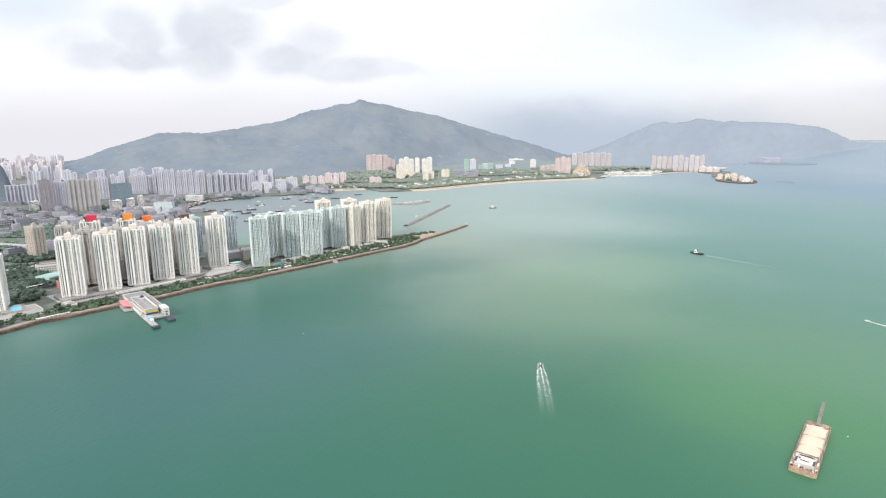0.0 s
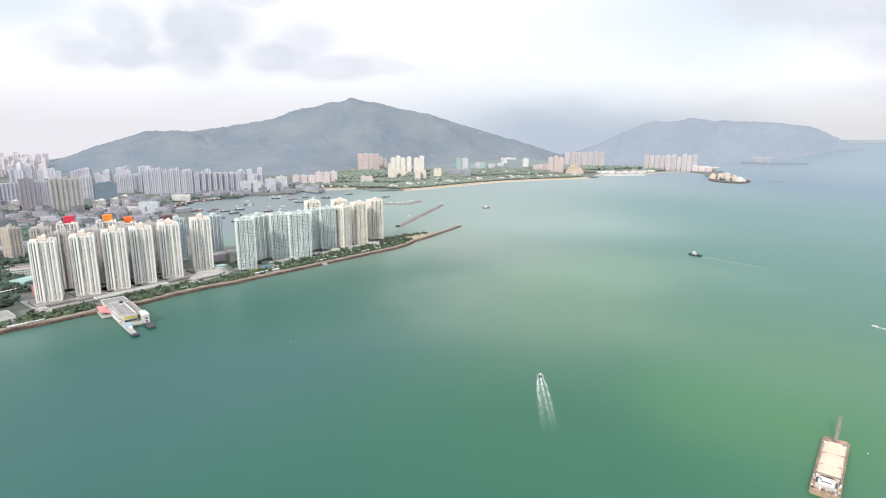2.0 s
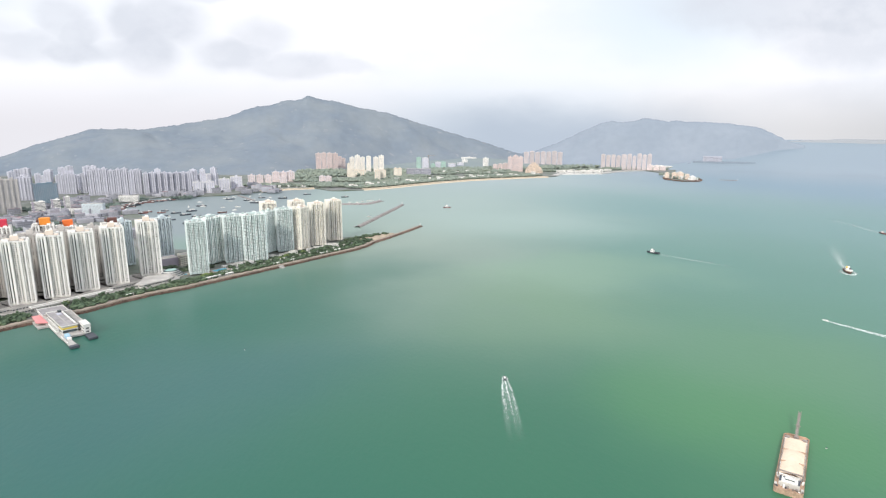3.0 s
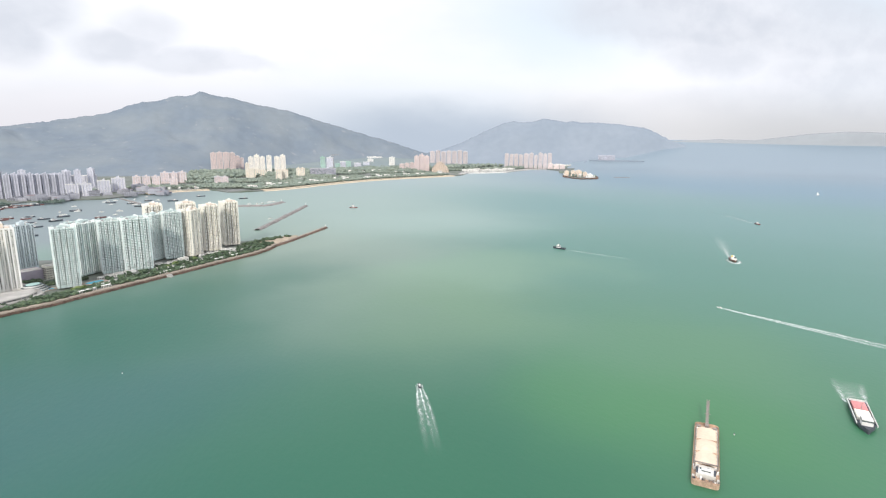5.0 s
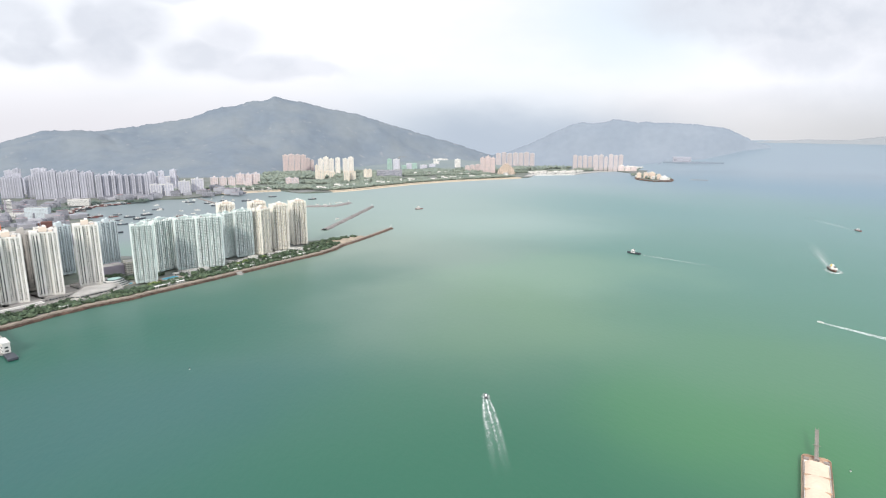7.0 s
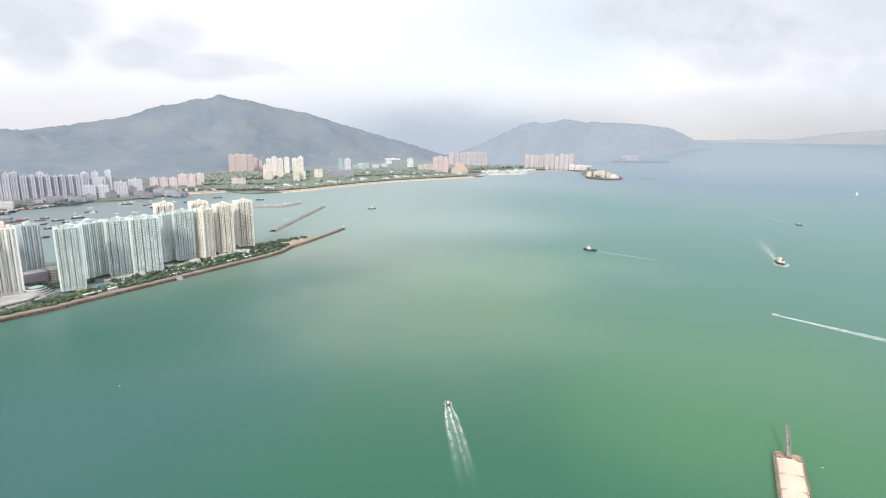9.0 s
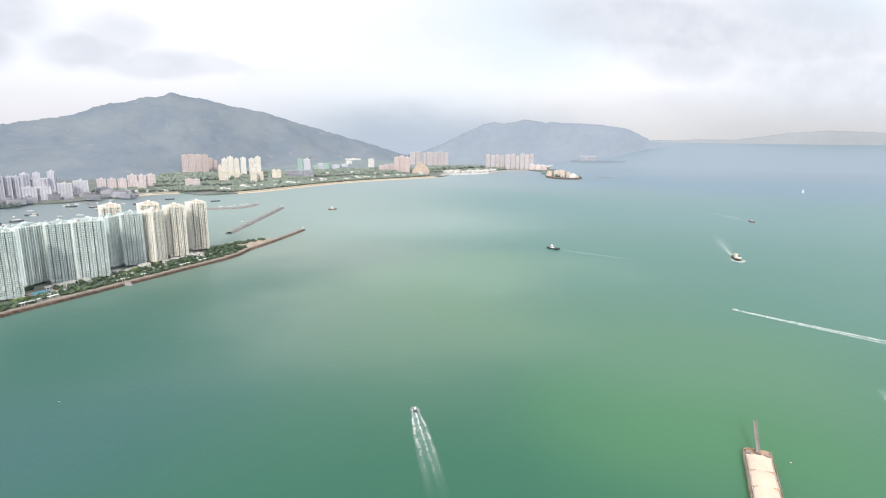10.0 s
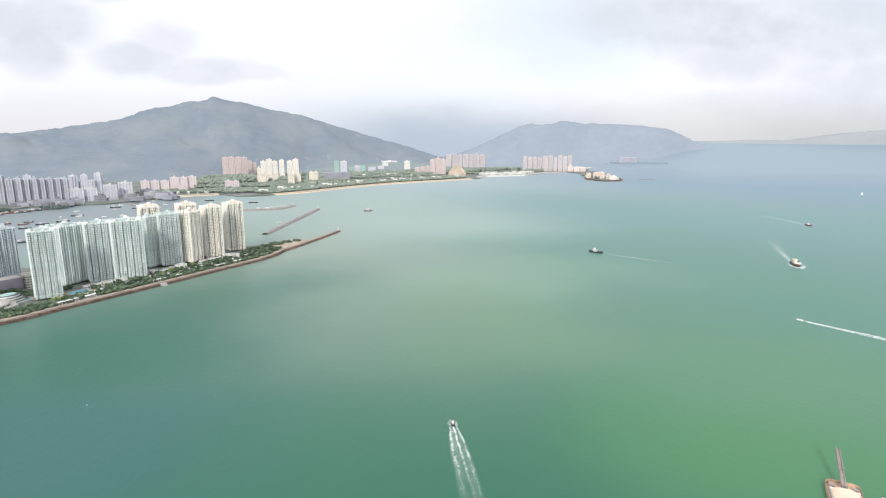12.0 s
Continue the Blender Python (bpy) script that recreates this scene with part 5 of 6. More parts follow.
for a, b in ((Vector((-757, 939)), Vector((-726, 976))), (Vector((-654, 809)), Vector((-630, 849)))):
    t = thing("footbridge", "long pale covered footbridge through the park trees", "bridge", "park footbridges")
    ang, ln_ = math.atan2(b.y - a.y, b.x - a.x), (b - a).length
    c = (a + b) / 2
    part("deck", box(c.x, c.y, 7.2, ln_, 3.2, 0.5, ang, 0.05), M["concrete"], t)
    part("roof", box(c.x, c.y, 10.4, ln_, 3.8, 0.3, ang, 0.05), M["white"], t)
    for k in range(8):
        p = a.lerp(b, (k + 0.5) / 8)
        part("post", box(p.x, p.y, 4, 0.5, 0.5, 6.4, ang), M["concrete"], t)
t = thing("access_ramp", "pale concrete access ramp up to the podium", "ramp")
part("deck", prism(quad(-521, 752, 40, 9, -38), 4, 7.2), M["concrete"], t)
part("parapet", rail_ring(quad(-521, 752, 40, 9, -38), 7.2, 1.0, 0.4), M["white"], t)
t = thing("elevated_road", "pale elevated road in front of the towers", "bridge")
part("deck", prism(quad(-452, 838, 104, 9, TURN), 8.6, 10.0), M["concrete"], t)
part("barrier", rail_ring(quad(-452, 838, 104, 9, TURN), 10.0, 1.0, 0.35), M["cream_trim"], t)
for k in range(7):
    p = Vector((-452, 838)) + Vector((math.cos(radians(TURN)), math.sin(radians(TURN)))) * (-46 + 15.3 * k)
    part("pier", box(p.x, p.y, 4, 2, 4, 4.7, radians(TURN)), M["concrete"], t)

# low blocks of the town and the open yards round them
YARD = [(-1180, 1240), (-1010, 1420), (-960, 1500), (-1040, 1620), (-1230, 1690), (-1420, 1600), (-1330, 1380)]
rl = random.Random(77)
lows = []
for x0, x1, y0, y1, n in ((-1250, -820, 1080, 1500, 60), (-1350, -900, 1480, 1760, 60), (-1080, -930, 1780, 2120, 34), (-930, -720, 1560, 1800, 26), (-900, -720, 2170, 2230, 18), (-760, -450, 2260, 2540, 34), (-900, -640, 1050, 1320, 34), (-1500, -1250, 1500, 1900, 24), (-700, -560, 1180, 1420, 20)):
    for _ in range(n):
        lows.append((rl.uniform(x0, x1), rl.uniform(y0, y1), rl.uniform(14, 42), rl.uniform(6, 20)))
kinds = []
for j, (wall, roof, words) in enumerate(((M["town_a"], M["town_roof"], "low weathered town block with a flat roof"), (M["town_b"], M["tin_roof"], "low grey concrete workshop block with a sheet roof"), (M["town_a"], M["rose_roof"], "low building with a faded red sheet roof"), (M["town_c"], M["tin_roof"], "low pale block with a pale sheet roof"))):
    kinds.append(low_building("town_block", words, [(-14, -8), (14, -8), (14, 8), (-14, 8)], 12, wall, 0, roof=roof, group="low town blocks", blocks=((5, 2, 5, 4, 2.6),), pane="pane"))
for j, proto in enumerate(kinds):
    mine = [r for i, r in enumerate(lows) if i % 4 == j and not (r[0] > -540 - (r[1] - 1330) * 0.56 and 1310 < r[1] < 1830) and not (r[0] > -930 and 1830 <= r[1] < 2150) and not (-1030 < r[0] < -850 and 1120 < r[1] < 1370)]
    settle(proto, mine, (28, 12), 4, None, 40 + j, 30)

for words, pts in (("mown green playing field beside the town road", [(-929, 1135), (-910, 1182), (-996, 1284), (-1020, 1250)]), ("green roadside lawn between town streets", [(-860, 1180), (-867, 1245), (-943, 1358), (-958, 1320)])):
    tagged(part("lawn", prism(pts, 4.0, 4.3), M["grass"], None), words, "lawn", "", "structure")
tagged(part("dusty_lot", prism(YARD, 3.9, 4.12), M["yard"], None), "pale dusty yards between the town roads", "yard", "", "structure")
for x, y, sx, sy, h, wall, words in ((-930, 1728, 62, 20, 15, "white", "long low white hall near the harbour"),
                                     (-860, 1724, 54, 22, 30, "bluegrey", "pale blue-grey housing slab near the harbour"), (-894, 2022, 60, 18, 20, "white", "long white quayside block")):
    low_building("mid_rise", words, quad(x, y, sx, sy, 8), h, M[wall], group="mid-rise blocks", pane="glass" if wall == "white" else "pane")

def banded_block(x, y, sx, sy, h, turn):
    """A white block ringed by dark window bands, storey by storey."""
    t = thing("banded_block", "white mid-rise block with dark window bands", "building", "banded blocks")
    pts = quad(0, 0, sx, sy, 0)
    z = 0.0
    while z < h - 3:
        part("spandrel", prism(pts, z, z + 2.0), M["white"], t, "white spandrel band")
        part("window_band", prism(quad(0, 0, sx - 0.6, sy - 0.6, 0), z + 2.0, z + 3.6), M["glass"], t, "dark window band")
        z += 3.6
    part("roof_slab", prism(pts, z, z + 1.6), M["white"], t)
    part("stair_core", box(-sx * 0.36, -sy * 0.5, 0, sx * 0.16, 1.6, z + 4, 0, 0.1), M["mauve"], t, "dark stair core")
    part("plant_room", box(sx * 0.2, 0, z + 1.6, sx * 0.3, sy * 0.5, 3, 0, 0.1), M["white"], t)
    t.matrix_basis = pose(x, y, 4, 0, 0, turn)


for row in ((-1022, 1745, 34, 16, 34, 30), (-987, 1768, 22, 16, 37, 30), (-960, 1776, 16, 14, 43, 30), (-1262, 1722, 26, 16, 33, 36)):
    banded_block(*row)

# ---- estates across the harbour ----
def estate(name, label, rows, plan, size, wall, trim, group, seed, z=4.0, jitter=5, bays=(), pitch=3.6, win=(2.0, 1.5), lift=(8, 7, 5), turn=None):
    p = tower(name, label, plan, size[1], wall, trim, pitch=pitch, win=win, bays=bays, group=group, seed=seed, lift=lift, pane="pane")
    settle(p, rows, size, z, turn, seed, jitter)


def fins(w, d, n):
    return [(-w / 2 + w * (i + 0.5) / n, y, 1.2, 0.8) for i in range(0, n, 2) for y in (-d / 2, d / 2)]


slim = notched(22, 18, 2, 2, 1.6)
wide = notched(40, 16, 4, 1, 2.0)
estate("brown_tower", "dull brown high-rise block", [(-1230, 1740, 38, 97)], notched(30, 22, 3, 2, 1.0), (30, 92), M["brown"], M["brown"], "", 41)
estate("beige_slab", "pale beige high-rise slab with ribbed front", [(-1157, 1760, 30, 96), (-1127, 1762, 30, 96), (-1101, 1770, 30, 95)], slim, (22, 92), M["beige_grey"], M["beige"], "beige slabs", 42, bays=fins(22, 18, 5), jitter=1)
estate("blue_block", "dark blue glazed commercial block with a pale rooftop", [(-1147, 2005, 64, 63)], notched(56, 26, 6, 2, 0.6), (56, 66), M["blue"], M["blue"], "", 43, lift=(36, 14, 3))
estate("grey_slab", "grey-white public housing slab", [(-1482, 1941, 50, 63), (-1428, 1942, 50, 67), (-1272, 1842, 30, 82), (-1241, 1845, 30, 82)], wide, (40, 80), M["grey"], M["grey_trim"], "grey housing slabs", 44, bays=fins(40, 16, 9))
row1 = [(-1112 + 21.7 * i, 2225 + 5.7 * i, 21, (91, 94, 97, 90, 93, 96, 88, 91)[i]) for i in range(8)]
row2 = [(-923 + 17.6 * i, 2242 + 12.6 * i, 19, (80, 82, 78, 80, 76, 78, 75, 76)[i]) for i in range(8)]
more = [(-1263, 2074, 21, 79), (-1241, 2074, 21, 78), (-1249, 2274, 21, 71), (-1226, 2275, 21, 71), (-1202, 2275, 21, 73), (-1178, 2300, 21, 74), (-1156, 2310, 21, 72), (-1136, 2300, 21, 74)]
estate("harbour_tower", "slim grey-white harbour tower with pale ribs", row1 + row2 + more, slim, (22, 90), M["grey"], M["grey_trim"], "grey harbour towers", 45, bays=fins(22, 18, 5), turn=12)
rear = random.Random(9)
back_rows = [(-1500 + 34 * i + rear.uniform(-8, 8), 2420 + 9 * i + rear.uniform(-60, 60), rear.uniform(20, 26), rear.uniform(54, 78)) for i in range(22)]
valley = []
for i in range(62):
    y = rear.uniform(2950, 3950)
    valley.append((y * rear.uniform(-0.785, -0.670), y, rear.uniform(17, 29), rear.uniform(52, 92) + (y - 2950) * rear.uniform(0.0, 0.042)))
valley2 = [(-2050 + 42 * i + rear.uniform(-14, 14), 2750 + rear.uniform(-160, 160), rear.uniform(24, 32), rear.uniform(54, 80)) for i in range(17)]
estate("inland_tower", "pale grey inland apartment tower", back_rows + valley2, slim, (22, 90), M["grey_trim"], M["grey_trim"], "inland towers", 46, bays=fins(22, 18, 5), jitter=25)
estate("valley_tower", "pale pinkish-white tower far up the valley", valley, slim, (22, 90), M["blush"], M["blush"], "valley towers", 47, bays=fins(22, 18, 3), jitter=40)
estate("white_slab", "white housing slab by the harbour", [(-749, 2282, 39, 43), (-714, 2302, 39, 42), (-683, 2396, 42, 46), (-647, 2444, 46, 51), (-842, 2614, 46, 50), (-796, 2626, 46, 50)], wide, (40, 46), M["grey_trim"], M["white"], "white harbour slabs", 48, bays=fins(40, 16, 9))
estate("hillside_slab", "pale pinkish housing slab at the foot of the mountain", [(-637, 2665, 31, 41), (-604, 2679, 31, 40), (-570, 2693, 31, 39), (-554, 2793, 35, 47), (-521, 2808, 33, 45), (-506, 2727, 31, 28), (-488, 2821, 36, 47), (-325, 2716, 29, 33), (-296, 2716, 29, 32)], notched(30, 16, 3, 1, 1.8), (30, 42), M["pink_trim"], M["grey_trim"], "hillside slabs", 49, bays=fins(30, 16, 7))

# ---- the bay: pink and ivory estates, hotels, resort ----
pk = notched(30, 24, 3, 2, 3.0)
estate("pink_tower", "salmon-pink high-rise with pale ribs above the beach", [(-442, 3550, 31, 106), (-408, 3549, 31, 109), (-373, 3547, 31, 108), (-339, 3545, 31, 106), (-325, 3690, 27, 82), (-300, 3700, 22, 71)], pk, (30, 104), M["pink"], M["pink_trim"], "pink towers above the beach", 51, 5, bays=fins(30, 24, 7))
estate("ivory_high_rise", "bright ivory high-rise above the beach", [(-226, 3384, 27, 90), (-195, 3386, 28, 100), (-165, 3380, 27, 90), (-129, 3378, 27, 96), (-86, 3376, 28, 91), (-54, 3376, 30, 100)], pk, (30, 92), M["pale_ivory"], M["cream_trim"], "ivory high-rises", 52, 5, bays=fins(30, 24, 7))
estate("apricot_block", "apricot mid-rise block above the beach", [(-225, 3070, 18, 68), (-201, 3031, 23, 44), (-178, 3109, 27, 36), (-149, 3107, 29, 32), (-68, 2871, 27, 49), (-39, 2908, 28, 47), (26, 3057, 21, 46), (48, 3058, 21, 46)], notched(24, 18, 2, 2, 2), (24, 46), M["ivory"], M["orange_wall"], "apricot mid-rises", 53, 5, bays=fins(24, 18, 5))
low_building("beach_hotel", "wide grey beach hotel with a white roof edge", quad(157, 3190, 138, 26, 2), 38, M["grey"], 4)
estate("netted_block", "half-built block wrapped in green netting", [(181, 3626, 28, 79), (273, 3622, 30, 39), (350, 3742, 34, 46)], notched(28, 20, 2, 2, 1.0), (28, 76), M["scaffold"], M["scaffold"], "netted blocks", 54, 5)
estate("bare_block", "half-built concrete block among netting", [(225, 3625, 40, 77), (314, 3738, 34, 45), (410, 3745, 46, 36), (470, 3770, 40, 40)], notched(34, 22, 3, 2, 1.5), (34, 70), M["grey_trim"], M["white"], "half-built blocks", 55, 5)


def crane(x, y, z):
    t = thing("tower_crane", "pale tower crane above the half-built blocks", "crane", "tower cranes")
    b = bmesh.new()
    for k in range(4):
        add_box(b, (-1, 1, -1, 1)[k], (-1, -1, 1, 1)[k], 0, 0.5, 0.5, 92)
    for k in range(23):
        add_box(b, 0, 0, k * 4.0, 2.4, 2.4, 0.4)
    part("mast", b, M["steel"], t)
    part("jib", box(14, 0, 92, 50, 1.6, 1.8), M["steel"], t)
    part("counterweight", box(-10, 0, 89.5, 5, 2.4, 3), M["concrete"], t)
    part("cab", box(1.5, 2, 89.5, 2.4, 2, 2.4), M["white"], t)
    t.matrix_basis = pose(x, y, z, 0, 0, 12)


crane(245, 3620, 5)
estate("white_villa_block", "plain white block on the wooded hillside", [(579, 4150, 108, 34), (622, 3664, 37, 50), (510, 3860, 40, 30)], wide, (40, 46), M["white"], M["white"], "white hillside blocks", 56, 30)
estate("resort_wing", "salmon-pink resort wing with arched top", [(664, 3543, 28, 40), (696, 3541, 28, 44), (728, 3540, 28, 47), (748, 3488, 31, 88), (781, 3488, 31, 96), (813, 3488, 31, 88)], pk, (30, 60), M["pink"], M["pink"], "resort wings", 57, 5)
estate("resort_tower", "haze-toned pink residential tower behind the resort", [(981 + 41 * i, 4015 - 2 * i, 34, (101, 106, 99, 104, 102, 107, 100)[i]) for i in range(7)], pk, (30, 104), M["pink_hazed"], M["pink_hazed_trim"], "resort towers", 58, 6, bays=fins(30, 24, 7), jitter=2)
estate("seaside_tower", "pale pink seaside tower with a gabled cap", [(1492 + 36 * i, 3850 - 2 * i, 27, (93, 87, 90, 84, 91)[i]) for i in range(5)] + [(1560 + 31 * i, 3650 - 8 * i, (26, 27, 22, 27, 25, 26)[i], (97, 101, 88, 104, 98, 102)[i]) for i in range(6)], pk, (30, 92), M["pink_hazed"], M["pink_hazed_trim"], "seaside pink towers", 59, 5, bays=fins(30, 24, 7), jitter=2)
estate("terrace_block", "low pale pink terrace block", [(1716, 3600, 36, 34), (1755, 3585, 38, 30), (1795, 3575, 36, 26)], wide, (40, 28), M["pink_trim"], M["white"], "pink terraces", 60, 5)
estate("headland_villa", "cream villa block on the rocky headland", [(1520, 2985, 24, 26), (1538, 2940, 25, 30), (1558, 2905, 24, 30), (1578, 2950, 24, 32), (1602, 3000, 26, 28), (1575, 2872, 20, 26)], notched(24, 18, 2, 2, 2), (24, 46), M["orange_wall"], M["ivory"], "headland villas", 61, 5)


def stepped_hotel(x, y):
    t = thing("stepped_hotel", "apricot resort hotel with stepped rounded wings", "building")
    for k in range(7):
        w = (104, 102, 94, 84, 68, 50, 28)[k]
        part("storey", box(0, k * 1.5, k * 9, w, 26 - k * 1.5, 9, 0, 0.3), M["orange_wall"], t)
        vs, fs = window_mesh([(-w / 2, -13 + k * 2.25), (w / 2, -13 + k * 2.25), (w / 2, 13), (-w / 2, 13)], k * 9, k * 9 + 9, 3.0, 4, 2.4, 1.6)
        mesh_object("glazing", vs, fs, M["glass"], t)["kind"] = "stuff"
    part("cap", box(0, 6, 63, 14, 10, 4, 0, 0.4), M["pink"], t)
    t.matrix_basis = pose(x, y, 4, 0, 0, -12)


stepped_hotel(866, 3360)


def white_dome(x, y):
    t = thing("white_hall", "white curved hall on the end of the headland", "building")
    b = bmesh.new()
    bmesh.ops.create_uvsphere(b, u_segments=20, v_segments=12, radius=1, matrix=Matrix.Diagonal((15, 13, 26, 1)))
    bmesh.ops.bisect_plane(b, geom=b.verts[:] + b.edges[:] + b.faces[:], plane_co=(0, 0, 0), plane_no=(0, 0, -1), clear_outer=True)
    part("shell", b, M["white"], t, smooth=True)
    for k in range(5):
        part("fin", box(-20 + k * 10, -12, 0, 6, 10, 24 - abs(k - 2) * 5), M["white"], t)
    part("base", box(0, 0, -2, 62, 40, 5, 0, 0.5), M["rock_grey"], t)
    t.matrix_basis = pose(x, y, 4, 0, 0, -20)


white_dome(1572, 2812)
rubble("headland_rocks", [(1500, 2990), (1476, 2862), (1504, 2768), (1587, 2784), (1664, 2900)], (-14, 14), 5, 4.0, 260, M["rock"], "brown rocks round the headland", 12)


# villas and marina
quay_line = dense([(950, 3150), (1000, 3258), (1062, 3346), (1290, 3327), (1436, 3467), (1562, 3557), (1680, 3582)], 20)
tagged(strip("marina_quay", quay_line, [(1.5, -1), (1.5, 4.6), (-34, 4.7)], M["concrete"], "", ""), "pale concrete quay round the marina", "quay", "", "structure")
rv = random.Random(4)
vil = low_building("villa", "small white villa with a flat roof", [(-7, -5), (7, -5), (7, 5), (-7, 5)], 8, M["white"], 0, roof=M["red_roof"], group="white villas")
vrows = [(rv.uniform(1030, 1310), 3375 + rv.uniform(0, 130), rv.uniform(10, 22), rv.uniform(6, 12)) for _ in range(70)] + [(rv.uniform(1330, 1440), 3500 + rv.uniform(0, 90), rv.uniform(10, 20), rv.uniform(6, 11)) for _ in range(14)] + [(rv.uniform(-500, -330), rv.uniform(2505, 2545), rv.uniform(8, 18), rv.uniform(4, 8)) for _ in range(9)] + [(rv.uniform(1840, 2030), 3800 + rv.uniform(-50, 120), rv.uniform(16, 30), rv.uniform(9, 18)) for _ in range(16)] + [(rv.uniform(1535, 1640), rv.uniform(2880, 3060), rv.uniform(9, 16), rv.uniform(7, 16)) for _ in range(12)] + \
        [(rv.uniform(300, 860), 3290 + rv.uniform(0, 220), rv.uniform(12, 26), rv.uniform(6, 14)) for _ in range(30)] + [(rv.uniform(-180, 60), 2950 + rv.uniform(-60, 160), rv.uniform(10, 22), rv.uniform(5, 9)) for _ in range(10)]
for k in range(44):
    q = beach_line[int(rv.random() * (len(beach_line) - 1))]
    d = rv.uniform(40, 150)
    vrows.append((q[0] - 0.5 * d, q[1] + 0.85 * d, rv.uniform(9, 24), rv.uniform(8, 15)))
settle(vil, vrows, (14, 8), 4, None, 62, 30)


def spit():
    """A low spit before the headland, with a pale long works on it."""
    az, r = 32.3, 4310
    x, y, z = r * math.sin(radians(az)), 80 + r * math.cos(radians(az)), sea_height(r, az)
    t = thing("low_spit", "low grey spit of land below the headland", "land")
    part("bank", prism([(-190, -16), (-60, -22), (120, -12), (200, 0), (60, 16), (-180, 20)], -6, 8), M["hill_far"], t)
    t.matrix_basis = pose(x, y, z, 0, 0, -az)
    w = low_building("works", "long pale works building on the spit", [(-128, -8), (-8, -8), (-8, 14), (-128, 14)], 34, M["grey"], 8, 6)
    w.matrix_basis = pose(x, y, z, 0, 0, -az)


spit()


# ---- boats ----
def hull_bm(l, w, h, sheer=0.25, sharp=0.55):
    """A boat hull along +y with a pointed, raised bow."""
    bm = bmesh.new()
    rows = []
    n = 9
    for i in range(n):
        s = i / (n - 1)
        half = w / 2 * (1 - max(0, (s - sharp) / (1 - sharp)) ** 2.0) * (0.85 + 0.15 * min(1, s * 4))
        half = max(half, 0.03 * w)
        y = -l / 2 + l * s
        z = h * (1 + sheer * (2 * s - 0.9) ** 2)
        rows.append([bm.verts.new(p) for p in ((-half * 0.7, y, -0.5), (-half, y, h * 0.45), (-half, y, z), (-half * 0.9, y, z), (-half * 0.9, y, h * 0.8), (half * 0.9, y, h * 0.8), (half * 0.9, y, z), (half, y, z), (half, y, h * 0.45), (half * 0.7, y, -0.5))])
    for a, b in zip(rows, rows[1:]):
        for k in range(9):
            bm.faces.new((a[k], a[k + 1], b[k + 1], b[k]))
    bm.faces.new(rows[0])
    bm.faces.new(rows[-1][::-1])
    bmesh.ops.recalc_face_normals(bm, faces=bm.faces)
    return bm


def boat(name, label, l, w, h, hull, house=(0.3, 0.25, 3.0), mast=6.0, group="", deck2=False):
    t = thing(name, label, "boat", group)
    part("hull", hull_bm(l, w, h), hull, t)
    hy = -l / 2 + l * house[0]
    cabin = part("wheelhouse", box(0, hy, h * 0.8, w * 0.6, l * house[1], house[2], 0, 0.15), M["white"], t)
    part("window_band", box(0, hy, h * 0.8 + house[2] * 0.55, w * 0.62, l * house[1] * 1.02, house[2] * 0.22), M["glass"], cabin, "dark window band")
    if deck2:
        part("bridge", box(0, hy + l * 0.02, h * 0.8 + house[2], w * 0.45, l * house[1] * 0.5, 2.4, 0, 0.15), M["white"], t)
        part("funnel", box(0, hy - l * 0.1, h * 0.8 + house[2], w * 0.15, l * 0.05, 2.8, 0, 0.2), hull, t)
    if mast:
        b = bmesh.new()
        bmesh.ops.create_cone(b, cap_ends=True, segments=6, radius1=0.16, radius2=0.08, depth=mast, matrix=Matrix.Translation((0, hy + l * 0.05, h * 0.8 + house[2] + mast / 2)))
        part("mast", b, M["steel"], t)
        part("derrick", box(0, hy + l * 0.22, h * 0.8 + house[2] + 0.5, 0.25, l * 0.3, 0.25), M["steel"], t)
    return t


fb = boat("fishing_boat", "moored fishing boat with a white wheelhouse in the harbour", 26, 7, 2.6, M["hull_dark"], group="harbour fishing boats")
fr = boat("fishing_boat", "moored red-brown fishing boat in the harbour", 24, 6.5, 2.4, M["hull_red"], group="harbour fishing boats")
rf = random.Random(8)
spots = [(-644, 1753), (-603, 1714), (-622, 1912), (-609, 1618), (-696, 1806), (-582, 2102), (-511, 1755), (-177, 2151), (-571, 1483), (-613, 1794), (-514, 2067), (-480, 2143), (-560, 1680), (-470, 1990), (-400, 2120), (-330, 2250), (-545, 1560)]
quay = [(-735 - k * 9 + rf.uniform(-6, 6), 1745 + k * 5 + rf.uniform(-4, 10)) for k in range(10)] + [(-870 + rf.uniform(-6, 12), 1800 + k * 14) for k in range(10)] + [(-860 + k * 9, 1990 + k * 12 + rf.uniform(-20, 4)) for k in range(9)] + [(-660 + k * 10, 1640 + rf.uniform(-30, 30)) for k in range(0)]
jam = [(-752, 1722), (-848, 1792), (-888, 1890), (-892, 1985), (-830, 2120)]
for k in range(34):
    p, t, sd = along(jam, (k + rf.random()) / 34)
    q = p + sd * rf.uniform(12, 62)
    quay.append((q.x, q.y))
for i, (x, y) in enumerate(spots + quay):
    k = rf.uniform(0.8, 1.25) * (1.35 if i in (0, 6) else 1)
    m = pose(x, y, 0, 0, 0, rf.choice((-70, -80, 95, -60, 110)) + rf.uniform(-12, 12)) @ Matrix.Scale(k, 4)
    copy_thing(fr if (i > 16 and i % 3) or i == 6 else fb, m)
fb.matrix_basis = pose(-655, 1690, 0, 0, 0, -75)
fr.matrix_basis = pose(-690, 1765, 0, 0, 0, -60)

sm = boat("sampan", "small pale sampan lying in the harbour", 14, 4.2, 1.6, M["white"], (0.4, 0.4, 2.0), 3, group="harbour sampans")
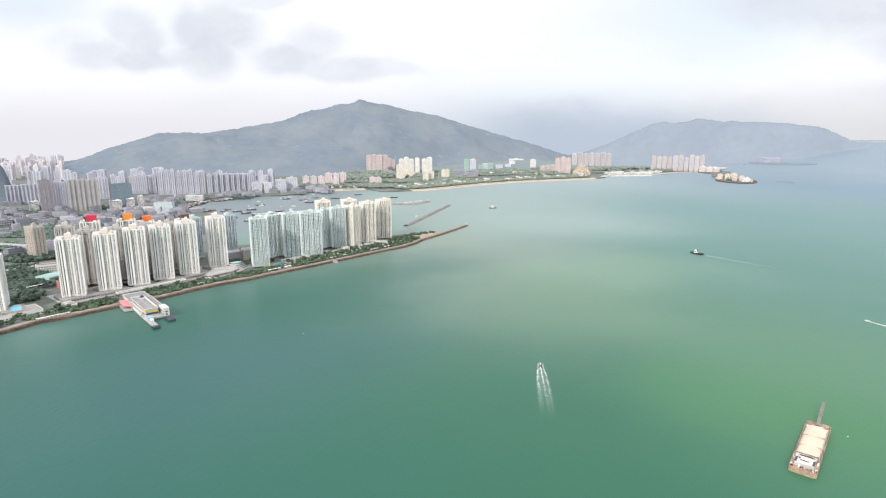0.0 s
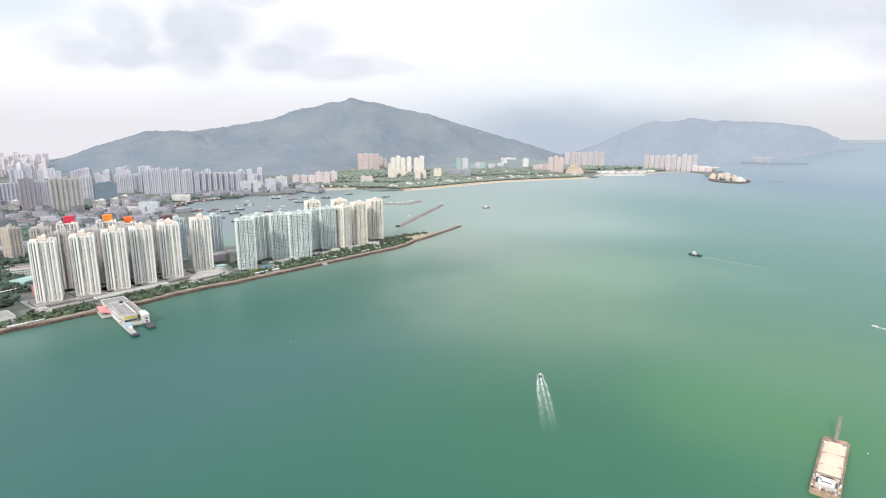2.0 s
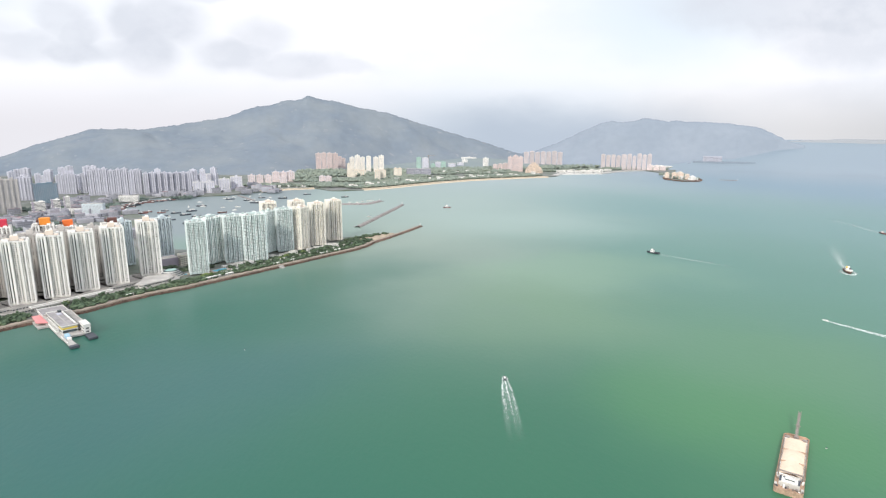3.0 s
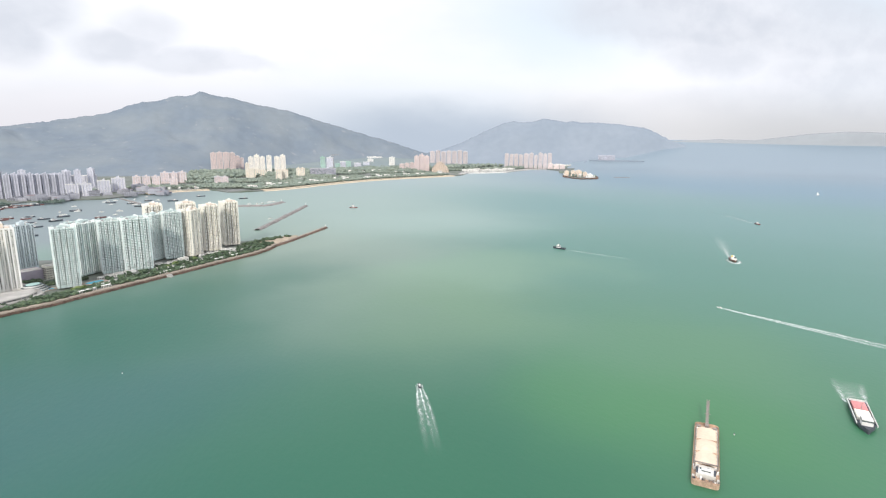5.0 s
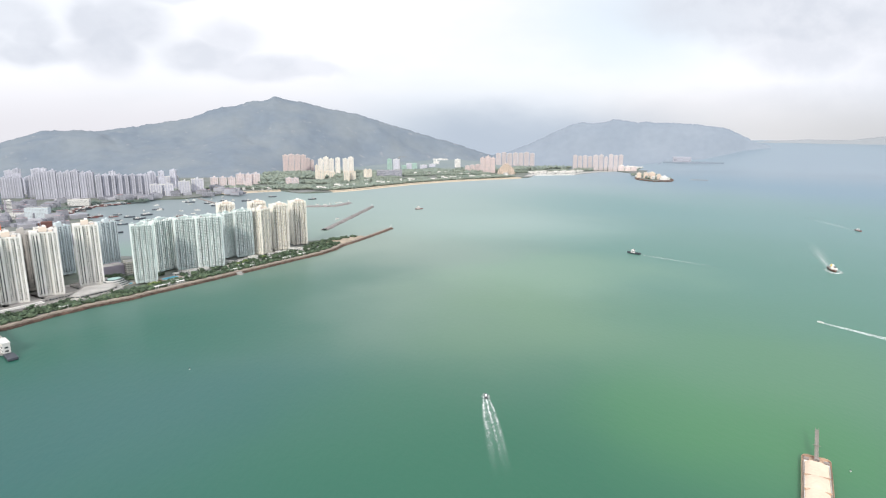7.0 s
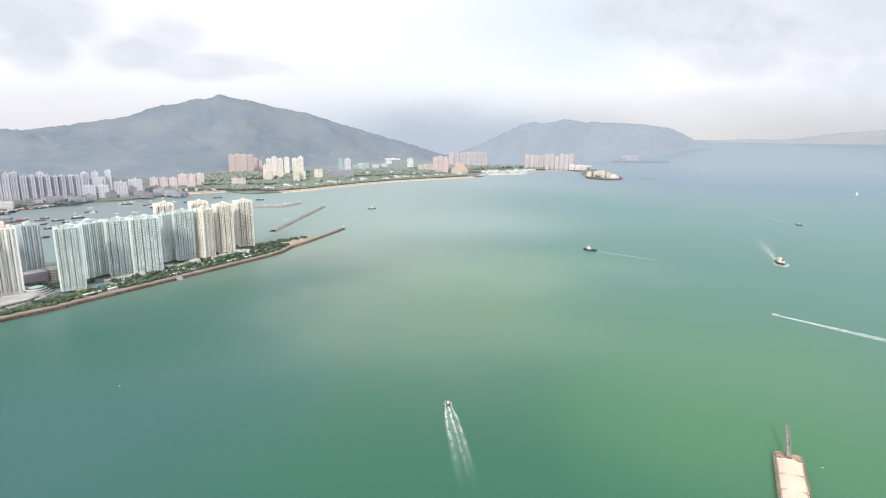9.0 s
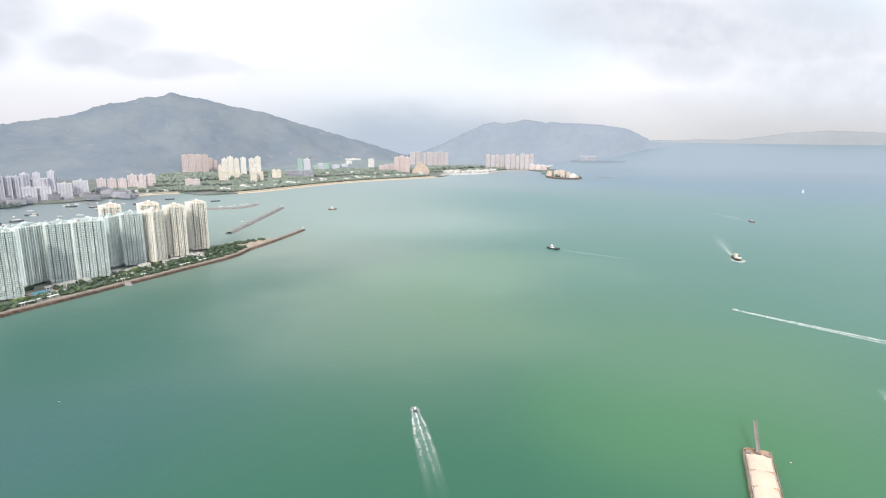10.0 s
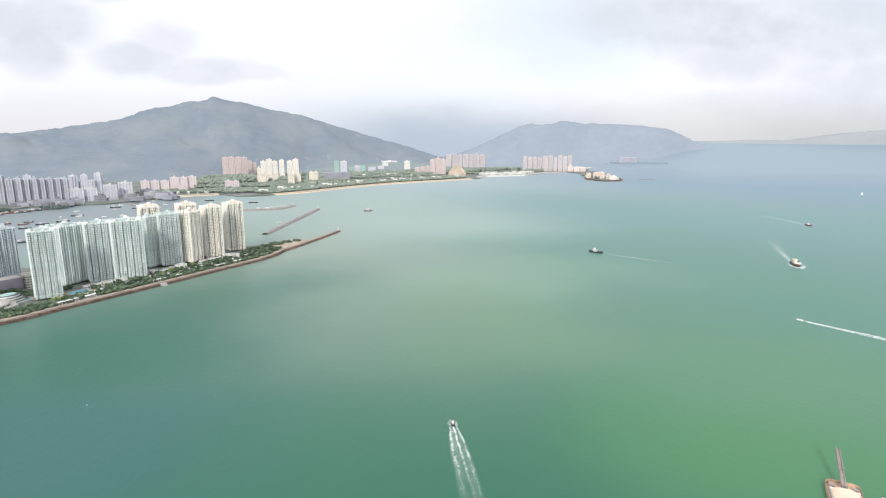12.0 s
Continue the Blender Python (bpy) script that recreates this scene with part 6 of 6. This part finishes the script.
for k in range(26):
    y = rf.uniform(1450, 2330)
    x = -560 - (y - 1450) * 0.10 + rf.uniform(-60, 190)
    copy_thing(sm, pose(x, y, 0, 0, 0, rf.uniform(-120, 120)) @ Matrix.Scale(rf.uniform(0.8, 1.3), 4))
for x, y in ((-104, 2000), (-86, 2028), (-120, 1984), (-146, 1986), (-72, 2040), (-68, 1648)):
    copy_thing(sm, pose(x, y, 0, 0, 0, rf.uniform(-80, -40)))
sm.matrix_basis = pose(-540, 1640, 0, 0, 0, 70)
tug = boat("tug_boat", "small black-hulled tug with a white wheelhouse", 27, 8, 2.8, M["hull_dark"], (0.55, 0.26, 4.2), 6, deck2=True)
tug.matrix_basis = pose(527.8, 1111, 0, 0, 0, 36)
cs = boat("cargo_ship", "small dark brown cargo ship with cream deckhouses", 34, 12, 3.6, M["hull_brown"], (0.30, 0.34, 4.0), 5, deck2=True)
for x, y, sx, sy, z, h, m in ((0, 4, 9.2, 11, 2.9, 2.6, "ivory"), (-2.4, 9.5, 3.4, 4, 2.9, 3.6, "white"), (2.6, 6, 3, 5, 5.5, 1.8, "white"), (2.4, -2, 2.2, 2.2, 6.9, 3.0, "yellow"), (-2.6, 1, 3.4, 3, 5.5, 2.0, "hull_dark")):
    part("deck_cargo", box(x, y, z, sx, sy, h, 0, 0.15), M[m], cs)
cs.matrix_basis = pose(805, 933.3, 0, 0, 0, 150)
rbt = boat("red_boat", "small red workboat with a white cabin", 22, 7, 2.6, M["hull_red"], (0.35, 0.3, 3.6), 5)
rbt.matrix_basis = pose(1212, 1290, 0, 0, 0, 168)
hf = boat("work_boat", "red-hulled workboat lying off the breakwater", 25, 7, 2.6, M["hull_red"], (0.42, 0.42, 5.0), 7, deck2=True)
hf.matrix_basis = pose(178, 1835, 0, 0, 0, -86)
sb = boat("speed_boat", "small fast white motor boat", 9, 3, 1.3, M["white"], (0.4, 0.3, 1.4), 0)
sb.matrix_basis = pose(560, 690.5, 0, 0, 0, 25.5) @ Matrix.Scale(0.8, 4)
mb = boat("motor_boat", "small dark-hulled motor launch under way", 11, 3.6, 1.5, M["hull_dark"], (0.4, 0.35, 1.6), 0)
mb.matrix_basis = pose(102.5, 554, 0, 0, 0, -7) @ Matrix.Scale(0.8, 4)


def coaster(x, y, turn):
    """A small coaster: blunt stern, white bulwarks, red and cream hatch covers."""
    t = thing("coaster", "small coaster with red and cream hatch covers under way", "boat")
    part("hull", hull_bm(58, 15, 3.6, 0.1, 0.7), M["hull_dark"], t)
    for sx in (-1, 1):
        part("bulwark", box(sx * 7.0, -4, 3.4, 0.5, 48, 1.4), M["white"], t, "white bulwark")
    part("stern_rail", box(0, -28.4, 3.4, 12, 0.5, 1.6), M["white"], t)
    part("hatch_cover", box(0, -16, 3.0, 10.5, 15, 2.4, 0, 0.3), M["pink_roof"], t, "faded red hatch cover")
    part("hatch_cover", box(0, 2, 3.0, 10.5, 17, 2.4, 0, 0.3), M["ivory"], t, "cream hatch cover")
    part("wheelhouse", box(0, 17, 3.0, 8, 7, 5.5, 0, 0.2), M["white"], t)
    part("window_band", box(0, 17, 6.4, 8.1, 7.1, 1.1), M["glass"], t, "dark window band")
    b = bmesh.new()
    bmesh.ops.create_cone(b, cap_ends=True, segments=8, radius1=0.3, radius2=0.15, depth=9, matrix=Matrix.Translation((0, -7, 7)))
    part("mast", b, M["steel"], t)
    t.matrix_basis = pose(x, y, 0, 0, 0, turn)


coaster(453, 404, 137)


def yacht():
    t = thing("moored_yacht", "small white yacht moored in the marina", "boat", "moored yachts")
    part("hull", hull_bm(15, 4.2, 1.8), M["white"], t)
    part("cabin", box(0, -1, 1.4, 2.8, 6, 1.8, 0, 0.2), M["white"], t)
    b = bmesh.new()
    bmesh.ops.create_cone(b, cap_ends=True, segments=6, radius1=0.25, radius2=0.12, depth=14, matrix=Matrix.Translation((0, 1.5, 9)))
    part("mast", b, M["white"], t)
    return t


yc = yacht()
for k in range(56):
    copy_thing(yc, pose(1022 + (k % 14) * 19 + rf.uniform(-5, 5), 3254 + (k // 14) * 21 + (k % 14) * 3 + rf.uniform(-4, 4), 0, 0, 0, rf.choice((20, 200)) + rf.uniform(-6, 6)) @ Matrix.Scale(1.2, 4))
yc.matrix_basis = pose(1020, 3270, 0, 0, 0, 20)


def sail_boat(x, y, k):
    t = thing("sailing_boat", "distant white sailing boat", "boat")
    part("hull", hull_bm(16, 4, 1.4), M["white"], t)
    b = bmesh.new()
    v = [b.verts.new(p) for p in ((0, -5, 2.4), (0, 4, 2.4), (0, 0.6, 20), (0.5, -2, 8))]
    b.faces.new((v[0], v[1], v[3])), b.faces.new((v[1], v[2], v[3])), b.faces.new((v[2], v[0], v[3]))
    b.faces.new((v[0], v[2], v[1]))
    part("sail", b, M["white"], t)
    t.matrix_basis = pose(x, y, 0, 0, 0, 55) @ Matrix.Scale(k, 4)


sail_boat(2089, 1878, 0.83)


def buoy(x, y):
    t = thing("buoy", "small pale mooring buoy", "buoy")
    b = bmesh.new()
    bmesh.ops.create_cone(b, cap_ends=True, segments=12, radius1=0.8, radius2=0.65, depth=1.2, matrix=Matrix.Translation((0, 0, 0.4)))
    part("float", b, M["white"], t)
    b = bmesh.new()
    bmesh.ops.create_cone(b, cap_ends=True, segments=6, radius1=0.5, radius2=0.1, depth=2, matrix=Matrix.Translation((0, 0, 2.0)))
    part("top_mark", b, M["hull_dark"], t)
    t.matrix_basis = pose(x, y, 0) @ Matrix.Scale(0.7, 4)


buoy(-173.5, 651.5)
buoy(327.3, 409.2)


def wake(name, label, start, heading, length, half0, half1, lanes, fade=1.2, quick=6.0, seed=1, spread=0.8):
    """Foam left on the water behind a boat; lanes are (from, to, breadth, strength) across the wake, from -1 to 1."""
    t = Vector((math.sin(radians(heading)), math.cos(radians(heading))))
    s = Vector((t.y, -t.x))
    na, nc = max(40, int(length / 1.2)), 26
    vs, fs, thick = [], [], []
    for i in range(na + 1):
        d = i / na
        half = half0 + (half1 - half0) * (1 - math.exp(-quick * d)) / (1 - math.exp(-quick))
        for k in range(nc + 1):
            u = -1.35 + 2.7 * k / nc
            q = Vector(start) - t * (d * length) + s * (u * half)
            vs.append((q.x, q.y, 0.07))
            wob = 0.16 * noise.noise(Vector((d * length * 0.09, seed, u)))
            f = sum(a * math.exp(-((u + wob - (p0 + (p1 - p0) * d)) / (b * (0.8 + spread * d))) ** 2) for p0, p1, b, a in lanes)
            edge = min(1.0, (1.35 - abs(u)) / 0.25)
            thick.append(f * (1 - d) ** fade * edge)
    for i in range(na):
        for k in range(nc):
            a = i * (nc + 1) + k
            fs.append((a, a + 1, a + nc + 2, a + nc + 1))
    ob = mesh_object(name, vs, fs, M["wake"])
    ob.data.attributes.new("foam", "FLOAT", "POINT").data.foreach_set("value", thick)
    return tagged(ob, label, "wake", "", "stuff")


def bow_wave(name, label, x, y, heading, l, w, strength):
    """A collar of foam round a moving hull."""
    t = Vector((math.sin(radians(heading)), math.cos(radians(heading))))
    s = Vector((t.y, -t.x))
    vs, fs, thick, n = [], [], [], 40
    for j in range(5):
        for k in range(n):
            a = 6.2832 * k / n
            e = 0.8 + 0.16 * j
            q = Vector((x, y)) + t * (math.cos(a) * l / 2 * e) + s * (math.sin(a) * w / 2 * (e + 0.12 * j))
            vs.append((q.x, q.y, 0.09))
            thick.append(strength * (0.0, 0.8, 1.0, 0.45, 0.0)[j] * (0.55 + 0.45 * math.cos(a)))
    for j in range(4):
        for k in range(n):
            fs.append((j * n + k, j * n + (k + 1) % n, (j + 1) * n + (k + 1) % n, (j + 1) * n + k))
    ob = mesh_object(name, vs, fs, M["wake"])
    ob.data.attributes.new("foam", "FLOAT", "POINT").data.foreach_set("value", thick)
    return tagged(ob, label, "wake", "", "stuff")


wake("launch_wake", "white foaming wake of the motor launch", (102.8, 557), 7, 128, 1.2, 6.2, [(-0.95, -0.7, 0.15, 0.85), (0.95, 0.8, 0.12, 0.8), (0.0, 0.4, 0.08, 1.1), (-0.1, 0, 0.8, 0.3)], 2.2, 5.5, 1, 2.0)
bow_wave("launch_spray", "white spray round the motor launch", 102.5, 554, 7, 9, 4.5, 0.55)
wake("speed_wake", "long white double-stranded wake of the fast boat", (561, 690.5), -25.5, 260, 2.0, 9.0, [(-0.6, -0.8, 0.24, 0.95), (0.5, 0.65, 0.24, 1.1), (0, 0, 0.7, 0.35)], 1.0, 1.5, 2)
wake("tug_wake", "thin pale wake of the tug", (535.5, 1101), -36, 160, 1.4, 6, [(0, 0, 0.6, 0.5)], 1.2, 2.0, 3)
wake("ship_wake", "broad pale wake behind the cargo ship", (813, 949), 216, 300, 4, 20, [(0, 0, 0.55, 0.28), (0.1, 0, 0.2, 0.2)], 1.5, 2.5, 4)
bow_wave("ship_bow_wave", "white bow wave of the cargo ship", 804, 931.5, 210, 38, 15, 0.8)
wake("boat_wake", "pale wake of the red workboat", (1215, 1302), 193, 260, 3, 12, [(0, 0, 0.5, 0.4)], 1.5, 2.0, 5)
wake("coaster_wake", "thin pale wake behind the coaster", (473, 425), -137, 60, 7.5, 12, [(-0.9, -0.9, 0.2, 0.6), (0.9, 0.9, 0.2, 0.6), (0, 0, 0.6, 0.3)], 1.2, 2.0, 6)


def barge():
    """A sand barge: round-cornered rusty hull, heaped pale cargo, stern deckhouse and a raised conveyor boom."""
    t = thing("sand_barge", "rusty brown sand barge with pale cargo heaps and conveyor boom", "barge")
    l, w = 87.3, 17.7
    plan = []
    for cx, cy, a0 in ((1, 1, 0), (-1, 1, 90), (-1, -1, 180), (1, -1, 270)):
        r = 4.0 if cy > 0 else 2.5
        for k in range(5):
            a = radians(a0 + k * 22.5)
            plan.append((cx * (w / 2 - r) + r * math.cos(a), cy * (l / 2 - r) + r * math.sin(a)))
    part("hull", prism(plan, -1, 4.6), M["rust"], t)
    part("bulwark", rail_ring(plan, 4.6, 1.3, 0.5), M["rust"], t)
    part("coaming", rail_ring([(-7.4, -24), (7.4, -24), (7.4, 33), (-7.4, 33)], 4.6, 2.0, 0.5), M["cream_trim"], t, "pale hold coaming")
    # cargo: three broad heaps that run into each other
    nx, ny = 14, 60
    vs, fs = [], []
    for i in range(nx + 1):
        for j in range(ny + 1):
            x, y = -7 + 14 * i / nx, -23.5 + 56 * j / ny
            edge = min(1, (7.3 - abs(x)) / 4.5)
            heap = 0.75 + 0.25 * abs(math.sin((y + 23.5) * math.pi / 18.7))
            z = 5.6 + 2.8 * math.sqrt(max(edge, 0)) * heap + 0.35 * noise.noise(Vector((x * 0.25, y * 0.25, 3)))
            vs.append((x, y, z))
    for i in range(nx):
        for j in range(ny):
            a = i * (ny + 1) + j
            fs.append((a, a + ny + 1, a + ny + 2, a + 1))
    mesh_object("cargo", vs, fs, M["tarp"], t, "heaped pale sand cargo", smooth=True)
    for yy in (-5.5, 13.0):
        part("hold_beam", box(0, yy, 6.8, 15, 0.9, 0.8, radians(7)), M["rust"], t)
    dh = part("deckhouse", box(0, -33.5, 4.6, 12.6, 9, 3.4, 0, 0.2), M["stone_trim"], t, "pale grey stern deckhouse")
    part("deckhouse_roof", box(0, -33.5, 8.0, 9.4, 6.4, 0.3), M["cream_trim"], dh)
    for hx in (-5.6, 5.6):
        part("roof_vent", box(hx, -33.5, 8.0, 1.3, 7, 0.5, 0, 0.1), M["hull_dark"], dh, "dark roof vent")
    for k in range(6):
        part("skylight", box(-3.6 + 1.45 * k, -31.3 - (k % 2) * 0.7, 8.3, 0.9, 1.1, 0.6, 0, 0.08), (M["glass"], M["white"])[k % 2], dh)
    part("bridge", box(0, -34.4, 8.3, 5.6, 3.0, 2.2, 0, 0.15), M["white"], t)
    part("window_band", box(0, -34.4, 9.3, 5.7, 3.1, 0.7), M["glass"], t, "dark window band")
    rbg = random.Random(15)
    for k in range(26):
        gx, gy = rbg.uniform(-8.2, 8.2), rbg.choice((rbg.uniform(-28.4, -24.8), rbg.uniform(-42, -38.4)))
        part("machine", box(gx, gy, 4.6, rbg.uniform(0.6, 1.8), rbg.uniform(0.6, 2.0), rbg.uniform(0.8, 2.6), rbg.uniform(-0.2, 0.2), 0.08), M[rbg.choice(("steel", "white", "hull_dark", "rust", "cream_trim", "hull_dark"))], t)
    for sx in (-1, 1):
        part("gantry_leg", box(sx * 7.2, -27, 4.6, 0.8, 0.8, 5.5), M["steel"], t)
        part("locker", box(sx * 7.8, -38.5, 4.6, 1.6, 3, 1.8, 0, 0.1), M["stone_trim"], t)
        part("deck_gear", box(sx * 6.0, 37.5, 4.6, 3.4, 2.2, 1.6, 0, 0.2), M["steel"], t)
        part("bollard", box(sx * 7.4, 40.0, 4.6, 0.8, 0.8, 1.0), M["hull_dark"], t)
        part("walkway", box(sx * 7.95, 5, 4.6, 0.9, 60, 0.25), M["paving"], t)
    part("gantry_beam", box(0, -27, 10.1, 15.2, 0.8, 0.8), M["steel"], t)
    part("stern_rail", box(0, -42.5, 4.6, 17, 0.4, 1.6), M["rust"], t)
    b = bmesh.new()
    for sx in (-1, 1):
        for z in (0, 1.7):
            add_box(b, sx * 1.0, 16.2, z, 0.3, 33, 0.3)
        for k in range(12):
            add_box(b, sx * 1.0, k * 2.95, 0, 0.22, 0.22, 1.9)
    for k in range(23):
        add_box(b, 0, k * 1.45, 0.1, 2.2, 0.3, 0.2)
    add_box(b, 0, 16.2, 0.75, 1.2, 32, 0.2)
    add_box(b, 0, 14.5, 1.8, 4.4, 0.4, 0.3)
    bo = part("boom", b, M["steel"], t, "raised lattice conveyor boom")
    bo.matrix_basis = pose(-0.2, 35.0, 6.0, 16.3, 0, 0)
    part("boom_stay", box(0, 36, 4.6, 3.4, 1.4, 3.6, 0, 0.2), M["steel"], t)
    return t


bg = barge()
bg.matrix_basis = pose(284.9, 391.1, -2.2, 0, 0, -40.9)
